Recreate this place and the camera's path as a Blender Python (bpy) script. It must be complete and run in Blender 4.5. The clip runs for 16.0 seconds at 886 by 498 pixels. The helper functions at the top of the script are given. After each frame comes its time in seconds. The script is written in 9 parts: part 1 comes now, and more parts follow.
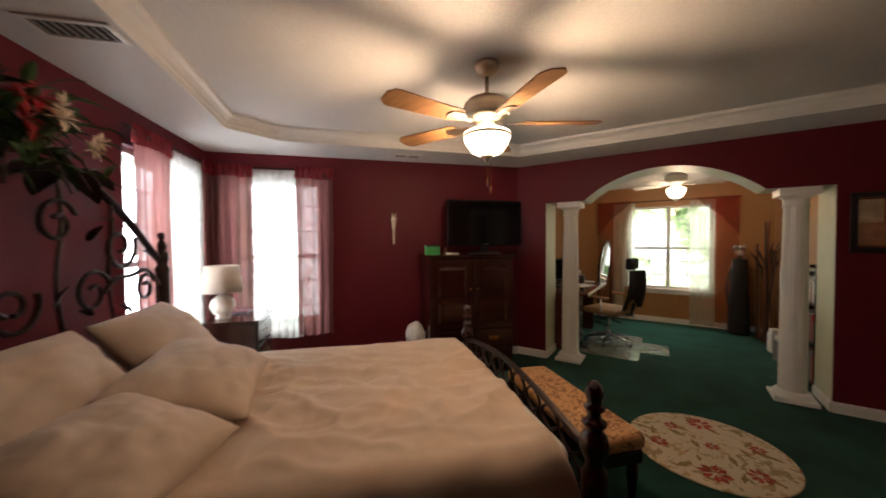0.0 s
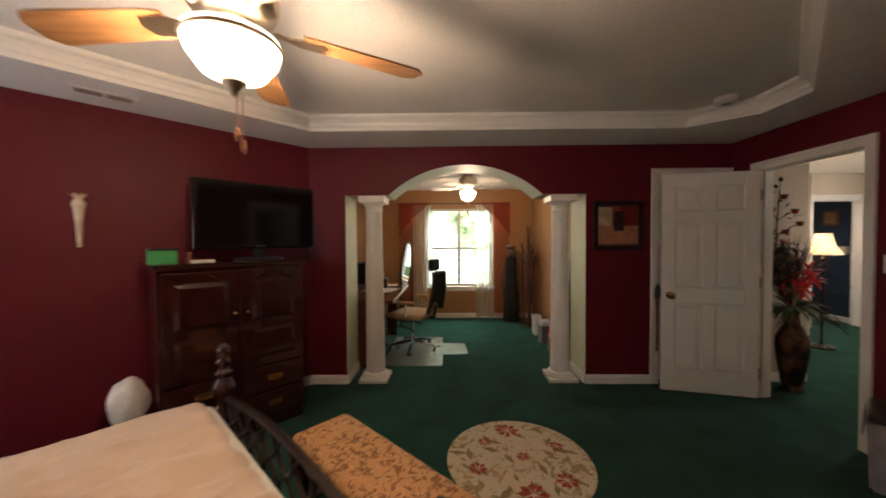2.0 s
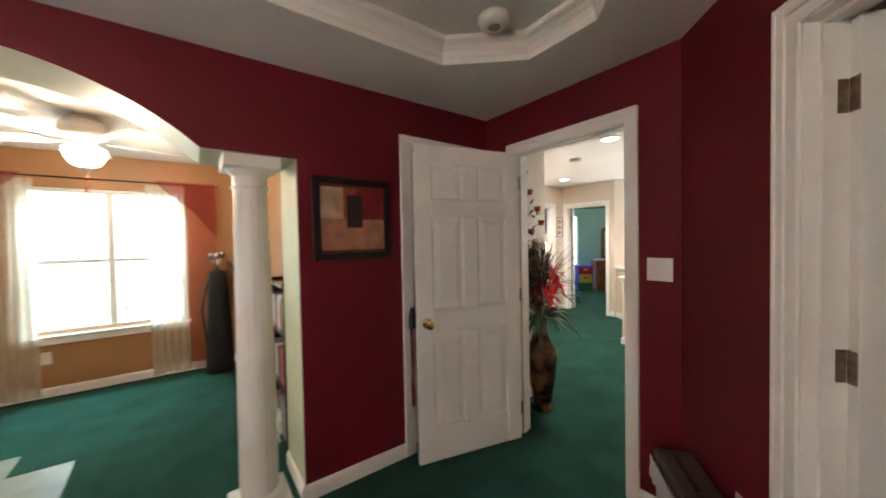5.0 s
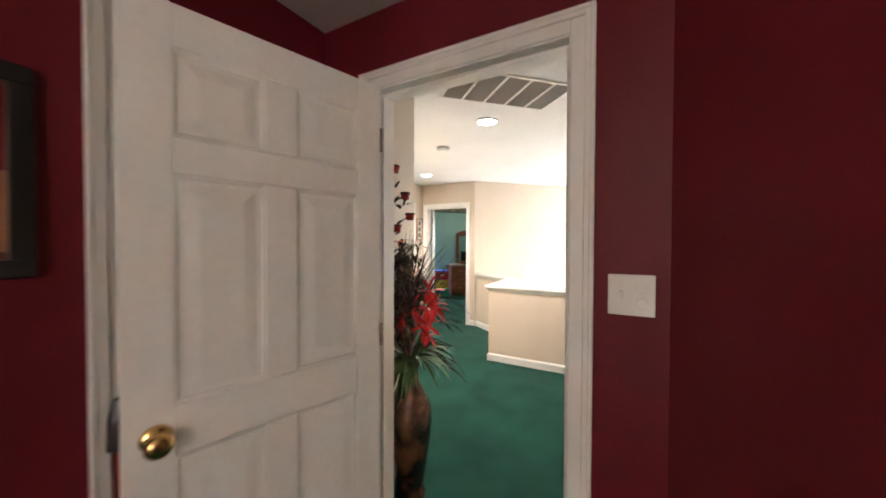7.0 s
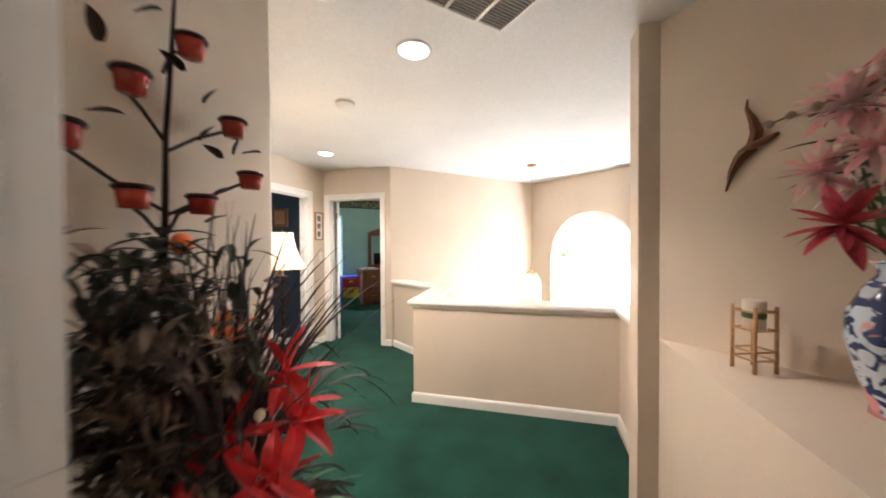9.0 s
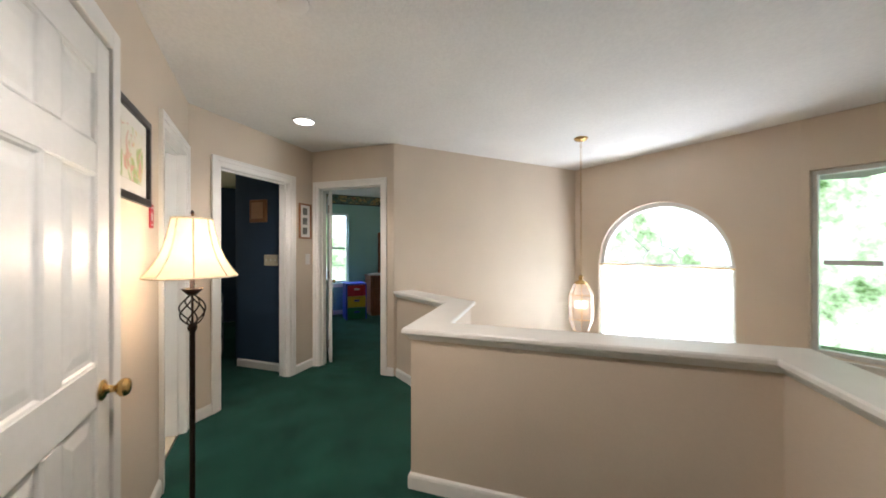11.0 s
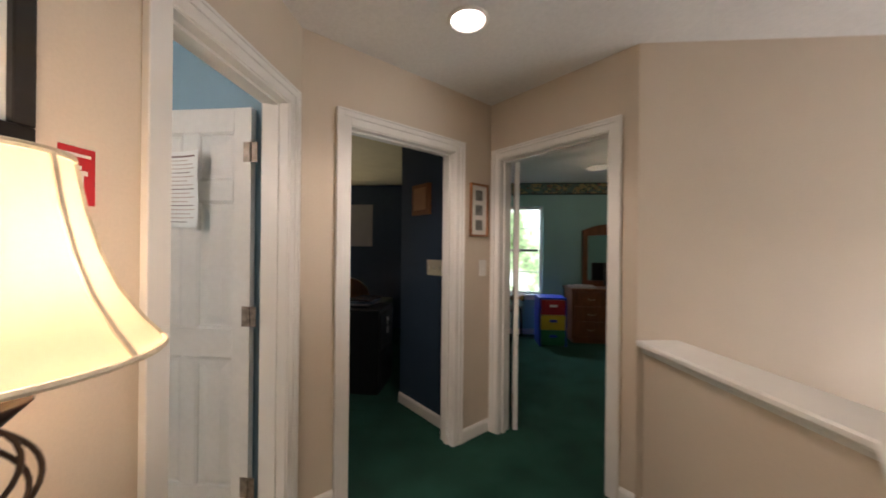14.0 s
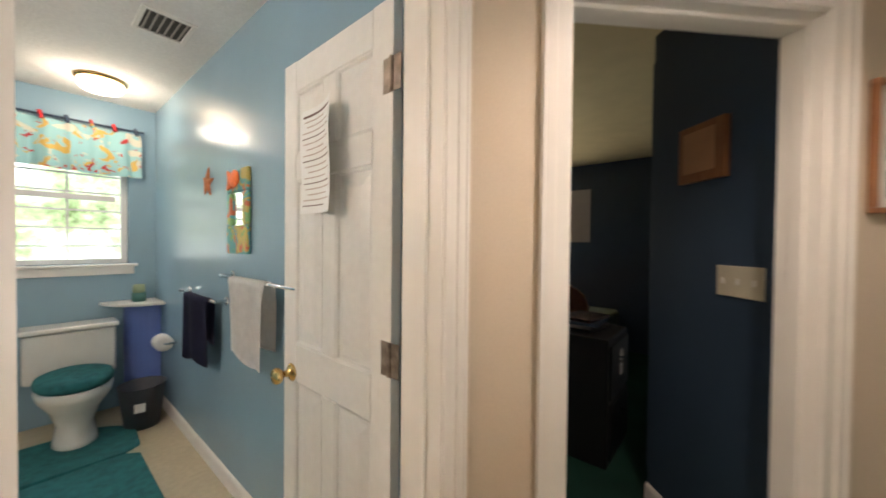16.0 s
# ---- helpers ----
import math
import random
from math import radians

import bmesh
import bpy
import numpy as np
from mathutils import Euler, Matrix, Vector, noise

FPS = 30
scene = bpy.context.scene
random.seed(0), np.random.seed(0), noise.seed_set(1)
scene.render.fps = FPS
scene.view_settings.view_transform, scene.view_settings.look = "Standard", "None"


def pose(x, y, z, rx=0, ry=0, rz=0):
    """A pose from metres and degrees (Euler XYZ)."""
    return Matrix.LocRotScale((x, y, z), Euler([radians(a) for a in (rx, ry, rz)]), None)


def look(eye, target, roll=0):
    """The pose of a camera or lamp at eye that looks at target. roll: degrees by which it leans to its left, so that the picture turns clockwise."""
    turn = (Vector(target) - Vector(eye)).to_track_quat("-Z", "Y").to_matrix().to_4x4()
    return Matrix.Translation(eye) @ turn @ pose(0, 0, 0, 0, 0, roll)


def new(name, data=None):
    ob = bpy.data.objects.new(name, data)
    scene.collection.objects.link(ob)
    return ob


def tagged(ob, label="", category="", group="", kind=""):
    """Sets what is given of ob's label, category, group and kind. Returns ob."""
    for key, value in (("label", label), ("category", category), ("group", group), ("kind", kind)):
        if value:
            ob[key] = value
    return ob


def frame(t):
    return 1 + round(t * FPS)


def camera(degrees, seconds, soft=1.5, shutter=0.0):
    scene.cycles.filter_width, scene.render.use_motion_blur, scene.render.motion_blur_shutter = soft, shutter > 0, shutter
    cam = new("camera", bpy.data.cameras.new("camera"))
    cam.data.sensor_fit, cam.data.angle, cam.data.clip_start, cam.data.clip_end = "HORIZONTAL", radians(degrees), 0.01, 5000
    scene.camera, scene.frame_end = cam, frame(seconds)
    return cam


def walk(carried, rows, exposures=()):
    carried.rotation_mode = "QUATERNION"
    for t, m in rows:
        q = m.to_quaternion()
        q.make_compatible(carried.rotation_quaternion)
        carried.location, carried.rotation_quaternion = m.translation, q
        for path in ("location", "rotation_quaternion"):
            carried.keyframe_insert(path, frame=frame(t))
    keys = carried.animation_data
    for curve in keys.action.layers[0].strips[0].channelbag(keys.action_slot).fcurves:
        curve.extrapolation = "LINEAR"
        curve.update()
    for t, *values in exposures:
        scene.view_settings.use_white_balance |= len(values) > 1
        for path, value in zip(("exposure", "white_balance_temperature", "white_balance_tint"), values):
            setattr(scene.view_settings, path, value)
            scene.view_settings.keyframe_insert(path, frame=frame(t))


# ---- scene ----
cam = camera(105.2, 16.0, 1.7, 0.5)
PATH = [
    (0, (0.642, 0.488, 1.425), (-0.469, 2.15, 1.376), -0.3),
    (0.5, (0.513, 0.633, 1.419), (-0.366, 2.429, 1.372), -0.2),
    (1, (0.408, 0.785, 1.429), (-0.172, 2.698, 1.381), -0.3),
    (1.5, (0.409, 1.012, 1.425), (0.109, 2.989, 1.373), -0.4),
    (2, (0.417, 1.222, 1.417), (0.389, 3.221, 1.368), -0.4),
    (2.5, (0.432, 1.462, 1.423), (0.67, 3.447, 1.374), -0.4),
    (3, (0.527, 1.689, 1.401), (0.99, 3.634, 1.361), -0.6),
    (3.5, (0.705, 1.906, 1.409), (1.336, 3.803, 1.368), -0.6),
    (4, (0.864, 2.168, 1.401), (1.691, 3.989, 1.366), -0.6),
    (4.5, (1.065, 2.413, 1.394), (2.095, 4.127, 1.354), -0.7),
    (4.7, (1.167, 2.499, 1.414), (2.258, 4.174, 1.37), -0.9),
    (6.8, (1.993, 3.269, 1.383), (3.704, 4.304, 1.348), 0.1),
    (7, (2.084, 3.332, 1.393), (3.829, 4.308, 1.359), 0.2),
    (7.5, (2.307, 3.444, 1.394), (4.142, 4.266, 1.362), -0.1),
    (8, (2.547, 3.546, 1.405), (4.434, 4.27, 1.372), -0.1),
    (8.5, (2.803, 3.684, 1.404), (4.721, 4.302, 1.37), -0.0),
    (9, (3.068, 3.814, 1.388), (5.003, 4.32, 1.357), -0.3),
    (9.2, (3.176, 3.871, 1.394), (5.121, 4.337, 1.361), -0.2),
    (11.3, (4.295, 4.123, 1.331), (6.172, 4.814, 1.335), 0.0),
    (11.5, (4.408, 4.186, 1.344), (6.267, 4.922, 1.35), 0.0),
    (12, (4.655, 4.303, 1.336), (6.463, 5.159, 1.344), 0.1),
    (12.5, (4.906, 4.43, 1.354), (6.628, 5.448, 1.357), 0.3),
    (13, (5.094, 4.627, 1.356), (6.731, 5.776, 1.356), 0.6),
    (13.5, (5.245, 4.802, 1.35), (6.753, 6.116, 1.356), 0.5),
    (14, (5.421, 4.958, 1.355), (6.706, 6.491, 1.356), 0.6),
    (14.5, (5.568, 5.155, 1.341), (6.599, 6.868, 1.333), 0.6),
    (15, (5.678, 5.39, 1.351), (6.466, 7.228, 1.346), 0.5),
    (15.5, (5.779, 5.621, 1.341), (6.291, 7.555, 1.334), 0.5),
    (16, (5.794, 5.831, 1.346), (5.993, 7.821, 1.316), 0.6),
]
walk(cam, [(t, look(eye, target, roll)) for t, eye, target, roll in PATH],
     exposures=[(0, 0.1, 6400, 20), (1.5, 0.25, 6300, 20), (2.5, 0.75, 6050, 19), (3.5, 1.2, 5750, 16), (4.5, 1.5, 5550, 15), (7.0, 1.8, 5550, 16), (8.5, 1.65, 5600, 18),
                (9.2, 1.45, 5650, 19), (11.3, 0.28, 5400, 14), (12.5, -0.12, 5600, 17), (14, 0.0, 5950, 22), (15, 0.15, 6100, 22), (16, 0.35, 6250, 20)])

# ---- world, lamps ----
world = bpy.data.worlds.new("world")
scene.world = world
world.use_nodes = True
_wn = world.node_tree
_sky = _wn.nodes.new("ShaderNodeTexSky")
_sky.sky_type = 'NISHITA'
_sky.sun_disc = False
_sky.sun_elevation = radians(52)
_sky.sun_rotation = radians(150)
_wn.links.new(_sky.outputs[0], _wn.nodes["Background"].inputs[0])
_wn.nodes["Background"].inputs[1].default_value = 0.12

sun_data = bpy.data.lights.new("sun", 'SUN')
sun_data.energy = 2.0
sun_data.angle = radians(0.5)
sun_data.color = (1.0, 0.95, 0.88)
sun = new("sun", sun_data)
sun.matrix_world = look((0, -20, 30), (9, 4, 0))


def area_lamp(name, eye, target, w, h, watts, color):
    d = bpy.data.lights.new(name, 'AREA')
    d.shape, d.size, d.size_y, d.energy, d.color = 'RECTANGLE', w, h, watts, color
    ob = new(name, d)
    ob.matrix_world = look(eye, target)
    return ob


def bulb(name, place, watts, color, radius=0.05):
    d = bpy.data.lights.new(name, 'POINT')
    d.energy, d.color, d.shadow_soft_size = watts, color, radius
    ob = new(name, d)
    ob.location = place
    return ob


def down_lamp(name, place, watts, color, angle=120):
    d = bpy.data.lights.new(name, 'SPOT')
    d.energy, d.color, d.shadow_soft_size, d.spot_size, d.spot_blend = watts, color, 0.06, radians(angle), 0.6
    ob = new(name, d)
    ob.location = place
    return ob


DAY = (0.93, 0.97, 1.0)
WARM = (1.0, 0.73, 0.44)
SOFT = (1.0, 0.82, 0.61)
# daylight in the window openings; the blue room's opening is an addition
area_lamp("daylight_bedroom_a", (-2.93, 1.28, 1.3), (-1.5, 2.83, 1.2), 0.8, 1.5, 46, DAY)
area_lamp("daylight_bedroom_b", (-3.02, 2.72, 1.3), (-1.5, 1.35, 1.2), 0.7, 1.5, 24, DAY)
area_lamp("daylight_stairwell", (8.86, 2.74, 0.55), (7.6, 3.76, 0.55), 1.4, 1.14, 135, (1.0, 0.95, 0.86))
area_lamp("daylight_office", (0.62, 8.1, 2.9), (0.62, 6.6, 1.0), 1.6, 1.0, 130, (0.86, 1.0, 0.86))
area_lamp("daylight_bath", (2.57, 9.33, 2.6), (3.6, 8.3, 1.2), 0.8, 0.7, 16, DAY)
area_lamp("daylight_teal_room", (9.9, 9.2, 2.7), (9.0, 7.6, 0.8), 1.0, 0.9, 100, DAY)
# warm fill behind an unseen window, added to brighten the blue room
area_lamp("blue_room_fill", (7.25, 11.45, 1.3), (6.6, 9.6, 0.9), 0.8, 1.3, 48, (1.0, 0.88, 0.62))
# lamps of the house, plus one added bathroom fill
bulb("bedroom_fan_bulb", (-0.25, 2.29, 1.97), 26, WARM, 0.11)
uplight = down_lamp("bedroom_fan_uplight", (-0.25, 2.29, 1.93), 92, WARM, 160)
uplight.data.shadow_soft_size = 0.12
uplight.rotation_euler = (math.pi, 0, 0)
bulb("office_fan_bulb", (0.71, 6.08, 1.97), 26, WARM, 0.05)
bulb("floor_lamp_bulb", (5.251, 5.65, 1.33), 7, WARM, 0.04)
bulb("bath_bulb", (3.70, 8.37, 2.25), 6, (1.0, 0.86, 0.62), 0.05)
# unseen source, added to brighten the bathroom door
bulb("bath_fill_bulb", (4.05, 6.15, 1.93), 36, SOFT, 0.06)
bulb("pendant_bulb", (7.77, 3.81, 0.78), 4, WARM, 0.03)
bulb("teal_fan_bulb", (9.25, 6.30, 2.08), 12, WARM, 0.05)
down_lamp("can_a", (4.82, 4.44, 2.41), 52, SOFT)
down_lamp("can_b", (6.53, 6.12, 2.41), 40, SOFT)

# ---- materials ----
MATS = {}


def mat(name, color, rough=0.6, metal=0.0, var=0.08, scale=6.0, fine=0.0, fine_scale=120.0, bump=0.0, bump_scale=150.0,
        spec=0.5, emit=0.0, emit_color=None, alpha=1.0, trans=0.0, coat=0.0, sub=0.0, sheen=0.0, second=None, random_var=0.0):
    """A procedural material: base colour with large stains and fine grain, roughness and relief."""
    m = bpy.data.materials.new(name)
    m.use_nodes = True
    nt = m.node_tree
    b = nt.nodes["Principled BSDF"]
    N, L = nt.nodes.new, nt.links.new
    tc = N("ShaderNodeTexCoord")
    big = N("ShaderNodeTexNoise")
    big.inputs["Scale"].default_value, big.inputs["Detail"].default_value = scale, 4
    L(tc.outputs["Object"], big.inputs["Vector"])
    ramp = N("ShaderNodeMapRange")
    ramp.inputs["From Min"].default_value, ramp.inputs["From Max"].default_value = 0.3, 0.7
    ramp.inputs["To Min"].default_value, ramp.inputs["To Max"].default_value = 1 - var, 1 + var
    L(big.outputs["Fac"], ramp.inputs["Value"])
    last = ramp.outputs["Result"]
    if fine:
        f = N("ShaderNodeTexNoise")
        f.inputs["Scale"].default_value, f.inputs["Detail"].default_value = fine_scale, 2
        L(tc.outputs["Object"], f.inputs["Vector"])
        r2 = N("ShaderNodeMapRange")
        r2.inputs["From Min"].default_value, r2.inputs["From Max"].default_value = 0.3, 0.7
        r2.inputs["To Min"].default_value, r2.inputs["To Max"].default_value = 1 - fine, 1 + fine
        L(f.outputs["Fac"], r2.inputs["Value"])
        mu = N("ShaderNodeMath")
        mu.operation = 'MULTIPLY'
        L(last, mu.inputs[0]), L(r2.outputs["Result"], mu.inputs[1])
        last = mu.outputs[0]
    if random_var:
        oi = N("ShaderNodeObjectInfo")
        r3 = N("ShaderNodeMapRange")
        r3.inputs["To Min"].default_value, r3.inputs["To Max"].default_value = 1 - random_var, 1 + random_var
        L(oi.outputs["Random"], r3.inputs["Value"])
        mu = N("ShaderNodeMath")
        mu.operation = 'MULTIPLY'
        L(last, mu.inputs[0]), L(r3.outputs["Result"], mu.inputs[1])
        last = mu.outputs[0]
    col = N("ShaderNodeMix")
    col.data_type, col.blend_type = 'RGBA', 'MULTIPLY'
    col.inputs["Factor"].default_value = 1.0
    col.inputs["A"].default_value = (*color, 1)
    if second:
        mixc = N("ShaderNodeMix")
        mixc.data_type = 'RGBA'
        mixc.inputs["A"].default_value, mixc.inputs["B"].default_value = (*color, 1), (*second, 1)
        sh = N("ShaderNodeMapRange")
        sh.inputs["From Min"].default_value, sh.inputs["From Max"].default_value = 0.42, 0.58
        L(big.outputs["Fac"], sh.inputs["Value"])
        L(sh.outputs["Result"], mixc.inputs["Factor"])
        L(mixc.outputs["Result"], col.inputs["A"])
    L(last, col.inputs["B"])
    L(col.outputs["Result"], b.inputs["Base Color"])
    b.inputs["Roughness"].default_value = rough
    b.inputs["Metallic"].default_value = metal
    b.inputs["Specular IOR Level"].default_value = spec
    b.inputs["Alpha"].default_value = alpha
    b.inputs["Transmission Weight"].default_value = trans
    b.inputs["Coat Weight"].default_value = coat
    b.inputs["Sheen Weight"].default_value = sheen
    if sub:
        b.inputs["Subsurface Weight"].default_value = sub
    if emit:
        b.inputs["Emission Color"].default_value = (*(emit_color or color), 1)
        b.inputs["Emission Strength"].default_value = emit
    if bump:
        n = N("ShaderNodeTexNoise")
        n.inputs["Scale"].default_value, n.inputs["Detail"].default_value = bump_scale, 3
        L(tc.outputs["Object"], n.inputs["Vector"])
        bp = N("ShaderNodeBump")
        bp.inputs["Strength"].default_value, bp.inputs["Distance"].default_value = bump, 0.004
        L(n.outputs["Fac"], bp.inputs["Height"])
        L(bp.outputs["Normal"], b.inputs["Normal"])
    MATS[name] = m
    return m


def wood(name, dark, light, rough=0.3, stretch=(1, 1, 9), scale=9.0, coat=0.2):
    """Stained wood with grain along z of the object, unless stretch says otherwise."""
    m = bpy.data.materials.new(name)
    m.use_nodes = True
    nt = m.node_tree
    b = nt.nodes["Principled BSDF"]
    N, L = nt.nodes.new, nt.links.new
    tc, mp = N("ShaderNodeTexCoord"), N("ShaderNodeMapping")
    mp.inputs["Scale"].default_value = [1 / s if s > 1 else 1 for s in stretch]
    L(tc.outputs["Object"], mp.inputs["Vector"])
    n = N("ShaderNodeTexNoise")
    n.inputs["Scale"].default_value, n.inputs["Detail"].default_value, n.inputs["Distortion"].default_value = scale * 4, 5, 0.6
    L(mp.outputs["Vector"], n.inputs["Vector"])
    big = N("ShaderNodeTexNoise")
    big.inputs["Scale"].default_value = 3.0
    L(tc.outputs["Object"], big.inputs["Vector"])
    ad = N("ShaderNodeMath")
    ad.operation = 'MULTIPLY_ADD'
    ad.inputs[1].default_value, ad.inputs[2].default_value = 0.5, 0.0
    L(big.outputs["Fac"], ad.inputs[0])
    su = N("ShaderNodeMath")
    su.operation = 'ADD'
    L(n.outputs["Fac"], su.inputs[0]), L(ad.outputs[0], su.inputs[1])
    mr = N("ShaderNodeMapRange")
    mr.inputs["From Min"].default_value, mr.inputs["From Max"].default_value = 0.5, 1.0
    L(su.outputs[0], mr.inputs["Value"])
    mx = N("ShaderNodeMix")
    mx.data_type = 'RGBA'
    mx.inputs["A"].default_value, mx.inputs["B"].default_value = (*dark, 1), (*light, 1)
    L(mr.outputs["Result"], mx.inputs["Factor"])
    L(mx.outputs["Result"], b.inputs["Base Color"])
    b.inputs["Roughness"].default_value = rough
    b.inputs["Coat Weight"].default_value = coat
    bp = N("ShaderNodeBump")
    bp.inputs["Strength"].default_value, bp.inputs["Distance"].default_value = 0.15, 0.002
    L(n.outputs["Fac"], bp.inputs["Height"])
    L(bp.outputs["Normal"], b.inputs["Normal"])
    MATS[name] = m
    return m


def sheer(name, color, density, vary=1.0):
    """Thin woven curtain cloth: part of the light goes straight through, part is scattered."""
    m = bpy.data.materials.new(name)
    m.use_nodes = True
    nt = m.node_tree
    nt.nodes.remove(nt.nodes["Principled BSDF"])
    N, L = nt.nodes.new, nt.links.new
    out = nt.nodes["Material Output"]
    tc, n = N("ShaderNodeTexCoord"), N("ShaderNodeTexNoise")
    n.inputs["Scale"].default_value, n.inputs["Detail"].default_value = 14.0, 4
    L(tc.outputs["Object"], n.inputs["Vector"])
    mr = N("ShaderNodeMapRange")
    mr.inputs["From Min"].default_value, mr.inputs["From Max"].default_value = 0.3, 0.7
    mr.inputs["To Min"].default_value, mr.inputs["To Max"].default_value = density - 0.12 * vary, density + 0.1 * vary
    L(n.outputs["Fac"], mr.inputs["Value"])
    tr, di, tl = N("ShaderNodeBsdfTransparent"), N("ShaderNodeBsdfDiffuse"), N("ShaderNodeBsdfTranslucent")
    di.inputs["Color"].default_value = tl.inputs["Color"].default_value = (*color, 1)
    a, b2 = N("ShaderNodeMixShader"), N("ShaderNodeMixShader")
    a.inputs[0].default_value = 0.6
    L(di.outputs[0], a.inputs[1]), L(tl.outputs[0], a.inputs[2])
    L(mr.outputs["Result"], b2.inputs[0])
    L(tr.outputs[0], b2.inputs[1]), L(a.outputs[0], b2.inputs[2])
    L(b2.outputs[0], out.inputs["Surface"])
    MATS[name] = m
    return m


def blotch(name, base, spots, rough=0.8, bump=0.2):
    """Cloth or paint with several sorts of coloured motifs: spots is rows of (scale, threshold, softness, colour)."""
    m = bpy.data.materials.new(name)
    m.use_nodes = True
    nt = m.node_tree
    b = nt.nodes["Principled BSDF"]
    N, L = nt.nodes.new, nt.links.new
    tc = N("ShaderNodeTexCoord")
    prev = None
    for i, (sc, th, soft, c) in enumerate(spots):
        mp = N("ShaderNodeMapping")
        mp.inputs["Location"].default_value = (3.7 * i, 1.9 * i, 0.7 * i)
        L(tc.outputs["Object"], mp.inputs["Vector"])
        n = N("ShaderNodeTexNoise")
        n.inputs["Scale"].default_value, n.inputs["Detail"].default_value, n.inputs["Distortion"].default_value = sc, 2, 1.2
        L(mp.outputs["Vector"], n.inputs["Vector"])
        mr = N("ShaderNodeMapRange")
        mr.inputs["From Min"].default_value, mr.inputs["From Max"].default_value = th, th + soft
        L(n.outputs["Fac"], mr.inputs["Value"])
        mx = N("ShaderNodeMix")
        mx.data_type = 'RGBA'
        mx.inputs["B"].default_value = (*c, 1)
        if prev:
            L(prev, mx.inputs["A"])
        else:
            mx.inputs["A"].default_value = (*base, 1)
        L(mr.outputs["Result"], mx.inputs["Factor"])
        prev = mx.outputs["Result"]
    L(prev, b.inputs["Base Color"])
    b.inputs["Roughness"].default_value = rough
    f = N("ShaderNodeTexNoise")
    f.inputs["Scale"].default_value = 260
    L(tc.outputs["Object"], f.inputs["Vector"])
    bp = N("ShaderNodeBump")
    bp.inputs["Strength"].default_value, bp.inputs["Distance"].default_value = bump, 0.002
    L(f.outputs["Fac"], bp.inputs["Height"])
    L(bp.outputs["Normal"], b.inputs["Normal"])
    MATS[name] = m
    return m


M_RED = mat("burgundy_paint", (0.122, 0.0055, 0.0125), 0.52, spec=0.32, var=0.10, scale=1.6, fine=0.05, fine_scale=90, bump=0.12, bump_scale=220)
M_CEIL = mat("ceiling_white", (0.74, 0.725, 0.70), 0.9, var=0.03, scale=2, fine=0.04, fine_scale=60, bump=0.6, bump_scale=90)
M_TRIM = mat("white_trim", (0.80, 0.775, 0.735), 0.35, var=0.04, scale=4, bump=0.03)
M_DOOR = mat("white_door", (0.78, 0.76, 0.725), 0.38, var=0.04, scale=3, fine=0.02, fine_scale=40, bump=0.06, bump_scale=60)
M_CARPET = mat("green_carpet", (0.0115, 0.057, 0.041), 0.95, var=0.30, scale=3.2, fine=0.40, fine_scale=240, bump=1.0, bump_scale=420, spec=0.08, sheen=0.05)
M_TAN = mat("tan_paint", (0.36, 0.19, 0.075), 0.5, var=0.06, scale=1.5, bump=0.1, bump_scale=200)
M_BEIGE = mat("beige_paint", (0.63, 0.535, 0.425), 0.6, var=0.04, scale=1.4, fine=0.02, bump=0.1, bump_scale=200)
M_BLUE = mat("light_blue_paint", (0.245, 0.375, 0.465), 0.24, var=0.05, scale=1.5, bump=0.06, bump_scale=180)
M_NAVY = mat("slate_blue_paint", (0.035, 0.060, 0.105), 0.45, var=0.08, scale=1.5, bump=0.1)
M_TEAL = mat("pale_teal_paint", (0.25, 0.46, 0.44), 0.55, var=0.05, scale=1.5, bump=0.1)
M_VINYL = mat("cream_vinyl", (0.50, 0.42, 0.28), 0.35, var=0.08, scale=3, fine=0.06, fine_scale=30)
M_BRASS = mat("brass", (0.62, 0.42, 0.16), 0.22, metal=1.0, var=0.08)
M_NICKEL = mat("aged_nickel", (0.56, 0.46, 0.35), 0.34, metal=1.0, var=0.12)
M_CHROME = mat("chrome", (0.75, 0.75, 0.76), 0.1, metal=1.0, var=0.02)
M_BLACK = mat("black_plastic", (0.012, 0.012, 0.013), 0.35, var=0.15)
M_WHITEP = mat("white_plastic", (0.75, 0.73, 0.69), 0.35, var=0.03)
M_IRON = mat("bronzed_iron", (0.030, 0.018, 0.014), 0.42, metal=0.7, var=0.25, scale=18, bump=0.15, bump_scale=60)
M_CHERRY = wood("cherry_wood", (0.016, 0.0035, 0.0025), (0.046, 0.009, 0.006), 0.22, coat=0.5)
M_OAK = wood("oak_blade", (0.22, 0.10, 0.035), (0.42, 0.22, 0.09), 0.4, stretch=(9, 1, 1))
M_PINE = wood("honey_wood", (0.10, 0.035, 0.014), (0.23, 0.085, 0.035), 0.3)
M_GLASS = mat("window_glass", (0.95, 0.98, 0.97), 0.02, var=0.0, trans=1.0, spec=0.5)
M_FRAME = mat("white_vinyl_frame", (0.74, 0.74, 0.72), 0.4, var=0.03)
M_EXT = mat("outer_siding", (0.45, 0.42, 0.38), 0.8, var=0.1)

# ---- mesh helpers ----
def mesh_of(name, bm, mats, smooth=False):
    bmesh.ops.recalc_face_normals(bm, faces=bm.faces)
    me = bpy.data.meshes.new(name)
    bm.to_mesh(me)
    bm.free()
    if smooth:
        for p in me.polygons:
            p.use_smooth = True
    for m in (mats if isinstance(mats, (list, tuple)) else [mats]):
        me.materials.append(m)
    return me


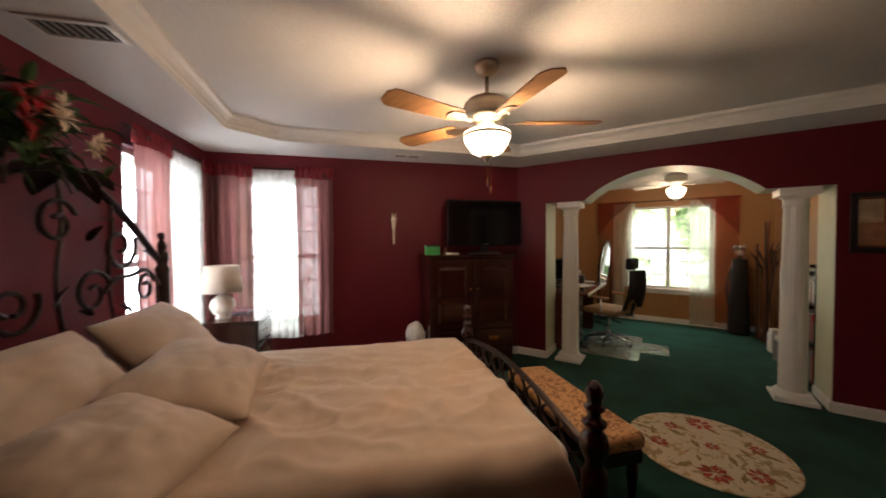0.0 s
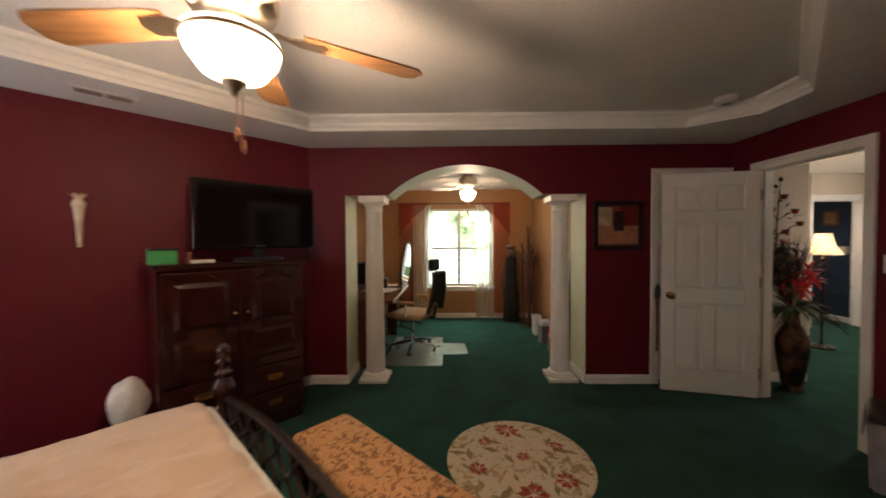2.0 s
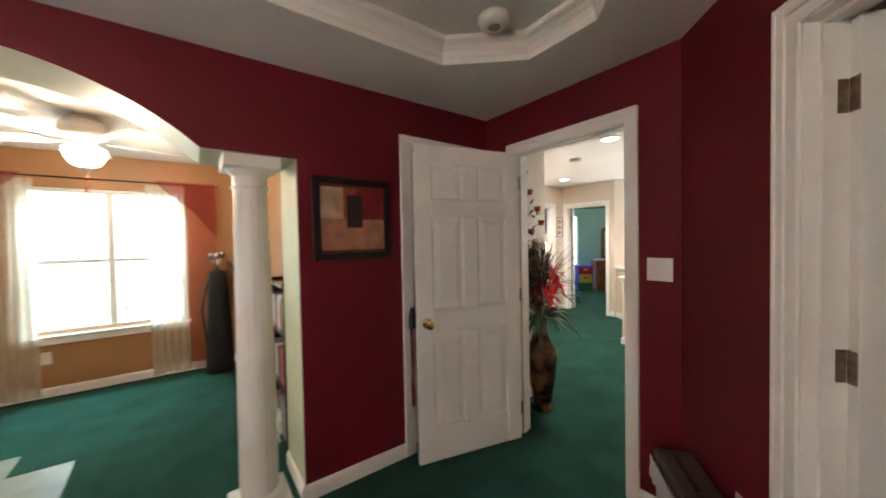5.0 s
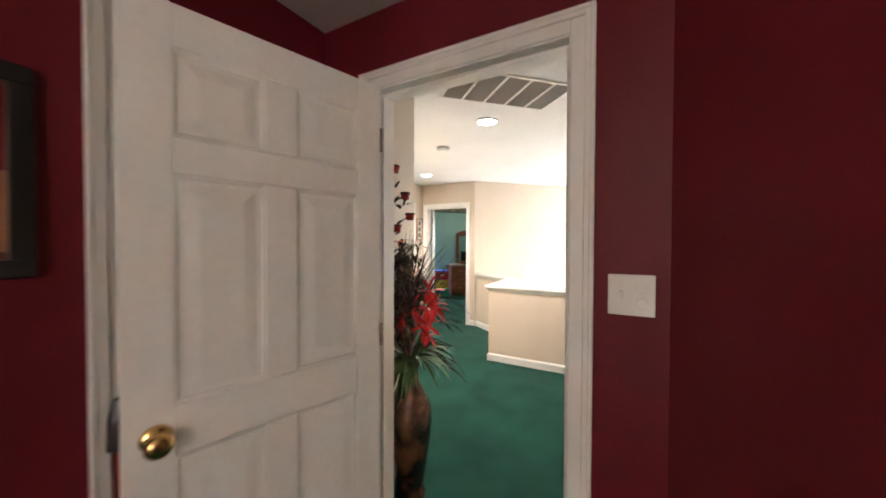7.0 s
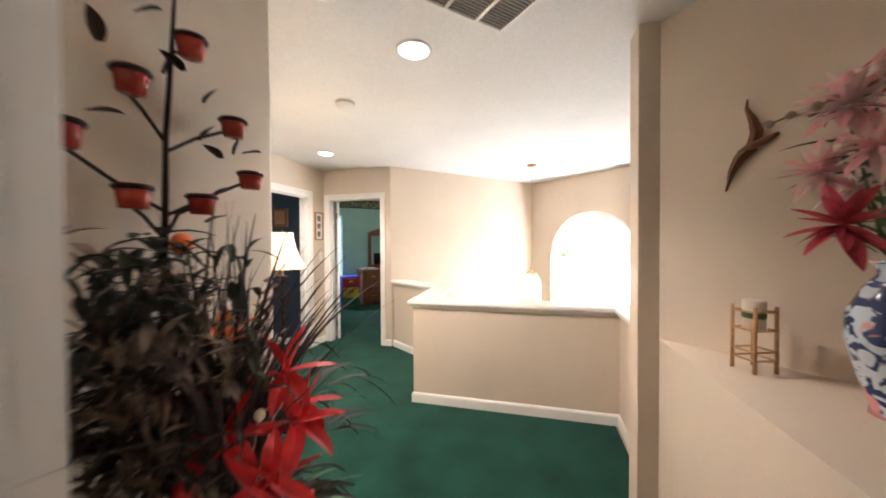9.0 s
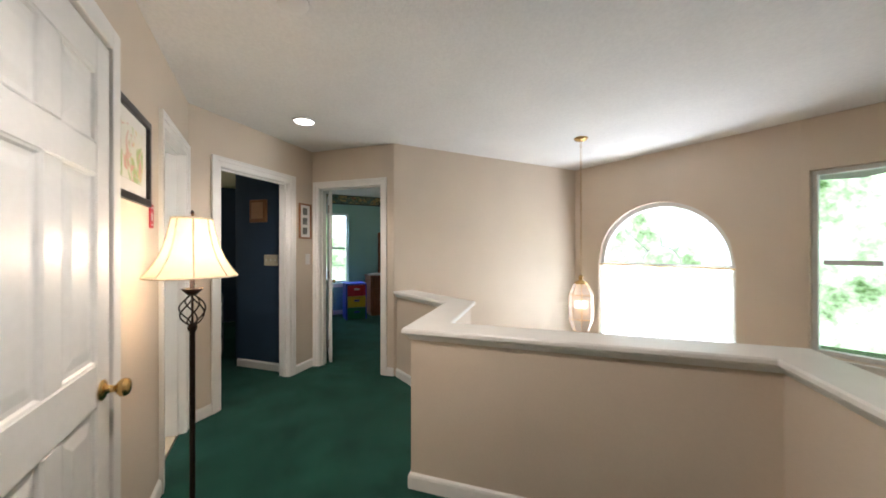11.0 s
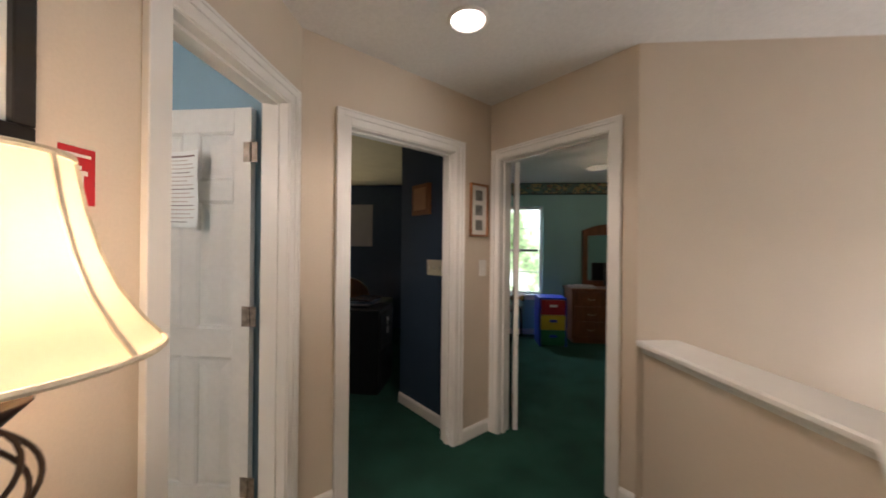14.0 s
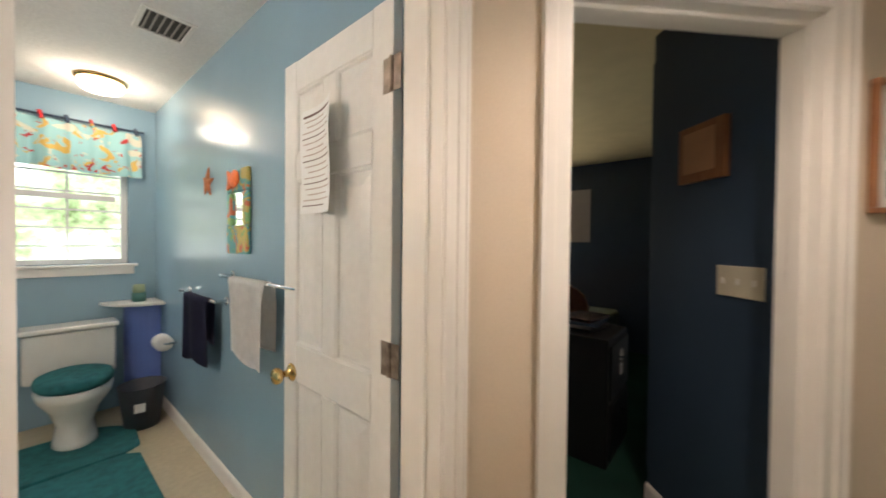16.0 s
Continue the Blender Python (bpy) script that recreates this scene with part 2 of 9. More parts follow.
def part(name, bm, material, parent, label="", smooth=False):
    """Links a bmesh as one mesh object under a thing or a part."""
    ob = new(name, mesh_of(name, bm, material, smooth))
    ob.parent = parent
    if label:
        tagged(ob, label)
    return ob


def thing(name, m, label, category, group="", kind=""):
    ob = new(name)
    ob.matrix_world = m
    ob.empty_display_size = 0.1
    return tagged(ob, label, category, group, kind)


def solid(name, bm, material, label, category, m=None, group="", kind="", smooth=False):
    ob = new(name, mesh_of(name, bm, material, smooth))
    if m is not None:
        ob.matrix_world = m
    return tagged(ob, label, category, group, kind)


def structure(name, bm, material, label="", smooth=False):
    return tagged(new(name, mesh_of(name, bm, material, smooth)), label, "", "", "structure")


def B():
    return bmesh.new()


def hexa(bm, pts, mi=0):
    """A solid from 8 corners: four below, four above, in the same order."""
    v = [bm.verts.new(p) for p in pts]
    fs = [bm.faces.new([v[i] for i in q]) for q in ((3, 2, 1, 0), (4, 5, 6, 7), (0, 1, 5, 4), (1, 2, 6, 5), (2, 3, 7, 6), (3, 0, 4, 7))]
    for f in fs:
        f.material_index = mi
    return v, fs


def box(bm, x0, y0, z0, x1, y1, z1, bevel=0.0, seg=2, mi=0):
    v, fs = hexa(bm, [(x0, y0, z0), (x1, y0, z0), (x1, y1, z0), (x0, y1, z0), (x0, y0, z1), (x1, y0, z1), (x1, y1, z1), (x0, y1, z1)], mi)
    if bevel:
        es = list({e for f in fs for e in f.edges})
        bmesh.ops.bevel(bm, geom=es, offset=bevel, segments=seg, affect='EDGES', profile=0.5)
    return bm


def lathe(bm, prof, seg=24, c=(0, 0, 0), a0=0.0, mi=0):
    """Turns a profile of (radius, height) about z."""
    rings = []
    for r, z in prof:
        if r < 1e-5:
            rings.append([bm.verts.new((c[0], c[1], c[2] + z))])
        else:
            rings.append([bm.verts.new((c[0] + r * math.cos(a0 + 2 * math.pi * i / seg), c[1] + r * math.sin(a0 + 2 * math.pi * i / seg), c[2] + z)) for i in range(seg)])
    for p, q in zip(rings, rings[1:]):
        for i in range(seg):
            j = (i + 1) % seg
            if len(p) == 1 and len(q) == 1:
                continue
            if len(p) == 1:
                f = bm.faces.new((p[0], q[j], q[i]))
            elif len(q) == 1:
                f = bm.faces.new((p[i], p[j], q[0]))
            else:
                f = bm.faces.new((p[i], p[j], q[j], q[i]))
            f.material_index = mi
    for ring, flip in ((rings[0], True), (rings[-1], False)):
        if len(ring) > 2:
            f = bm.faces.new(ring[::-1] if flip else ring)
            f.material_index = mi
    return bm


def tube(bm, pts, r, seg=8, mi=0):
    """A round bar along points; r is one radius or one for each point."""
    pts = [Vector(p) for p in pts]
    rs = r if isinstance(r, (list, tuple)) else [r] * len(pts)
    rings, up = [], None
    for i, p in enumerate(pts):
        d = (pts[min(i + 1, len(pts) - 1)] - pts[max(i - 1, 0)]).normalized()
        if up is None:
            up = d.orthogonal().normalized()
        up = (up - d * up.dot(d))
        up = up.normalized() if up.length > 1e-6 else d.orthogonal().normalized()
        s = d.cross(up)
        rings.append([bm.verts.new(p + (up * math.cos(2 * math.pi * k / seg) + s * math.sin(2 * math.pi * k / seg)) * rs[i]) for k in range(seg)])
    for a, b in zip(rings, rings[1:]):
        for k in range(seg):
            f = bm.faces.new((a[k], a[(k + 1) % seg], b[(k + 1) % seg], b[k]))
            f.material_index = mi
    bm.faces.new(rings[0][::-1]).material_index = mi
    bm.faces.new(rings[-1]).material_index = mi
    return bm


def ball(bm, c, rx, ry=None, rz=None, u=16, v=10, mi=0):
    ry, rz = ry or rx, rz or rx
    prof = [(math.sin(math.pi * i / v), -math.cos(math.pi * i / v)) for i in range(v + 1)]
    n0 = len(bm.verts)
    lathe(bm, prof, u, mi=mi)
    bm.verts.ensure_lookup_table()
    for w in bm.verts[n0:]:
        w.co = Vector((c[0] + w.co.x * rx, c[1] + w.co.y * ry, c[2] + w.co.z * rz))
    return bm


def moved(bm, m, n0=0):
    bm.verts.ensure_lookup_table()
    for w in bm.verts[n0:]:
        w.co = m @ w.co
    return bm


def plate(bm, pts, z0, z1, mi=0):
    """A flat polygon (counter-clockwise) given a thickness."""
    lo = [bm.verts.new((x, y, z0)) for x, y in pts]
    hi = [bm.verts.new((x, y, z1)) for x, y in pts]
    bm.faces.new(lo[::-1]).material_index = mi
    bm.faces.new(hi).material_index = mi
    for i in range(len(pts)):
        j = (i + 1) % len(pts)
        bm.faces.new((lo[i], lo[j], hi[j], hi[i])).material_index = mi
    return bm


def frame_on(a, b, s=0.0, z=0.0, off=0.0):
    """Pose whose x runs along the wall a to b, y into the room, z up; at s metres from a, off metres out of the wall."""
    a, b = Vector((*a, 0)), Vector((*b, 0))
    d = (b - a).normalized()
    n = Vector((d.y, -d.x, 0))
    m = Matrix(((d.x, -n.x, 0, 0), (d.y, -n.y, 0, 0), (0, 0, 1, 0), (0, 0, 0, 1)))
    return Matrix.Translation(a + d * s - n * off + Vector((0, 0, z))) @ m.to_3x3().to_4x4()


def wall(name, a, b, z0, z1, thick, front, back=None, holes=(), label="", ext=(0, 0)):
    """A wall whose room face lies on a-b, the room to the left of a to b; holes are (s0, s1, z0, z1)."""
    length = (Vector(b) - Vector(a)).length
    s0, s1 = -ext[0], length + ext[1]
    xs = sorted({s0, s1, *[h[0] for h in holes], *[h[1] for h in holes]})
    bm = B()
    for xa, xb in zip(xs, xs[1:]):
        mid = (xa + xb) / 2
        spans, z = [], z0
        for h in sorted((h for h in holes if h[0] < mid < h[1]), key=lambda h: h[2]):
            if h[2] > z:
                spans.append((z, h[2]))
            z = h[3]
        if z < z1:
            spans.append((z, z1))
        for p, q in spans:
            box(bm, xa, -thick, p, xb, 0, q)
    for f in bm.faces:
        f.material_index = 1 if f.calc_center_median().y < -thick + 0.001 else 0
    ob = structure(name, bm, [front, back or M_EXT], label)
    ob.matrix_world = frame_on(a, b)
    return ob


def strip(name, a, b, prof, z, material, label="", gaps=(), parent=None):
    """A moulding along a-b: profile of (out of the wall, height), left out in the gaps (s0, s1)."""
    length = (Vector(b) - Vector(a)).length
    spans, s = [], 0.0
    for g in sorted(gaps):
        if g[0] > s:
            spans.append((s, g[0]))
        s = max(s, g[1])
    if s < length:
        spans.append((s, length))
    bm = B()
    for p, q in spans:
        lo = [bm.verts.new((p, o, h)) for o, h in prof]
        hi = [bm.verts.new((q, o, h)) for o, h in prof]
        for i in range(len(prof)):
            j = (i + 1) % len(prof)
            bm.faces.new((lo[i], lo[j], hi[j], hi[i]))
        bm.faces.new(lo[::-1]), bm.faces.new(hi)
    ob = structure(name, bm, material, label)
    ob.matrix_world = frame_on(a, b, 0, z)
    return ob


BASE = [(0, 0), (0.014, 0), (0.014, 0.066), (0.010, 0.078), (0.004, 0.086), (0, 0.088)]


def casing(a, b, s0, s1, top, thick, label="white painted door casing and jambs", w=0.07, both=False):
    """Jambs and moulded casing of a doorway s0..s1 (clear opening) in the wall a-b."""
    bm = B()
    for sgn, ss in ((-1, s0), (1, s1)):
        box(bm, min(ss - sgn * 0.016, ss - sgn * 0.0005), -thick - 0.003, 0, max(ss - sgn * 0.016, ss - sgn * 0.0005), 0.003, top - 0.0005)
        box(bm, min(ss - sgn * 0.028, ss - sgn * 0.0165), -thick * 0.62, 0, max(ss - sgn * 0.028, ss - sgn * 0.0165), -thick * 0.62 + 0.035, top - 0.017)
        for k, (o0, o1, t) in enumerate(((-0.010, 0.030, 0.012), (0.030, w - 0.012, 0.018), (w - 0.012, w, 0.022))):
            xa, xb = ss + sgn * o0, ss + sgn * o1
            for ya, yb in (((0, t),) if not both else ((0, t), (-thick - t, -thick))):
                box(bm, min(xa, xb), ya, 0, max(xa, xb), yb, top + o1, 0.002, 1)
    box(bm, s0 + 0.0165, -thick - 0.003, top - 0.016, s1 - 0.0165, 0.003, top - 0.001)
    box(bm, s0 + 0.029, -thick * 0.62, top - 0.028, s1 - 0.029, -thick * 0.62 + 0.035, top - 0.0165)
    for k, (o0, o1, t) in enumerate(((-0.010, 0.030, 0.012), (0.030, w - 0.012, 0.018), (w - 0.012, w, 0.022))):
        for ya, yb in (((0, t),) if not both else ((0, t), (-thick - t, -thick))):
            box(bm, s0 - o0 + 0.0005, ya, top + o0, s1 + o0 - 0.0005, yb, top + o1, 0.002, 1)
    ob = structure("trim", bm, M_TRIM, label)
    ob.matrix_world = frame_on(a, b)
    return ob


# ---- plan ----
bA, bB, bC, bD = (-3.245, 2.006), (-0.945, 4.55), (3.167, 4.55), (3.167, 3.242)
bE, bF, bG = (1.90, 1.94), (1.90, -1.15), (0.18, -1.15)
CZ, HZ, OZ, TZ = 2.335, 2.44, 2.34, 2.452          # soffit, hall, office, tray
V = lambda p: Vector((p[0], p[1], 0))
UL = (V(bG) - V(bA)).normalized()                 # along the headboard wall
UT = (V(bB) - V(bA)).normalized()                 # along the television wall

wall("wall_headboard", bA, bG, 0, TZ + .1, 0.14, M_RED, M_EXT, [(0.23, 1.22, 0.45, 2.08)], "burgundy painted bedroom wall", (0.14, 0.14))
wall("wall_back_a", bG, bF, 0, TZ + .1, 0.14, M_RED, M_EXT)
wall("wall_back_b", bF, bE, 0, TZ + .1, 0.14, M_RED, M_EXT, (), "", (0, 0.0))
_cl = (V(bD) - V(bE)).length
wall("wall_closet_side", bE, bD, 0, TZ + .1, 0.12, M_RED, M_BEIGE, [(_cl - 1.32, _cl - 0.61, 0, 2.03)], "burgundy painted wall beside the closet door")
wall("wall_hall_door", bD, bC, 0, TZ + .1, 0.12, M_RED, M_BEIGE, [(0.246, 1.03, 0, 2.03)], "burgundy painted wall with the hall doorway", (0.12, 0.12))
# the arch wall: a wide opening with an arch over two columns
AX0, AX1, ASP = -0.59, 1.767, 1.865
_sx = lambda x: bC[0] - x
wall("wall_arch", bC, bB, 0, TZ + .1, 0.40, M_RED, M_TAN, [(_sx(AX1), _sx(AX0), 0, 2.20), (_sx(2.462) - 0.70 + 0.0, _sx(2.462) - 0.0, 0, 2.03)], "burgundy painted wall with a wide arched opening")
wall("wall_television", bB, bA, 0, TZ + .1, 0.14, M_RED, M_EXT, [((V(bB) - V(bA)).length - 1.10, (V(bB) - V(bA)).length - 0.22, 0.45, 2.08)], "burgundy painted bedroom wall", (0.0, 0.0))

# cream paint with the office's green daylight mixed into the colour
M_REVEAL = mat("cream_green_daylit", (0.60, 0.62, 0.46), 0.5, var=0.04)
bm = B()
_c0, _c1, _rise = -0.16, 1.345, 0.293
_R = ((_c1 - _c0) ** 2 / 4 + _rise ** 2) / (2 * _rise)
_xs = [AX0, _c0] + [_c0 + (_c1 - _c0) * i / 40 for i in range(1, 40)] + [_c1, AX1]


def arch_z(x):
    if x <= _c0 or x >= _c1:
        return ASP
    return ASP + _rise - _R + math.sqrt(_R ** 2 - (x - (_c0 + _c1) / 2) ** 2)


for xa, xb in zip(_xs, _xs[1:]):
    za, zb = arch_z(xa), arch_z(xb)
    v, fs = hexa(bm, [(xa, 4.55, za), (xb, 4.55, zb), (xb, 4.95, zb), (xa, 4.95, za), (xa, 4.55, 2.2), (xb, 4.55, 2.2), (xb, 4.95, 2.2), (xa, 4.95, 2.2)])
    fs[0].material_index = 1
    fs[4].material_index = 2
structure("wall_arch_head", bm, [M_RED, M_REVEAL, M_TAN], "burgundy arch head with cream soffit coloured by green daylight")
bm = B()
for xa, xb in ((AX0, AX0 + 0.004), (AX1 - 0.004, AX1)):
    box(bm, xa, 4.551, 0, xb, 4.949, ASP)
structure("wall_arch_reveal", bm, M_REVEAL, "pale painted jambs of the arched opening")

# floors
def floor(name, pts, z, material, label):
    bm = B()
    plate(bm, pts, z - 0.12, z)
    return structure(name, bm, material, label)


floor("floor_bedroom", [(-3.35, 2.0), (0.1, -1.22), (1.97, -1.22), (1.97, 1.9), (3.227, 3.16), (3.227, 4.75), (-0.86, 4.75), (-1.0, 4.6)], 0, M_CARPET, "dark green cut-pile carpet")
floor("floor_office", [(-1.08, 4.75), (2.02, 4.75), (2.02, 7.5), (-1.08, 7.5)], 0, M_CARPET, "dark green cut-pile carpet")
floor("floor_hall", [(3.227, 3.15), (5.04, 3.15), (5.04, 3.20), (5.90, 3.20), (5.90, 4.78), (6.87, 4.78), (7.40, 5.58), (7.40, 6.75), (5.97, 6.75), (3.85, 4.66), (3.227, 4.66)], 0, M_CARPET, "dark green cut-pile carpet")
floor("floor_blue_room", [(5.97, 6.75), (7.15, 6.75), (7.15, 7.5), (9.05, 9.4), (6.9, 11.6), (5.97, 10.6)], 0, M_CARPET, "dark green carpet in shade")
floor("floor_teal_room", [(7.40, 5.62), (9.35, 3.75), (12.2, 6.15), (9.1, 9.25), (7.40, 7.75)], 0, M_CARPET, "dark green carpet")
floor("floor_bath", [(5.90, 6.70), (3.30, 9.31), (2.0, 7.95), (4.55, 5.36)], 0, M_VINYL, "cream vinyl floor")
floor("floor_below", [(2.0, -1.0), (12.0, -1.0), (12.0, 7.0), (2.0, 7.0)], -2.75, M_VINYL, "pale floor at the foot of the stairwell")

# bedroom ceiling: soffit round a tray
TRAY = [(-2.325, 1.79), (-0.60, 0.35), (-0.25, 0.42), (2.72, 3.393), (2.735, 3.772), (2.393, 4.075), (-0.73, 4.06), (-2.31, 2.225)]
OUT = [(-3.38, 2.0), (0.1, -1.25), (2.0, -1.25), (2.0, 1.9), (3.27, 3.15), (3.27, 4.7), (-1.0, 4.7)]
bm = B()
loops = []
for pts in (OUT, TRAY):
    vs = [bm.verts.new((x, y, CZ)) for x, y in pts]
    loops += [bm.edges.new((vs[i], vs[(i + 1) % len(vs)])) for i in range(len(vs))]
bmesh.ops.triangle_fill(bm, edges=loops, use_beauty=True, use_dissolve=False)
structure("ceiling_soffit", bm, M_CEIL, "white textured ceiling soffit round the tray")
bm = B()
plate(bm, TRAY, TZ, TZ + 0.05)
structure("ceiling_tray", bm, M_CEIL, "white textured tray ceiling")
bm = B()
n = len(TRAY)
ctr = Vector((sum(p[0] for p in TRAY) / n, sum(p[1] for p in TRAY) / n))
CROWN = [(o, h * 0.87) for o, h in ((0.0, 0.0), (0.010, 0.0), (0.013, 0.030), (0.020, 0.040), (0.026, 0.068), (0.045, 0.092), (0.068, 0.104), (0.074, 0.114), (0.074, 0.134), (0.0, 0.134))]
rings = []
for i in range(n):
    p, q, r = (Vector(TRAY[(i + k) % n]) for k in (-1, 0, 1))
    d0, d1 = (q - p).normalized(), (r - q).normalized()
    n0, n1 = Vector((-d0.y, d0.x)), Vector((-d1.y, d1.x))
    mi_ = (n0 + n1).normalized()
    mi_ /= max(0.3, mi_.dot(n0))
    rings.append([bm.verts.new((q.x + mi_.x * o, q.y + mi_.y * o, CZ + h)) for o, h in CROWN])
for i in range(n):
    a, b = rings[i], rings[(i + 1) % n]
    for k in range(len(CROWN)):
        j = (k + 1) % len(CROWN)
        bm.faces.new((a[k], b[k], b[j], a[j]))
structure("trim", bm, M_TRIM, "white crown moulding inside the tray ceiling")


def ceiling(name, pts, z, label="white textured ceiling", material=None):
    bm = B()
    plate(bm, pts, z, z + 0.1)
    return structure(name, bm, material or M_CEIL, label)


ceiling("ceiling_office", [(-1.2, 4.9), (2.1, 4.9), (2.1, 7.55), (-1.2, 7.55)], OZ)
ceiling("ceiling_hall", [(3.28, 1.0), (7.3, 1.0), (9.5, 3.8), (7.38, 5.72), (7.38, 6.74), (5.93, 6.74), (3.8, 4.66), (3.28, 4.66)], HZ)
ceiling("ceiling_bath", [(5.92, 6.72), (3.28, 9.36), (1.9, 7.98), (4.55, 5.33)], HZ)
ceiling("ceiling_blue_room", [(5.9, 6.76), (7.2, 6.76), (9.2, 9.4), (6.9, 11.8), (5.9, 10.8)], HZ + 0.004, "cream-yellow ceiling", mat("cream_yellow_ceiling", (0.56, 0.47, 0.27), 0.85, var=0.05, bump=0.4, bump_scale=90))
ceiling("ceiling_teal_room", [(7.39, 5.73), (9.51, 3.81), (12.4, 6.15), (9.2, 9.38), (7.21, 7.5), (7.39, 6.75)], HZ + 0.002)
# unseen slab that stops sky light leaking in between the rooms
bm = B()
plate(bm, [(-3.5, 1.9), (0.0, -1.4), (12.6, -1.4), (12.6, 6.2), (7.0, 12.1), (5.8, 11.0), (3.3, 9.5), (1.8, 7.7), (-1.25, 7.6), (-1.25, 4.6)], 2.66, 2.76)
structure("sky_light_seal", bm, M_EXT, "unseen slab over the rooms that keeps sky light out")

# office
oL, oR, oY = -1.01, 1.95, 7.42
wall("wall_office_right", (oR, 4.95), (oR, oY), 0, 2.66, 0.1, M_TAN)
wall("wall_office_window", (oR, oY), (oL, oY), 0, 2.66, 0.16, M_TAN, M_EXT, [(oR - 1.22, oR - 0.03, 0.58, 2.0)], "tan painted wall with a double window", (0.1, 0.1))
wall("wall_office_left", (oL, oY), (oL, 4.95), 0, 2.66, 0.1, M_TAN)

# hall
hC = (3.955, 4.60)                                  # outer corner where the angled wall begins
hE = (5.953, 6.69)                                 # where the angled wall meets the blue room's wall
wall("wall_hall_west", (3.287, 4.60), (3.287, 2.17), 0, 2.66, 0.002, M_BEIGE, M_BEIGE, [(0.29, 1.13, 0, 2.06)], "beige hall wall")
wall("wall_vase", hC, (3.287, 4.60), 0, 2.66, 0.05, M_BEIGE, M_BEIGE, (), "beige hall wall behind the floor vase")
_dl = (V(hE) - V(hC)).length
S4a, S4b = _dl - 0.755, _dl - 0.11                 # bathroom doorway along the angled wall
wall("wall_hall_angled", hE, hC, 0, 2.66, 0.12, M_BEIGE, M_BLUE, [(_dl - S4b, _dl - S4a, 0, 2.03)], "beige angled hall wall")
wall("wall_blue_door", (7.335, 6.69), hE, 0, 2.66, 0.12, M_BEIGE, M_NAVY, [(7.335 - 6.985, 7.335 - 6.20, 0, 2.03)], "beige hall wall with the blue room's doorway")
wall("wall_teal_door", (7.335, 5.66), (7.335, 6.69), 0, 2.66, 0.12, M_BEIGE, M_TEAL, [(0.14, 0.95, 0, 2.03)], "beige hall wall with the teal room's doorway", (0, 0.12))
vW, vE = (9.255, 3.785), (7.86, 2.05)
wall("wall_stairwell", vW, (7.335, 5.66), -2.75, 2.66, 0.12, M_BEIGE, M_TEAL, (), "pale beige stairwell wall", (0.12, 0.0))
wall("wall_stairwell_window", vE, vW, -2.75, 2.66, 0.16, M_BEIGE, M_EXT, [(0.44, 1.87, -0.02, 1.88)], "pale beige stairwell wall with an arched window", (0, 0.16))
wall("wall_stairwell_far", (6.95, 0.92), vE, -2.75, 2.66, 0.16, M_BEIGE, M_EXT, [(0.95, 1.4, 0.44, 2.0)], "pale beige stairwell wall")
wall("wall_stairwell_south", (5.04, 0.92), (6.95, 0.92), -2.75, 2.66, 0.1, M_BEIGE)
wall("wall_stairwell_west", (5.04, 3.3), (5.04, 0.92), -2.75, 2.66, 0.1, M_BEIGE, M_BEIGE)
bm = B()
_ar = 0.715
for i in range(32):
    xa, xb = 0.44 + 1.43 * i / 32, 0.44 + 1.43 * (i + 1) / 32
    za, zb = (1.155 + math.sqrt(max(0, _ar ** 2 - (x - 1.155) ** 2)) for x in (xa, xb))
    hexa(bm, [(xa, -0.16, za), (xb, -0.16, zb), (xb, 0, zb), (xa, 0, za), (xa, -0.16, 1.8805), (xb, -0.16, 1.8805), (xb, 0, 1.8805), (xa, 0, 1.8805)])
structure("wall_window_arch", bm, M_BEIGE, "arched head of the stairwell window").matrix_world = frame_on(vE, vW)
# ledge niche on the hall's south side
bm = B()
plate(bm, [(3.287, 2.17), (3.85, 2.17), (4.90, 3.22), (3.287, 3.22)], 0, 0.925)
structure("wall_ledge", bm, M_BEIGE, "beige painted half wall with a deep display ledge")
wall("wall_niche_end", (3.287, 2.17), (3.85, 2.17), 0, 2.66, 0.1, M_BEIGE, M_BEIGE)
wall("wall_niche_back", (3.85, 2.17), (4.90, 3.22), 0, 2.66, 0.1, M_BEIGE, M_BEIGE, (), "beige painted wall above the ledge")
bm = B()
box(bm, 4.90, 3.0, 0, 5.04, 3.315, 2.66, 0.004)
structure("wall_hall_pier", bm, M_BEIGE, "beige wall end beside the ledge")

# parapet round the stairwell, with a wide white cap
PAR = [(4.98, 3.17), (5.87, 3.17), (5.87, 4.82), (6.80, 4.868), (7.345, 5.63)]


def sweep(pts, prof, name, material, label):
    """A profile of (to the left of the way, height) along a plan line with mitred corners."""
    bm = B()
    rr = []
    for i, p in enumerate(pts):
        q = Vector(p)
        d0 = (q - Vector(pts[i - 1])).normalized() if i else (Vector(pts[1]) - q).normalized()
        d1 = (Vector(pts[i + 1]) - q).normalized() if i < len(pts) - 1 else d0
        n0, n1 = Vector((-d0.y, d0.x)), Vector((-d1.y, d1.x))
        w = (n0 + n1).normalized()
        w /= max(0.3, w.dot(n0))
        rr.append([bm.verts.new((q.x + w.x * o, q.y + w.y * o, h)) for o, h in prof])
    for a, b in zip(rr, rr[1:]):
        for k in range(len(prof)):
            j = (k + 1) % len(prof)
            bm.faces.new((a[k], b[k], b[j], a[j]))
    bm.faces.new(rr[0]), bm.faces.new(rr[-1][::-1])
    return structure(name, bm, material, label)


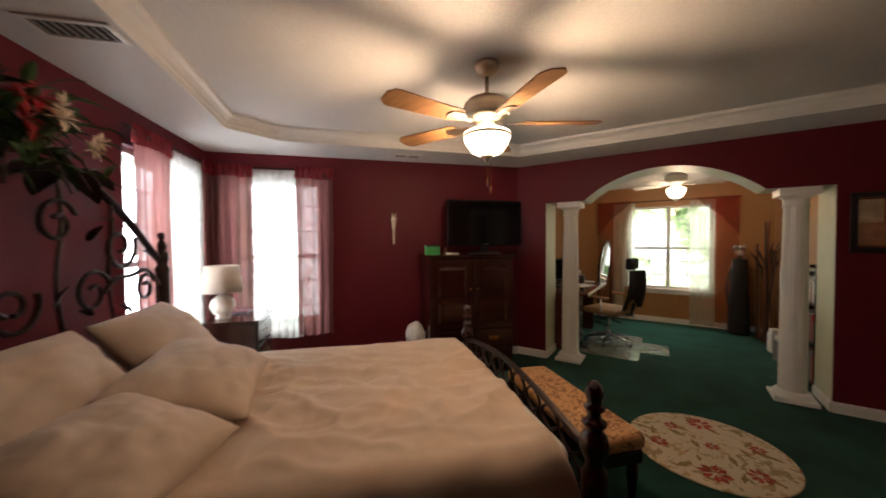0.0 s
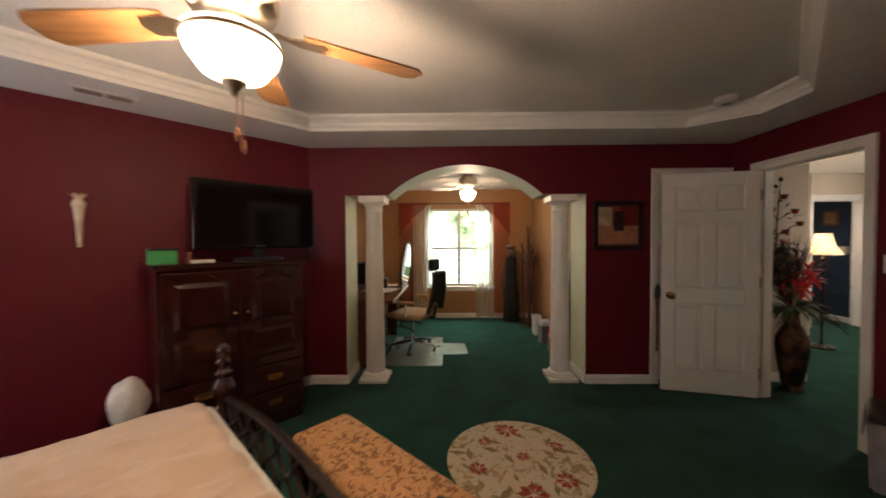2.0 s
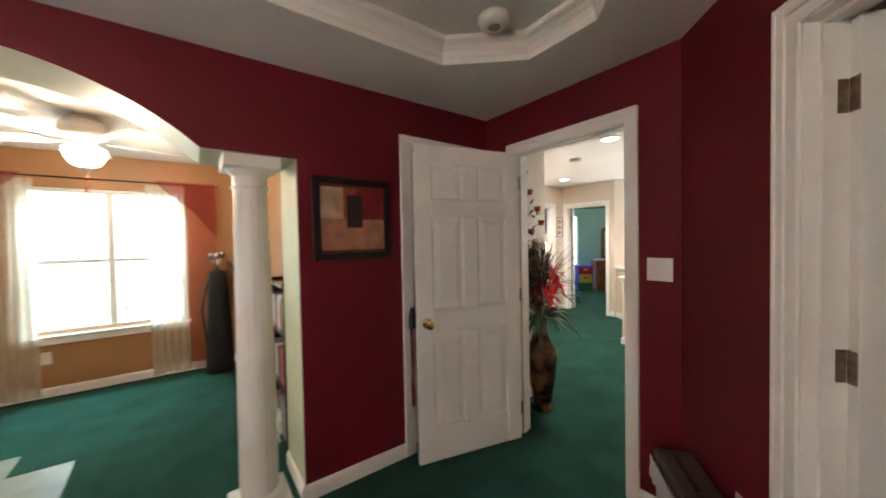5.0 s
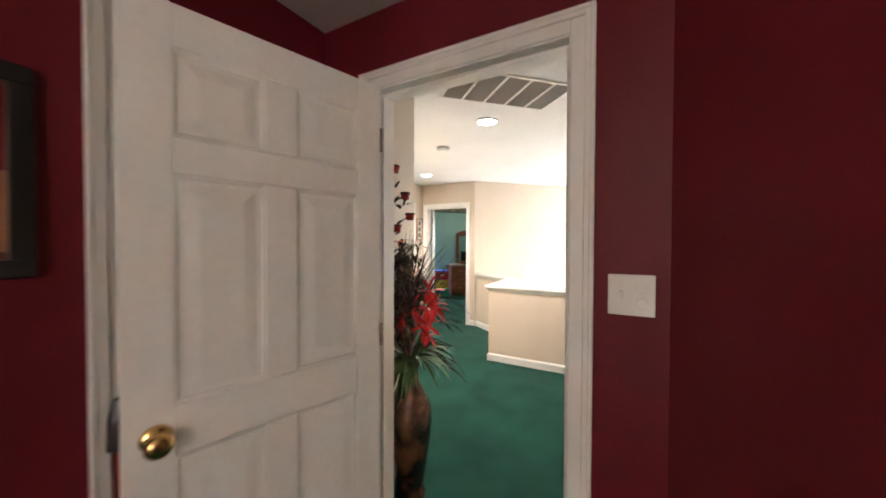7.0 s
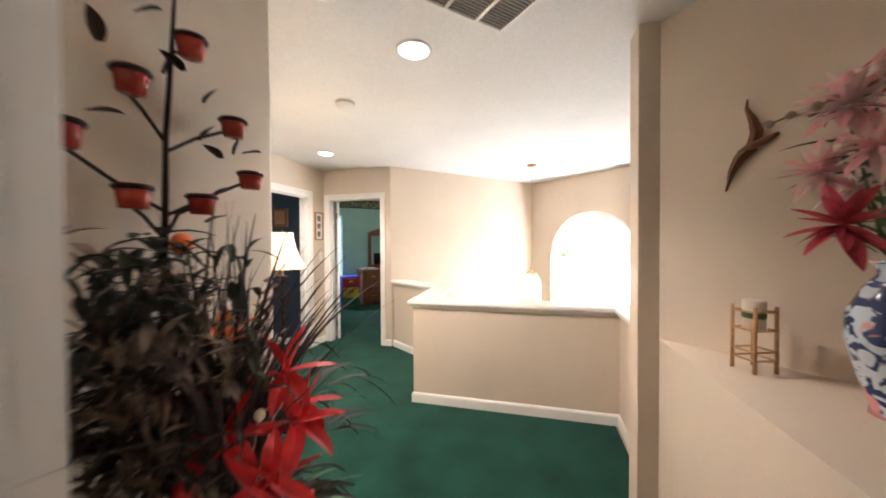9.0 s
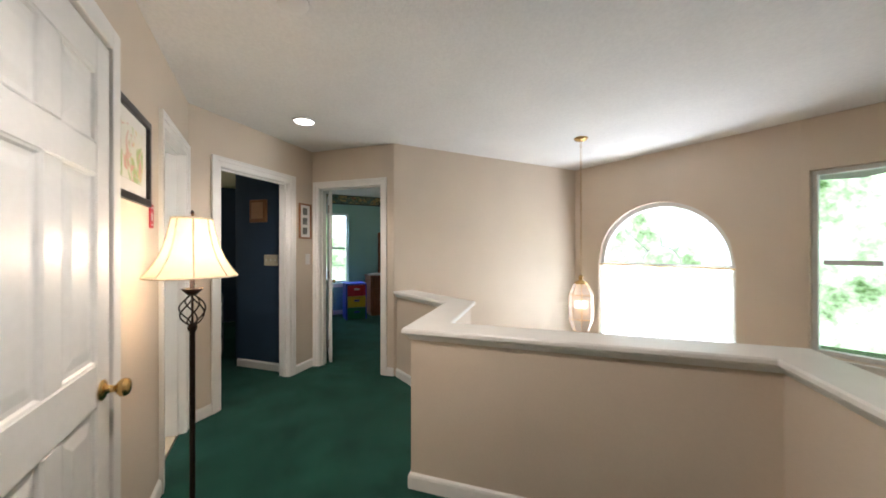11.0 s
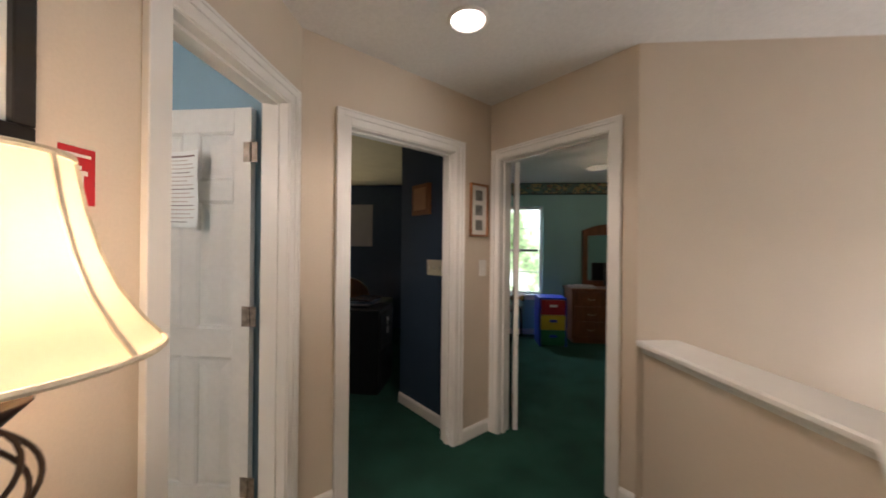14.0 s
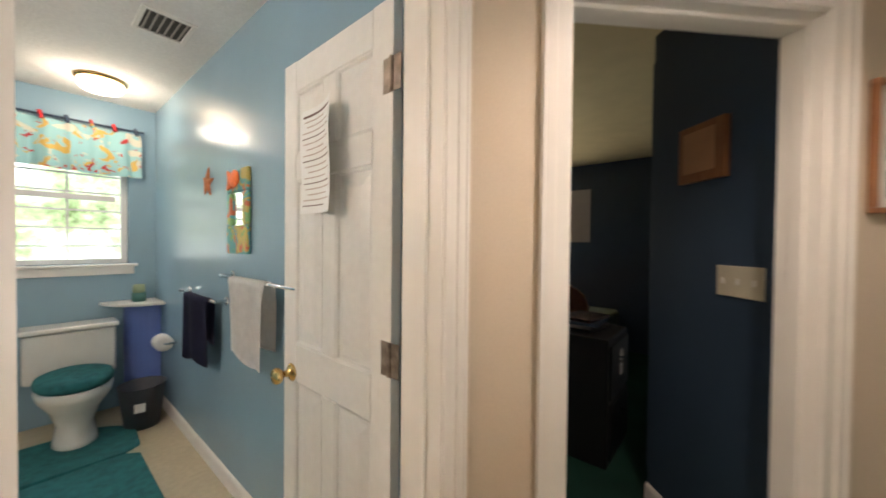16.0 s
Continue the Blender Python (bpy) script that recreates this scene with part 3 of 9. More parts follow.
sweep(PAR, [(0, -2.75), (0, 0.852), (-0.15, 0.852), (-0.15, -2.75)], "wall_parapet", M_BEIGE, "beige half wall round the stairwell")
sweep(PAR, [(0.018, 0.8525), (0.026, 0.862), (0.040, 0.868), (0.042, 0.872), (0.042, 0.888), (0.036, 0.896), (-0.180, 0.896), (-0.186, 0.888), (-0.186, 0.872), (-0.17, 0.862), (-0.165, 0.8525)], "trim", M_TRIM, "white moulded cap on the half wall")
sweep(PAR, [(0.001, 0.828), (0.010, 0.832), (0.015, 0.851), (0.001, 0.8515)], "trim", M_TRIM, "thin white moulding under the half wall's cap")
sweep(PAR, [(0.001, 0), (0.014, 0), (0.014, 0.066), (0.010, 0.078), (0.001, 0.088)], "baseboard", M_TRIM, "white baseboard")

# bathroom, blue room, teal room
wall("wall_bath_right", (5.85, 6.75), (3.62, 8.98), 0, 2.66, 0.1, M_BLUE, M_NAVY, (), "glossy light blue bathroom wall")
wall("wall_bath_window", (3.62, 8.98), (2.32, 7.68), 0, 2.66, 0.14, M_BLUE, M_EXT, [(0.17, 0.84, 1.16, 2.0)], "light blue bathroom wall with a small window", (0.1, 0.1))
wall("wall_bath_left", (2.32, 7.68), (4.58, 5.43), 0, 2.66, 0.1, M_BLUE, M_EXT)
wall("wall_blue_closet", (7.07, 6.81), (7.07, 7.504), 0, 2.66, 0.08, M_NAVY, M_NAVY, (), "slate blue bedroom wall")
wall("wall_blue_right", (7.07, 7.504), (9.02, 9.45), 0, 2.66, 0.08, M_NAVY, M_TEAL, (), "slate blue bedroom wall")
# the hole is added out of view to let the fill in
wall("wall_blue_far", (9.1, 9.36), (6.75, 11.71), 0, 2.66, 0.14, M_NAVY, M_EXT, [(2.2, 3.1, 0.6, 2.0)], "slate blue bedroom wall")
wall("wall_blue_left", (6.75, 11.71), (5.97, 6.81), 0, 2.66, 0.1, M_NAVY, M_EXT)
wall("wall_teal_far", (12.15, 6.11), (9.0, 9.26), 0, 2.66, 0.14, M_TEAL, M_EXT, [(2.82, 3.52, 0.64, 2.06)], "pale teal bedroom wall", (0.1, 0.0))
wall("wall_teal_left", (8.95, 9.26), (7.455, 7.76), 0, 2.66, 0.1, M_TEAL, M_NAVY)
wall("wall_teal_entry", (7.455, 7.76), (7.455, 6.81), 0, 2.66, 0.2, M_TEAL, M_NAVY)
wall("wall_teal_right", (9.3, 3.86), (12.15, 6.11), 0, 2.66, 0.1, M_TEAL, M_EXT)

# small room behind the closet door
wall("wall_closet_east", (3.27, 1.2), (3.27, 3.10), 0, 2.66, 0.01, M_BEIGE, M_BEIGE)
wall("wall_closet_south", (2.05, 1.2), (3.27, 1.2), 0, 2.66, 0.1, M_BEIGE)
floor("floor_closet", [(1.97, 1.2), (3.227, 1.2), (3.227, 3.155), (1.97, 1.895)], 0, M_CARPET, "dark green carpet")
ceiling("ceiling_closet", [(1.95, 1.1), (3.29, 1.1), (3.29, 3.25), (1.95, 1.95)], HZ + 0.02)
# doorway trim
casing(bD, bC, 0.246, 1.03, 2.03, 0.12, w=0.058, both=True)
casing(bE, bD, _cl - 1.32, _cl - 0.61, 2.03, 0.12)
casing(bC, bB, _sx(2.462) - 0.70 + 0.0, _sx(2.462), 2.03, 0.12)
casing(hE, hC, _dl - S4b, _dl - S4a, 2.03, 0.12)
casing((7.335, 6.69), hE, 7.335 - 6.985, 7.335 - 6.20, 2.03, 0.12)
casing((7.335, 5.66), (7.335, 6.69), 0.14, 0.95, 2.03, 0.12, w=0.06)
# baseboards
strip("baseboard", bA, bG, BASE, 0, M_TRIM, "white baseboard")
strip("baseboard", bE, bD, BASE, 0, M_TRIM, "white baseboard", [(_cl - 1.39, _cl - 0.54)])
strip("baseboard", bD, bC, BASE, 0, M_TRIM, "white baseboard", [(0.19, 1.1)])
strip("baseboard", bC, bB, BASE, 0, M_TRIM, "white baseboard", [(_sx(AX1), _sx(AX0)), (_sx(2.462) - 0.77, _sx(2.462) + 0.07)])
strip("baseboard", bB, bA, BASE, 0, M_TRIM, "white baseboard")
strip("baseboard", (AX1 - 0.004, 4.55), (AX1 - 0.004, 4.95), BASE, 0, M_TRIM, "white baseboard")
strip("baseboard", (AX0 + 0.004, 4.95), (AX0 + 0.004, 4.55), BASE, 0, M_TRIM, "white baseboard")
strip("baseboard", (oR, 4.95), (oR, oY), BASE, 0, M_TRIM, "white baseboard")
strip("baseboard", (oR, oY), (oL, oY), BASE, 0, M_TRIM, "white baseboard")
strip("baseboard", (oL, oY), (oL, 4.95), BASE, 0, M_TRIM, "white baseboard")
strip("baseboard", hC, (3.287, 4.60), BASE, 0, M_TRIM, "white baseboard")
strip("baseboard", hE, hC, BASE, 0, M_TRIM, "white baseboard", [(_dl - S4b - 0.07, _dl - S4a + 0.07), (1.42, 2.2)])
strip("baseboard", (7.335, 6.69), hE, BASE, 0, M_TRIM, "white baseboard", [(0.28, 1.205)])
strip("baseboard", (7.335, 5.66), (7.335, 6.69), BASE, 0, M_TRIM, "white baseboard", [(0.08, 1.02)])
strip("baseboard", (7.07, 6.81), (7.07, 7.504), BASE, 0, M_TRIM, "white baseboard")
strip("baseboard", (5.85, 6.75), (3.62, 8.98), BASE, 0, M_TRIM, "white baseboard")
strip("baseboard", (12.15, 6.11), (9.0, 9.26), BASE, 0, M_TRIM, "white baseboard")
strip("baseboard", (3.287, 3.234), (4.9, 3.234), BASE, 0, M_TRIM, "white baseboard")

# distance outside: glowing ring with sunlit foliage painted on, and the ground far below
M_OUT = bpy.data.materials.new("glowing_foliage")
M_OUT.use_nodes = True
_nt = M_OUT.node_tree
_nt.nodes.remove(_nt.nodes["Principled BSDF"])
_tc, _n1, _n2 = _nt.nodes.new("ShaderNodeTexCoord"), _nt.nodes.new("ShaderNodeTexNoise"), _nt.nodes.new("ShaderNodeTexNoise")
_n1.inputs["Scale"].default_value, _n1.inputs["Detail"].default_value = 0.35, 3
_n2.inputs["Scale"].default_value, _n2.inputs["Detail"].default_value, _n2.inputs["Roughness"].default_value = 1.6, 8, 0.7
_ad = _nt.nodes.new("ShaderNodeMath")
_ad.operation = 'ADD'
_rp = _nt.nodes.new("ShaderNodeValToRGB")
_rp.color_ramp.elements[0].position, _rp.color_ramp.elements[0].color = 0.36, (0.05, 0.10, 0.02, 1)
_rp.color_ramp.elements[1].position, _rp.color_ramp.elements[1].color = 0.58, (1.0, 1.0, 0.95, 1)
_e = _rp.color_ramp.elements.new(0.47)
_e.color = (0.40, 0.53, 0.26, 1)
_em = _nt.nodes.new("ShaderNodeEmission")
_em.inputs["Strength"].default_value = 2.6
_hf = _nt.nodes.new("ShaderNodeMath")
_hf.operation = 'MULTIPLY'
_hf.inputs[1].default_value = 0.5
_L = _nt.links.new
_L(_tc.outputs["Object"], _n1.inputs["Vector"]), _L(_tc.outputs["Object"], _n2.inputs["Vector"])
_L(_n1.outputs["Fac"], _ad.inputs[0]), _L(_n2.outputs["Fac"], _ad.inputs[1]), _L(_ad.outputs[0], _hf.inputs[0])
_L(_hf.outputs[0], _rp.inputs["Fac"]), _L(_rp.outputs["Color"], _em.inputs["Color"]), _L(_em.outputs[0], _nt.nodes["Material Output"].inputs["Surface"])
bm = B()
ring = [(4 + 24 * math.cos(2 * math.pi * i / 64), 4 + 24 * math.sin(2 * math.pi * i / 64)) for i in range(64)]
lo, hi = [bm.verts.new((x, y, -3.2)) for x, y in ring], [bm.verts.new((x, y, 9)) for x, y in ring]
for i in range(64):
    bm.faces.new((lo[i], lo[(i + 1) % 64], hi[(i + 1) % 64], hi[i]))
structure("backdrop", bm, M_OUT, "glowing backdrop with sunlit trees painted on")
M_GRASS = mat("lawn", (0.05, 0.10, 0.02), 0.95, var=0.3, scale=0.5)
bm = B()
plate(bm, [(-400, -400), (400, -400), (400, 400), (-400, 400)], -3.3, -3.2)
structure("ground", bm, M_GRASS, "mown lawn below the house")

# ---- shared kinds of things ----
M_HINGE = mat("aged_bronze_hinge", (0.34, 0.28, 0.23), 0.55, metal=1.0, var=0.3, scale=40)
M_SHADE = bpy.data.materials.new("lamp_shade_cloth")
M_SHADE.use_nodes = True
_st = M_SHADE.node_tree
_st.nodes.remove(_st.nodes["Principled BSDF"])
_sd, _sl, _sa, _sn, _sc = (_st.nodes.new(k) for k in ("ShaderNodeBsdfDiffuse", "ShaderNodeBsdfTranslucent", "ShaderNodeAddShader", "ShaderNodeTexNoise", "ShaderNodeTexCoord"))
_sb, _sm = _st.nodes.new("ShaderNodeBump"), _st.nodes.new("ShaderNodeMix")
_sd.inputs["Color"].default_value = (0.72, 0.62, 0.46, 1)
_sn.inputs["Scale"].default_value = 160
_sm.data_type = 'RGBA'
_sm.inputs["A"].default_value, _sm.inputs["B"].default_value = (0.150, 0.138, 0.104, 1), (0.185, 0.172, 0.134, 1)
_sb.inputs["Strength"].default_value, _sb.inputs["Distance"].default_value = 0.2, 0.001
for _a, _b in ((_sc.outputs["Object"], _sn.inputs["Vector"]), (_sn.outputs["Fac"], _sm.inputs["Factor"]), (_sm.outputs["Result"], _sl.inputs["Color"]), (_sn.outputs["Fac"], _sb.inputs["Height"]),
               (_sb.outputs["Normal"], _sd.inputs["Normal"]), (_sd.outputs[0], _sa.inputs[0]), (_sl.outputs[0], _sa.inputs[1]), (_sa.outputs[0], _st.nodes["Material Output"].inputs["Surface"])):
    _st.links.new(_a, _b)
M_BOWL = mat("lit_frosted_bowl", (0.9, 0.85, 0.75), 0.4, var=0.05, emit=7.0, emit_color=(1.0, 0.80, 0.50))
M_LEDW = mat("lit_recessed_lens", (0.9, 0.88, 0.8), 0.4, var=0.0, emit=9.0, emit_color=(1.0, 0.88, 0.70))
M_SHEERW = sheer("white_sheer", (0.74, 0.76, 0.70), 0.80)
M_SHEERR = sheer("burgundy_sheer", (0.22, 0.09, 0.083), 0.965, 0.25)
M_SHEERD = sheer("burgundy_voile_valance", (0.30, 0.04, 0.05), 0.80)
M_SHEERO = sheer("red_voile", (0.50, 0.085, 0.060), 0.56, 0.2)
M_PLEAF = mat("leaf_green", (0.05, 0.11, 0.03), 0.5, var=0.3, scale=30)
M_PRED = mat("red_petal", (0.62, 0.02, 0.02), 0.5, var=0.25, scale=30)
M_PORANGE = mat("orange_petal", (0.80, 0.16, 0.02), 0.5, var=0.2, scale=30)
M_PPINK = mat("pink_petal", (0.75, 0.36, 0.36), 0.55, var=0.2, scale=25, second=(0.82, 0.70, 0.66))
M_PCREAM = mat("cream_petal", (0.68, 0.58, 0.42), 0.6, var=0.2, scale=25)
M_TWIG = mat("dark_twig", (0.045, 0.022, 0.022), 0.7, var=0.4, scale=40)
M_GRASSY = mat("purple_brown_grass", (0.060, 0.038, 0.036), 0.75, var=0.35, scale=30)
M_PAPER = mat("paper", (0.72, 0.70, 0.66), 0.8, var=0.03)
M_INK = mat("ink", (0.16, 0.09, 0.08), 0.8, var=0.1)
M_MIRROR = mat("mirror_glass", (0.85, 0.88, 0.88), 0.02, metal=1.0, var=0.0)


def petal(bm, base, way, length, width, curl=0.6, n=5, mi=0, droop=(0, 0, -1)):
    """A pointed, curling leaf or petal from base along way."""
    way, droop = Vector(way).normalized(), Vector(droop)
    side = way.cross(Vector((0, 0, 1)))
    side = side.normalized() if side.length > 0.05 else Vector((1, 0, 0))
    up = side.cross(way).normalized()
    rows = []
    p = Vector(base)
    d = way.copy()
    for i in range(n + 1):
        k = i / n
        w = width * 0.5 * (math.sin(math.pi * min(1, k * 0.86 + 0.12)) ** 0.8)
        rows.append([bm.verts.new(p - side * w + up * w * 0.35), bm.verts.new(p.copy()), bm.verts.new(p + side * w + up * w * 0.35)])
        d = (d + droop * curl / n).normalized()
        p = p + d * length / n
    for a, b in zip(rows, rows[1:]):
        for j in (0, 1):
            bm.faces.new((a[j], a[j + 1], b[j + 1], b[j])).material_index = mi


def lily(bm, c, way, size, rng, petals=6, mi=0, curl=1.1):
    """An open flower of pointed petals round the way it faces."""
    way = Vector(way).normalized()
    a = way.orthogonal().normalized()
    b = way.cross(a)
    for i in range(petals):
        t = 2 * math.pi * i / petals + rng.uniform(-0.15, 0.15)
        d = (a * math.cos(t) + b * math.sin(t)) * 1.0 + way * rng.uniform(0.7, 1.1)
        petal(bm, c, d, size * rng.uniform(0.85, 1.1), size * 0.34, curl, 6, mi, -way * 0.9 + (a * math.cos(t) + b * math.sin(t)) * 0.4)


def door_leaf(name, m, w, label, h=2.01, t=0.035, knob=True, hinges=True, panels=6, knob_mat=None, category="door", knob_z=0.898):
    """Six-panel door: x from the hinge to the latch, y its thickness, z up."""
    root = thing(name, m, label, category, "", "structure")
    bm = B()
    st, mid = 0.105 * w / 0.76, 0.10 * w / 0.76
    rails = [(0.0, 0.22), (0.83, 0.97), (1.57, 1.67), (h - 0.115, h)]
    box(bm, 0.002, 0.012, 0.012, w - 0.002, t - 0.012, h - 0.002)
    for xa, xb in ((0, st), (w - st, w)):
        box(bm, xa, 0, 0.01, xb, t, h, 0.0015, 1)
    for za, zb in rails:
        box(bm, st + 0.0002, 0.0002, max(0.01, za), w - st - 0.0002, t - 0.0002, zb, 0.004, 1)
    cx = w / 2
    for (z0, z1), (z2, z3) in zip(rails, rails[1:]):
        box(bm, cx - mid / 2, 0.0004, z1 + 0.0002, cx + mid / 2, t - 0.0004, z2 - 0.0002, 0.004, 1)
    part("leaf", bm, M_DOOR, root)
    RAISE = ((0.0, 0.0012), (0.006, 0.0032), (0.011, 0.0105), (0.024, 0.0108), (0.056, 0.0035), (0.060, 0.0030))
    for (z0, z1), (z2, z3) in zip(rails, rails[1:]):
        for xa, xb in ((st, cx - mid / 2), (cx + mid / 2, w - st)):
            bm = B()
            for side in (0, 1):
                loops_ = []
                for o, y in RAISE:
                    yy = t - y if side else y
                    loops_.append([bm.verts.new(c) for c in ((xa + o, yy, z1 + o), (xb - o, yy, z1 + o), (xb - o, yy, z2 - o), (xa + o, yy, z2 - o))])
                for a, b in zip(loops_, loops_[1:]):
                    for k in range(4):
                        bm.faces.new((a[k], a[(k + 1) % 4], b[(k + 1) % 4], b[k]))
                bm.faces.new(loops_[-1])
            part("panel", bm, M_DOOR, root)
    if knob:
        for sg in (-1, 1):
            bm = B()
            lathe(bm, [(0.032, 0), (0.034, 0.004), (0.026, 0.010), (0.013, 0.014), (0.011, 0.034), (0.020, 0.040), (0.029, 0.050), (0.030, 0.060), (0.024, 0.070), (0.010, 0.074), (0.0, 0.075)], 20)
            moved(bm, Matrix.Translation((w - 0.065, 0 if sg < 0 else t, knob_z)) @ Matrix.Rotation(radians(90 if sg < 0 else -90), 4, 'X'))
            part("knob", bm, knob_mat or M_BRASS, root, "polished brass knob", True)
    if hinges:
        for z in (0.23, 1.03, 1.80):
            bm = B()
            tube(bm, [(0.0, t + 0.006, z - 0.045), (0.0, t + 0.006, z + 0.045)], 0.006, 8)
            if hinges != "edge":
                box(bm, 0.0, t, z - 0.047, 0.038, t + 0.0025, z + 0.047, 0.0006, 1)
                box(bm, -0.034, t + 0.0005, z - 0.047, -0.001, t + 0.003, z + 0.047, 0.0006, 1)
            part("hinge", bm, M_HINGE, root, "aged metal hinge")
    return root


def curtain(bm, x0, x1, z0, z1, folds, amp, y=0.0, taper=0.0, nz=14, seed=1):
    """A hanging cloth with folds, x0..x1 at the top; taper draws it in lower down."""
    rng = random.Random(seed)
    ph = [rng.uniform(0, 6) for _ in range(4)]
    n = max(8, int(folds * 8))
    grid = []
    for j in range(nz + 1):
        v = j / nz
        row = []
        for i in range(n + 1):
            u = i / n
            a = amp * (0.45 + 0.55 * v)
            yy = y + a * math.sin(2 * math.pi * folds * u + ph[0] + 0.5 * math.sin(3 * v + ph[1])) + 0.3 * a * math.sin(2 * math.pi * folds * 2.3 * u + ph[2] + 2 * v)
            xx = x0 + (x1 - x0) * (u * (1 - taper * v) + taper * v * 0.5)
            row.append(bm.verts.new((xx + 0.004 * math.sin(9 * v + ph[3] + 12 * u), yy, z1 + (z0 - z1) * v + (0.008 * math.sin(7 * u + ph[1]) if j == nz else 0))))
        grid.append(row)
    for a, b in zip(grid, grid[1:]):
        for i in range(n):
            bm.faces.new((a[i], a[i + 1], b[i + 1], b[i]))
    return bm


def window_unit(name, a, b, s0, s1, z0, z1, thick, label, cols=1, rails=(0.5,), sill=True, grid=None, inner=0.07):
    """Frame, sashes, glass and stool of a window in the opening s0..s1 of wall a-b."""
    root = thing(name, frame_on(a, b), label, "window", "", "structure")
    fw = 0.04
    bm = B()
    y0, y1 = -thick + 0.02, -inner
    for xa, xb in ((s0, s0 + fw), (s1 - fw, s1)):
        box(bm, xa + 0.001, y0, z0 + 0.001, xb - 0.001, y1, z1 - 0.001, 0.003, 1)
    for za, zb in ((z0, z0 + fw), (z1 - fw, z1)):
        box(bm, s0 + fw, y0, za + 0.001, s1 - fw, y1, zb - 0.001, 0.003, 1)
    part("window_frame", bm, M_FRAME, root)
    wd = (s1 - s0 - 2 * fw) / cols
    for c in range(cols):
        xa = s0 + fw + c * wd
        if c:
            bm = B()
            box(bm, xa - 0.028, y0 + 0.002, z0 + fw + 0.001, xa + 0.028, y1 + 0.004, z1 - fw - 0.001, 0.003, 1)
            part("mullion", bm, M_FRAME, root)
        for r in rails:
            zz = z0 + (z1 - z0) * r
            bm = B()
            box(bm, xa + 0.03, y0 + 0.006, zz - 0.02, xa + wd - 0.03, y1 - 0.002, zz + 0.02, 0.003, 1)
            part("sash_rail", bm, M_FRAME, root)
        if grid:
            nx, nz = grid
            bm = B()
            for i in range(1, nx):
                x = xa + wd * i / nx
                box(bm, x - 0.007, y0 + 0.014, z0 + fw, x + 0.007, y0 + 0.026, z1 - fw)
            for j in range(1, nz):
                z = z0 + (z1 - z0) * j / nz
                box(bm, xa + 0.002, y0 + 0.0135, z - 0.007, xa + wd - 0.002, y0 + 0.0265, z + 0.007)
            part("glazing_bar", bm, M_FRAME, root)
        bm = B()
        box(bm, xa + 0.002, y0 + 0.030, z0 + fw * 0.6, xa + wd - 0.002, y0 + 0.034, z1 - fw * 0.6)
        g = part("pane", bm, M_GLASS, root)
        g.visible_shadow = False
    if sill:
        bm = B()
        box(bm, s0 - 0.05, -0.069, z0 - 0.022, s1 + 0.05, 0.035, z0 - 0.001, 0.005, 2)
        box(bm, s0 - 0.03, 0.0005, z0 - 0.085, s1 + 0.03, 0.016, z0 - 0.0225, 0.003, 1)
        part("window_sill", bm, M_TRIM, root)
    return root


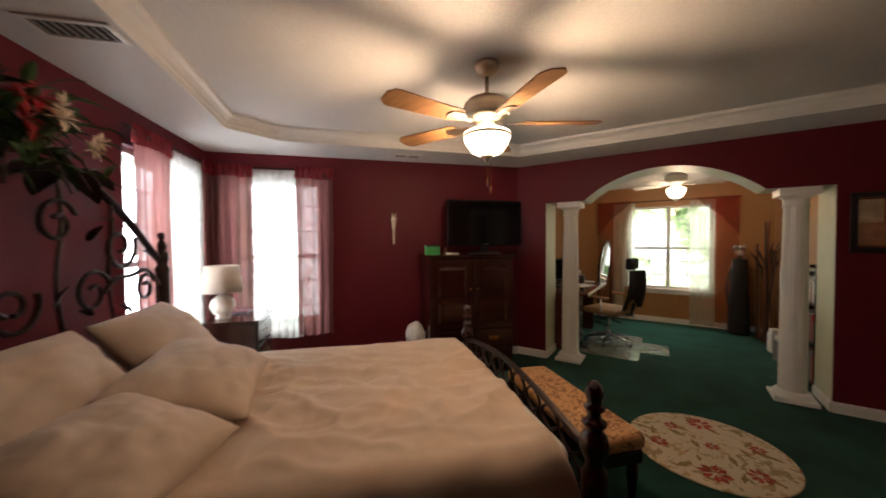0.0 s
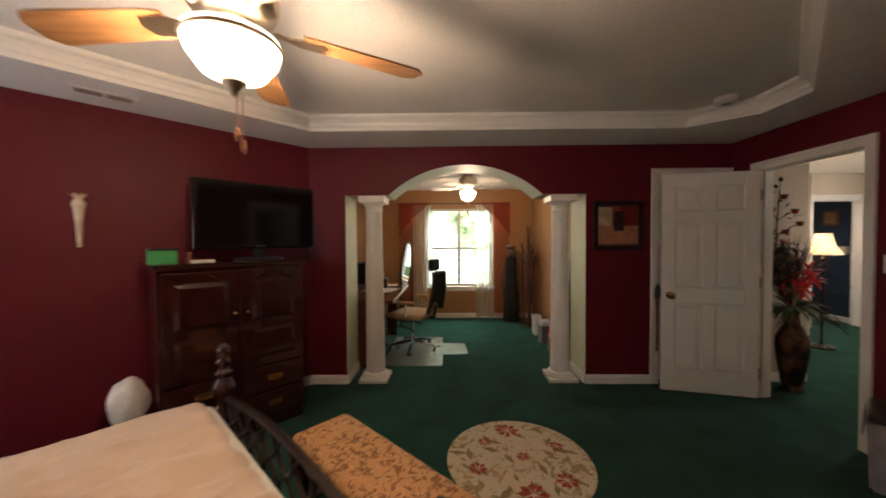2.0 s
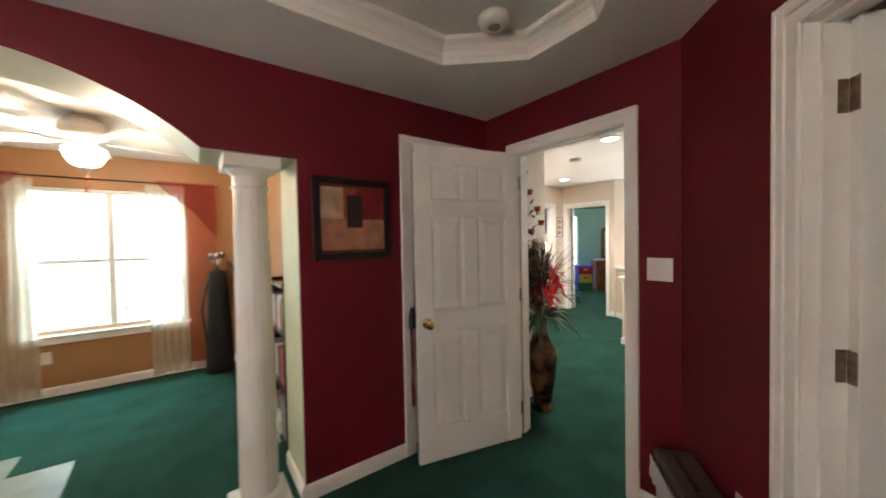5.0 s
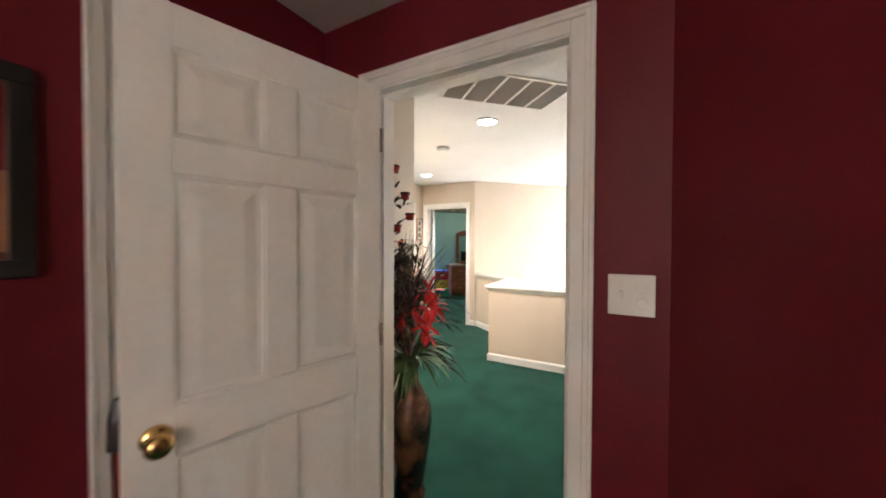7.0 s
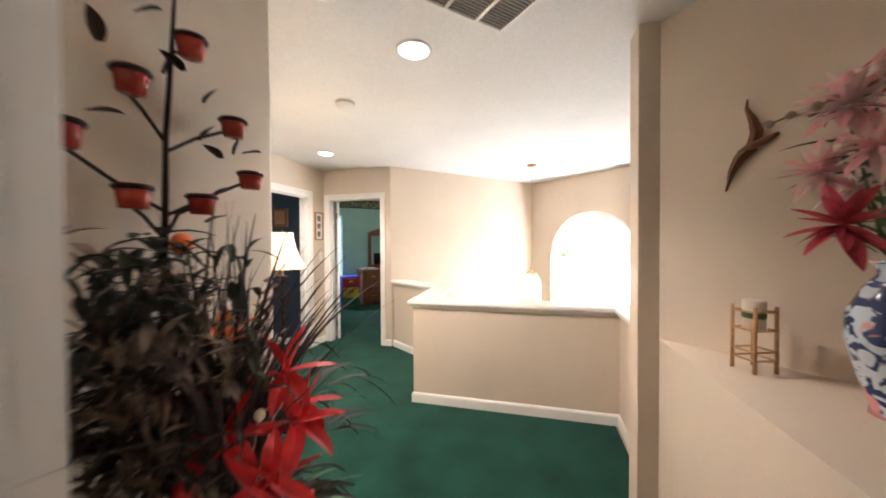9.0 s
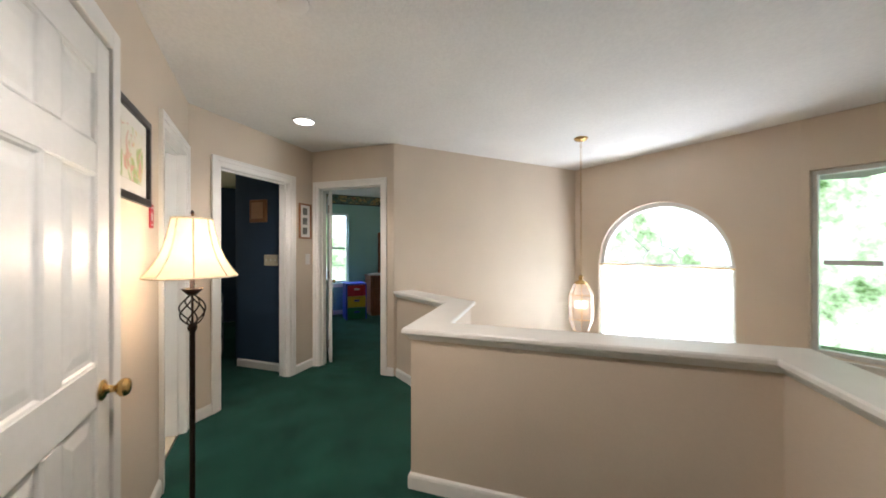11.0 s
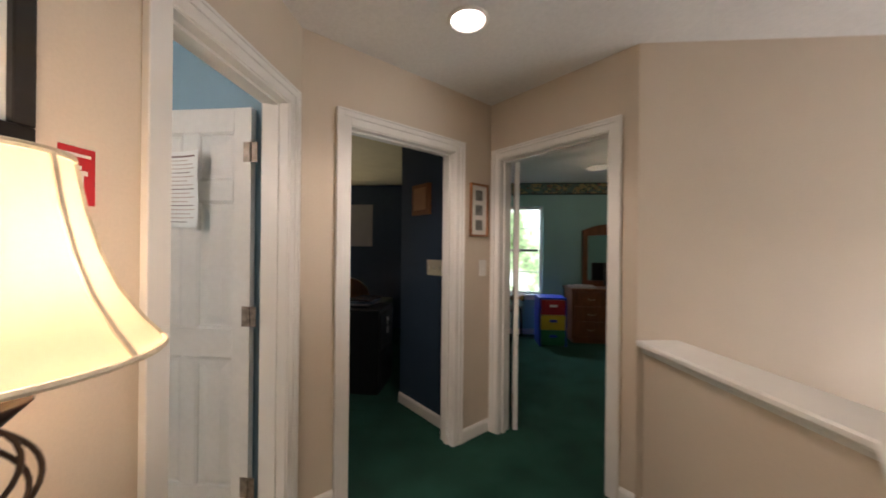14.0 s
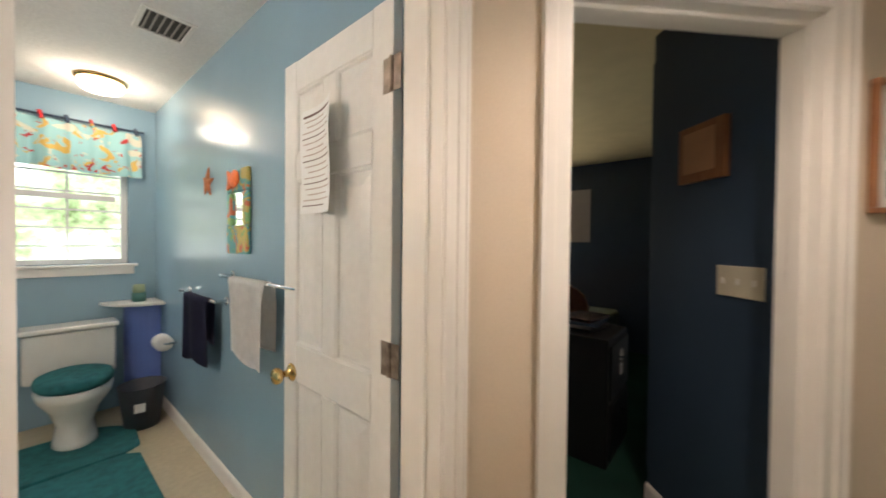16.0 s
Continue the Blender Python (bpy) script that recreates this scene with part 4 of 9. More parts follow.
def ceiling_fan(m, angle, label, radius=0.66, drop=0.30, blade_mat=None, metal=None, bowl=True, bowl_size=1.0):
    """Five-blade fan with a light bowl; origin on the ceiling."""
    root = thing("ceiling_fan", m, label, "ceiling fan")
    metal, blade_mat = metal or M_NICKEL, blade_mat or M_OAK
    bm = B()
    lathe(bm, [(0.0, 0), (0.068, 0), (0.070, -0.018), (0.060, -0.050), (0.030, -0.072), (0.014, -0.078), (0, -0.078)], 24)
    part("canopy", bm, metal, root, smooth=True)
    bm = B()
    tube(bm, [(0, 0, -0.07), (0, 0, -drop + 0.14)], 0.012, 10)
    part("downrod", bm, metal, root, smooth=True)
    bm = B()
    lathe(bm, [(0, 0.115), (0.035, 0.112), (0.05, 0.095), (0.11, 0.075), (0.132, 0.050), (0.135, 0.015), (0.128, 0.0), (0.131, -0.008), (0.118, -0.030), (0.080, -0.045), (0.060, -0.060), (0.060, -0.085), (0.0, -0.085)], 32, (0, 0, -drop + 0.045))
    part("motor_housing", bm, metal, root, "brushed bronze motor housing with a ribbed band", True)
    for i in range(5):
        a = radians(angle + 72 * i)
        r = Matrix.Translation((0, 0, -drop - 0.012)) @ Matrix.Rotation(a, 4, 'Z') @ Matrix.Rotation(radians(11), 4, 'X')
        bm = B()
        r0, r1 = 0.20, radius
        outline = [(r0, -0.050), (r0 + 0.06, -0.058), (r1 - 0.055, -0.070), (r1 - 0.03, -0.066), (r1, -0.035), (r1, 0.035), (r1 - 0.03, 0.066), (r1 - 0.055, 0.070), (r0 + 0.06, 0.058), (r0, 0.050)]
        plate(bm, outline, 0.0, 0.007)
        moved(bm, r)
        blade = part("blade", bm, blade_mat, root, "maple-coloured wooden blade with clipped corners")
        bm = B()
        plate(bm, [(0.115, -0.018), (0.16, -0.012), (0.20, -0.042), (0.27, -0.036), (0.29, 0), (0.27, 0.036), (0.20, 0.042), (0.16, 0.012), (0.115, 0.018)], -0.007, -0.0005)
        moved(bm, r)
        part("blade_arm", bm, metal, root, "scrolled metal blade arm")
    if bowl:
        z = -drop - 0.04
        k = bowl_size
        bm = B()
        lathe(bm, [(r * k, h) for r, h in ((0.045, 0.0), (0.085, -0.012), (0.112, -0.028), (0.117, -0.045), (0.112, -0.058), (0.105, -0.085), (0.075, -0.135), (0.035, -0.158), (0.0, -0.162))], 28, (0, 0, z))
        bw = part("light_bowl", bm, M_BOWL, root, "glowing frosted glass bowl", True)
        bw.visible_shadow = False
        bm = B()
        lathe(bm, [(0.0, -0.205), (0.010, -0.200), (0.014, -0.188), (0.022, -0.182), (0.024, -0.172), (0.036, -0.166), (0.038, -0.157), (0.0, -0.152)], 16, (0, 0, z))
        part("finial", bm, metal, root, smooth=True)
        bm = B()
        lathe(bm, [(r * k, h) for r, h in ((0.1165, -0.040), (0.1185, -0.044), (0.1185, -0.050), (0.1165, -0.054))], 28, (0, 0, z))
        part("bowl_band", bm, metal, root)
        for dx, ln in ((0.012, 0.13), (-0.006, 0.09)):
            bm = B()
            tube(bm, [(dx, 0.02, z - 0.16), (dx, 0.022, z - 0.2 - ln)], 0.0015, 5)
            lathe(bm, [(0.0, 0), (0.007, -0.006), (0.009, -0.03), (0.005, -0.045), (0, -0.046)], 10, (dx, 0.022, z - 0.2 - ln))
            part("pull_chain", bm, M_PINE, root)
    return root


def grille(name, m, w, h, bars, label, bands=1, frame_mat=None, dark=None):
    """An air grille lying in its xy plane, facing -z."""
    root = thing(name, m, label, "vent")
    fm = frame_mat or M_WHITEP
    bm = B()
    f = 0.022
    for x0, x1, y0, y1 in ((-w / 2, w / 2, -h / 2, -h / 2 + f), (-w / 2, w / 2, h / 2 - f, h / 2), (-w / 2, -w / 2 + f, -h / 2 + f, h / 2 - f), (w / 2 - f, w / 2, -h / 2 + f, h / 2 - f)):
        box(bm, x0, y0, -0.010, x1, y1, -0.001, 0.002, 1)
    part("frame", bm, fm, root)
    # solid plate whose dark colour stands for the shade between slats
    bm = B()
    box(bm, -w / 2 + f, -h / 2 + f, -0.0028, w / 2 - f, h / 2 - f, -0.0012)
    part("backing", bm, dark or M_DARKGAP, root, "dark backing coloured as the shade behind the slats")
    for i in range(1, bands):
        x = -w / 2 + w * i / bands
        bm = B()
        box(bm, x - 0.008, -h / 2 + f, -0.0105, x + 0.008, h / 2 - f, -0.003)
        part("bar", bm, fm, root)
    sl = B()
    box(sl, -w / 2 + f, -0.0035, -0.0085, w / 2 - f, 0.0035, -0.0035)
    me = mesh_of("slat", sl, M_SLAT)
    for i in range(bars):
        ob = new("slat", me)
        ob.parent = root
        ob.location = (0, -h / 2 + f + (h - 2 * f) * (i + 0.5) / bars, 0)
    return root


M_DARKGAP = mat("vent_shadow", (0.05, 0.045, 0.04), 0.9, var=0.1)
M_SLAT = mat("grey_vent_slat", (0.30, 0.27, 0.24), 0.6, var=0.05)


def switch_plate(m, w, h, label, toggles=1, material=None):
    root = thing("light_switch", m, label, "light switch")
    bm = B()
    box(bm, -w / 2, 0.0, -h / 2, w / 2, 0.006, h / 2, 0.003, 2)
    part("plate", bm, material or M_WHITEP, root)
    for i in range(toggles):
        x = -w / 2 + w * (i + 0.5) / toggles
        bm = B()
        box(bm, x - 0.005, 0.0062, -0.012, x + 0.005, 0.014, 0.012, 0.002, 1)
        part("toggle", bm, M_WHITEP, root)
    return root


def outlet(m, label="white plastic wall outlet"):
    root = thing("outlet", m, label, "outlet")
    bm = B()
    box(bm, -0.036, 0, -0.058, 0.036, 0.006, 0.058, 0.003, 2)
    part("plate", bm, M_WHITEP, root)
    for z in (-0.02, 0.02):
        bm = B()
        lathe(bm, [(0.0, 0.0), (0.016, 0.0), (0.016, 0.002), (0, 0.002)], 14)
        moved(bm, Matrix.Translation((0, 0.0062, z)) @ Matrix.Rotation(radians(-90), 4, 'X'))
        part("socket", bm, M_WHITEP, root)
    return root


def framed(name, m, w, h, fw, frame_mat, label, art, mat_w=0.0, matboard=None, category="picture", depth=0.022):
    """A framed picture hanging on a wall: x along, y out, z up, origin at its centre. art(bm list) draws the inside."""
    root = thing(name, m, label, category)
    bm = B()
    for x0, x1, z0, z1 in ((-w / 2, w / 2, -h / 2, -h / 2 + fw), (-w / 2, w / 2, h / 2 - fw, h / 2), (-w / 2, -w / 2 + fw, -h / 2 + fw, h / 2 - fw), (w / 2 - fw, w / 2, -h / 2 + fw, h / 2 - fw)):
        box(bm, x0, 0.002, z0, x1, depth, z1, 0.003, 2)
    part("frame", bm, frame_mat, root)
    bm = B()
    box(bm, -w / 2 + fw, 0.002, -h / 2 + fw, w / 2 - fw, 0.008, h / 2 - fw)
    part("mount", bm, matboard or M_PAPER, root)
    for nm, x0, z0, x1, z1, mt in art:
        bm = B()
        box(bm, x0, 0.0083, z0, x1, 0.0098, z1)
        part(nm, bm, mt, root)
    return root

# ---- bedroom ----
for col_x, col_y in ((-0.335, 4.685), (1.563, 4.695)):
    root = thing("column", pose(col_x, col_y, 0), "white fluted wooden column with square base under the arch", "column", "columns of the arch")
    bm = B()
    box(bm, -0.143, -0.143, 0.0, 0.143, 0.143, 0.035, 0.004)
    lathe(bm, [(0.141, 0.035), (0.138, 0.05), (0.128, 0.06), (0.122, 0.075), (0.110, 0.085), (0.0, 0.085)], 32)
    part("base", bm, M_TRIM, root)
    bm = B()
    prof = [(0.095 - 0.016 * (z / 1.62) ** 1.6, 0.085 + z) for z in [1.62 * i / 10 for i in range(11)]]
    lathe(bm, prof, 48)
    for v in bm.verts:
        a = math.atan2(v.co.y, v.co.x)
        k = 0.978 if int(round(a / (2 * math.pi) * 48)) % 3 == 0 else 1.0
        v.co.x *= k
        v.co.y *= k
    part("shaft", bm, M_TRIM, root)
    bm = B()
    lathe(bm, [(0.0, 1.70), (0.088, 1.70), (0.092, 1.712), (0.084, 1.72), (0.084, 1.765), (0.098, 1.785), (0.118, 1.80), (0.0, 1.80)], 32)
    box(bm, -0.13, -0.13, 1.80, 0.13, 0.13, 1.8645, 0.006)
    part("capital", bm, M_TRIM, root)

# windows of the bedroom
_lt = (V(bB) - V(bA)).length
window_unit("window_1", bA, bG, 0.23, 1.22, 0.45, 2.08, 0.14, "white double-hung window behind sheer curtains", 1, (0.5,), False, (3, 6), 0.06)
window_unit("window_2", bB, bA, _lt - 1.10, _lt - 0.22, 0.45, 2.08, 0.14, "white double-hung window behind sheer curtains", 1, (0.5,), False, (3, 6), 0.06)


def dressing(m, x0, x1, w0, w1, z0, z1, seeds, label):
    root = thing("curtain", m, label, "curtain", "bedroom curtains")
    bm = B()
    tube(bm, [(x0 - 0.03, 0.06, z1 + 0.01), (x1 + 0.03, 0.06, z1 + 0.01)], 0.008, 8)
    part("rod", bm, M_IRON, root)
    bm = B()
    curtain(bm, w0, w1, z0 - 0.02, z1, 7, 0.012, 0.045, 0, 14, seeds)
    part("white_sheer_panel", bm, M_SHEERW, root, "plain white sheer panel", True)
    for k, (p, q) in enumerate(((x0, w0 + 0.05), (w1 - 0.05, x1))):
        bm = B()
        curtain(bm, p, q, z0, z1 + 0.02, 4, 0.020, 0.075, 0.06, 14, seeds + k + 1)
        part("side_panel", bm, M_SHEERR, root, "dusky red patterned sheer panel", True)
        bm = B()
        curtain(bm, p - 0.01, q + 0.01, z1 - 0.09, z1 + 0.03, 7, 0.018, 0.095, 0, 4, seeds + k + 7)
        part("gathered_heading", bm, M_SHEERD, root, "gathered dark red heading on the rod", True)
    return root


dressing(frame_on(bB, bA), 2.20, 3.36, 2.52, 3.03, 0.43, 2.17, 3, "dusky red and white sheer curtains at the window beside the nightstand")
dressing(frame_on(bA, bG), 0.06, 1.26, 0.20, 0.86, 0.43, 2.17, 11, "dusky red and white sheer curtains behind the headboard")

# ceiling fan
ceiling_fan(pose(-0.25, 2.29, TZ), -38, "bronze five-blade ceiling fan with maple blades and lit bowl", 0.66, 0.335, bowl_size=1.2)
root = thing("smoke_detector", pose(2.469, 3.762, TZ), "round cream smoke detector on the tray ceiling", "smoke detector")
bm = B()
lathe(bm, [(0.0, 0), (0.072, 0), (0.073, -0.024), (0.064, -0.042), (0.040, -0.046), (0.0, -0.047)], 24)
part("cover", bm, M_WHITEP, root, smooth=True)
bm = B()
lathe(bm, [(0.030, -0.0472), (0.026, -0.051), (0.0, -0.051)], 18)
part("sensor", bm, M_SLAT, root)
grille("ceiling_vent", Matrix.Translation((-1.70, 3.31, CZ)) @ Matrix.Rotation(math.atan2(UT.y, UT.x), 4, 'Z'), 0.30, 0.13, 5, "small white ceiling vent near the television wall", 2)
grille("ceiling_vent", Matrix.Translation((-1.47, 0.84, CZ)) @ Matrix.Rotation(math.atan2(UL.y, UL.x), 4, 'Z'), 0.16, 0.32, 8, "white ceiling vent above the headboard", 1)

# bed: x towards the foot, y across, origin at the near head corner on the floor
UX = Vector((-UL.y, UL.x, 0))
BED = Matrix(((UX.x, -UL.x, 0, -1.166), (UX.y, -UL.y, 0, 0.232), (0, 0, 1, 0), (0, 0, 0, 1)))
bed = thing("bed", BED, "dark iron and cherry wood bed with turned posts and scrolled ironwork", "bed")
BL, BW = 2.31, 1.67
FOOTP = [(0.0, 0.0), (0.045, 0.0), (0.045, 0.30), (0.050, 0.31), (0.050, 0.50), (0.040, 0.515), (0.034, 0.54), (0.050, 0.575), (0.058, 0.61), (0.050, 0.645), (0.034, 0.665), (0.030, 0.68), (0.046, 0.69), (0.048, 0.70), (0.030, 0.712), (0.024, 0.74), (0.040, 0.752), (0.042, 0.762), (0.026, 0.775), (0.030, 0.79), (0.036, 0.815), (0.030, 0.845), (0.014, 0.862), (0.0, 0.866)]
for y in (0, BW):
    bm = B()
    lathe(bm, FOOTP, 24, (BL, y, 0))
    part("foot_post", bm, M_CHERRY, bed, "glossy turned cherry foot post with knob finial", True)
    bm = B()
    lathe(bm, [(0, 0), (0.042, 0), (0.042, 0.95), (0.046, 0.97), (0.046, 1.20), (0.052, 1.22), (0.050, 1.24), (0.030, 1.26), (0.046, 1.30), (0.040, 1.345), (0.024, 1.36), (0.030, 1.38), (0.034, 1.40), (0.018, 1.43), (0.013, 1.44), (0.024, 1.46), (0.022, 1.485), (0.0, 1.50)], 22, (0, y + (0.05 if y else 0), 0))
    part("head_post", bm, M_IRON, bed, "tall dark turned head post with finial", True)


def arc(p, q, rise, n=18):
    p, q = Vector(p), Vector(q)
    return [p.lerp(q, i / n) + Vector((0, 0, rise * math.sin(math.pi * i / n))) for i in range(n + 1)]


def spiral(c, r0, r1, turns, a0, plane, n=26):
    """A scroll in the yz plane at x = c.x."""
    return [Vector((c[0], c[1] + (r0 + (r1 - r0) * i / n) * math.cos(a0 + plane * turns * 2 * math.pi * i / n), c[2] + (r0 + (r1 - r0) * i / n) * math.sin(a0 + plane * turns * 2 * math.pi * i / n))) for i in range(n + 1)]


bm = B()
hw = BW + 0.05
tube(bm, [(0, 0, 1.28)] + [(0, hw * k, 1.28 + 0.50 * math.sin(math.pi * k) ** 1.15) for k in [i / 26 for i in range(1, 26)]] + [(0, hw, 1.28)], 0.022, 8)
tube(bm, [(0, 0, 0.72), (0, hw, 0.72)], 0.013, 8)
for k in (0.3, 0.5, 0.7):
    tube(bm, [(0, hw * k + 0.02 * math.sin(9 * z), z) for z in [0.72 + (0.56 + 0.50 * math.sin(math.pi * k) ** 1.15) * i / 12 for i in range(13)]], 0.010, 7)
part("headboard_arch", bm, M_IRON, bed, "arched branch-like iron headboard")
for cy, cz, r, sg in ((0.42, 1.42, 0.15, 1), (0.62, 1.15, 0.13, -1), (1.06, 1.15, 0.13, 1), (1.28, 1.40, 0.15, -1), (0.85, 1.52, 0.12, 1), (1.52, 1.12, 0.10, 1), (0.20, 1.12, 0.10, -1)):
    bm = B()
    tube(bm, spiral((0.004, cy, cz), r, 0.03, 1.3, 0.4, sg), 0.012, 6)
    part("scroll", bm, M_IRON, bed, "iron scroll")
rng = random.Random(5)
for i in range(7):
    bm = B()
    y = rng.uniform(0.15, hw - 0.15)
    petal(bm, (0.01, y, rng.uniform(0.95, 1.6)), (0.1, rng.uniform(-1, 1), rng.uniform(-0.4, 1)), 0.12, 0.055, 0.5)
    part("iron_leaf", bm, M_IRON, bed, "iron leaf")
for dy, up, ln in ((-1, 0.10, 0.30), (1, 0.10, 0.30), (-0.8, -0.35, 0.24), (0.8, -0.35, 0.24), (0.15, 0.9, 0.14)):
    bm = B()
    petal(bm, (0.02, hw / 2, 1.775), (0.12, dy, up), ln, 0.13, 0.55, 8)
    part("iron_leaf", bm, M_IRON, bed, "broad curled iron leaf crowning the arch")
for k0, k1, sag in ((0.02, 0.34, 0.10), (0.66, 0.98, 0.10)):
    bm = B()
    tube(bm, [(0.006, hw * (k0 + (k1 - k0) * q), 1.14 + sag * math.sin(math.pi * q) + 0.02 * math.sin(11 * q)) for q in [i / 16 for i in range(17)]], 0.013, 7)
    part("iron_branch", bm, M_IRON, bed, "knotty iron branch")
bm = B()
tube(bm, [(BL, 0.05, 0.56)] + [(BL, BW * k, 0.56 + 0.10 * math.sin(math.pi * k)) for k in [i / 20 for i in range(1, 20)]] + [(BL, BW - 0.05, 0.56)], 0.017, 8)
tube(bm, [(BL, 0.05, 0.36), (BL, BW - 0.05, 0.36)], 0.013, 8)
part("foot_rail", bm, M_IRON, bed, "curved iron foot rail")
for i in range(9):
    y = 0.16 + (BW - 0.32) * i / 8
    bm = B()
    h = 0.20 + 0.10 * math.sin(math.pi * y / BW)
    tube(bm, [(BL, y + 0.075 * math.sin(2 * math.pi * k), 0.36 + h * k) for k in [j / 14 for j in range(15)]], 0.008, 6)
    tube(bm, [(BL, y - 0.075 * math.sin(2 * math.pi * k), 0.36 + h * k) for k in [j / 14 for j in range(15)]], 0.008, 6)
    part("foot_scroll", bm, M_IRON, bed, "looped iron baluster")
for y in (0.03, BW - 0.03):
    bm = B()
    box(bm, 0.05, y - 0.014, 0.22, BL - 0.05, y + 0.014, 0.34, 0.004)
    part("side_rail", bm, M_CHERRY, bed)
bm = B()
box(bm, 0.08, 0.05, 0.24, BL - 0.06, BW - 0.05, 0.575, 0.05, 4)
part("mattress", bm, MATS["paper"], bed, "white mattress", True)

M_SPREAD = mat("cream_bedspread", (0.58, 0.44, 0.33), 0.85, var=0.07, scale=5, fine=0.03, fine_scale=300, bump=0.25, bump_scale=320, sheen=0.3)
M_PILLOW = mat("cream_pillowcase", (0.60, 0.47, 0.37), 0.85, var=0.06, scale=6, fine=0.03, fine_scale=300, bump=0.25, bump_scale=320, sheen=0.3)


def wrinkles(x, y, k=1.0):
    a = noise.noise(Vector((x * 2.2, y * 5.0, 0.3)))
    b = noise.noise(Vector((x * 6.5 + 2 * y, y * 9.0 - x * 3, 3.1)))
    c = noise.noise(Vector((x * 16, y * 16, 7.7)))
    ridge = (1 - abs(noise.noise(Vector((x * 3.1 + y * 2.4, y * 3.9 - x * 1.2, 9.0))))) ** 5
    n2 = noise.noise(Vector((x * 1.5 - y * 2.3, x * 2.6 + y * 1.1, 4.4)))
    n3 = noise.noise(Vector((x * 3.4 + y * 1.9, y * 3.0 - x * 1.4, 6.1)))
    crease = max(0.0, 1 - abs(n2) / 0.07) + 0.7 * max(0.0, 1 - abs(n3) / 0.06)
    return k * (0.014 * a + 0.009 * b + 0.003 * c + 0.016 * ridge + 0.0065 * crease)


bm = B()
nx, ny = 130, 150
x0, x1, y0, y1, zt, dropn = 0.10, BL - 0.040, 0.02, BW - 0.02, 0.605, 0.52
rows = []
tot = (y1 - y0) + 2 * dropn
for i in range(nx + 1):
    u = i / nx
    row = []
    for j in range(ny + 1):
        q = -dropn + tot * j / ny
        x = x0 + (x1 - x0) * u
        lip = 0.085
        over = max(0.0, lip - q, q - (y1 - y0 - lip))
        y = min(max(q, lip), y1 - y0 - lip) + y0
        sgn = -1 if q < 0.5 * (y1 - y0) else 1
        r = 0.11
        calm = 0.25 + 0.75 * min(1.0, max(0.0, min(q, y1 - y0 - q) - lip) / 0.35)
        z = zt + wrinkles(x, q, 2.0) * calm
        if over > 0:
            k = min(1.0, over / (r * 1.57))
            z = zt - r * (1 - math.cos(k * math.pi / 2)) - max(0, over - r * 1.57) + wrinkles(x, q, 0.5) * max(0.0, 1 - over / 0.14)
            fold = 0.020 * math.sin(x * 13 + 1.4 * math.sin(x * 4)) * min(1, over / 0.25)
            y += sgn * (r * math.sin(k * math.pi / 2) + fold * 0.9)
        ef = max(0.0, (x - (x1 - 0.13)) / 0.13)
        z -= 0.27 * ef ** 3 * max(0.0, 1 - over / 0.35)
        row.append(bm.verts.new((x, y, z)))
    rows.append(row)
for a, b in zip(rows, rows[1:]):
    for j in range(ny):
        bm.faces.new((a[j], a[j + 1], b[j + 1], b[j]))
solid("bedspread", bm, M_SPREAD, "rumpled cream bedspread drawn over the mattress", "bedspread", BED, smooth=True)


def pillow(m, w, h, t, seed, label):
    bm = B()
    n = 36
    tops, bots = [], []
    for i in range(n + 1):
        ra, rb = [], []
        for j in range(n + 1):
            u, v = 2 * i / n - 1, 2 * j / n - 1
            k = max(0.0, (1 - abs(u) ** 2.6)) ** 0.55 * max(0.0, (1 - abs(v) ** 2.6)) ** 0.55
            pinch = 1 - 0.06 * (1 - abs(u)) * abs(v) ** 3 - 0.0
            pin2 = 1 - 0.06 * (1 - abs(v)) * abs(u) ** 3
            nz = noise.noise(Vector((u * 2.1 + seed, v * 2.1, seed))) * 0.20 + noise.noise(Vector((u * 5 + seed, v * 4, 2 * seed))) * 0.10 - 0.10 * (1 - abs(noise.noise(Vector((u * 1.7 + 2 * v + seed, v * 2.6 - u, 5 + seed))))) ** 6
            x, y = u * w / 2 * pin2, v * h / 2 * pinch
            ra.append(bm.verts.new((x, y, t / 2 * k * (1 + nz))))
            rb.append(ra[-1] if i in (0, n) or j in (0, n) else bm.verts.new((x, y, -t / 2 * k * (1 - 0.5 * nz))))
        tops.append(ra), bots.append(rb)
    for i in range(n):
        for j in range(n):
            bm.faces.new((tops[i][j], tops[i + 1][j], tops[i + 1][j + 1], tops[i][j + 1]))
            q = (bots[i][j], bots[i][j + 1], bots[i + 1][j + 1], bots[i + 1][j])
            if len(set(q)) == 4:
                try:
                    bm.faces.new(q)
                except ValueError:
                    pass
    return solid("pillow", bm, M_PILLOW, label, "pillow", BED @ m, "bed pillows", smooth=True)


pillow(pose(0.22, 1.30, 0.80, 0, 48, 3), 0.54, 0.76, 0.27, 1.3, "plump cream pillow leaning against the iron headboard")
pillow(pose(0.20, 0.45, 0.80, 0, 50, -4), 0.54, 0.76, 0.27, 4.2, "cream pillow leaning against the iron headboard")
pillow(pose(0.60, 0.84, 0.73, 0, 17, 8), 0.56, 0.82, 0.26, 7.7, "creased cream pillow lying before the others")
pillow(pose(0.60, 0.18, 0.715, 0, 16, -12), 0.52, 0.60, 0.23, 9.1, "cream pillow at the bed's near edge")

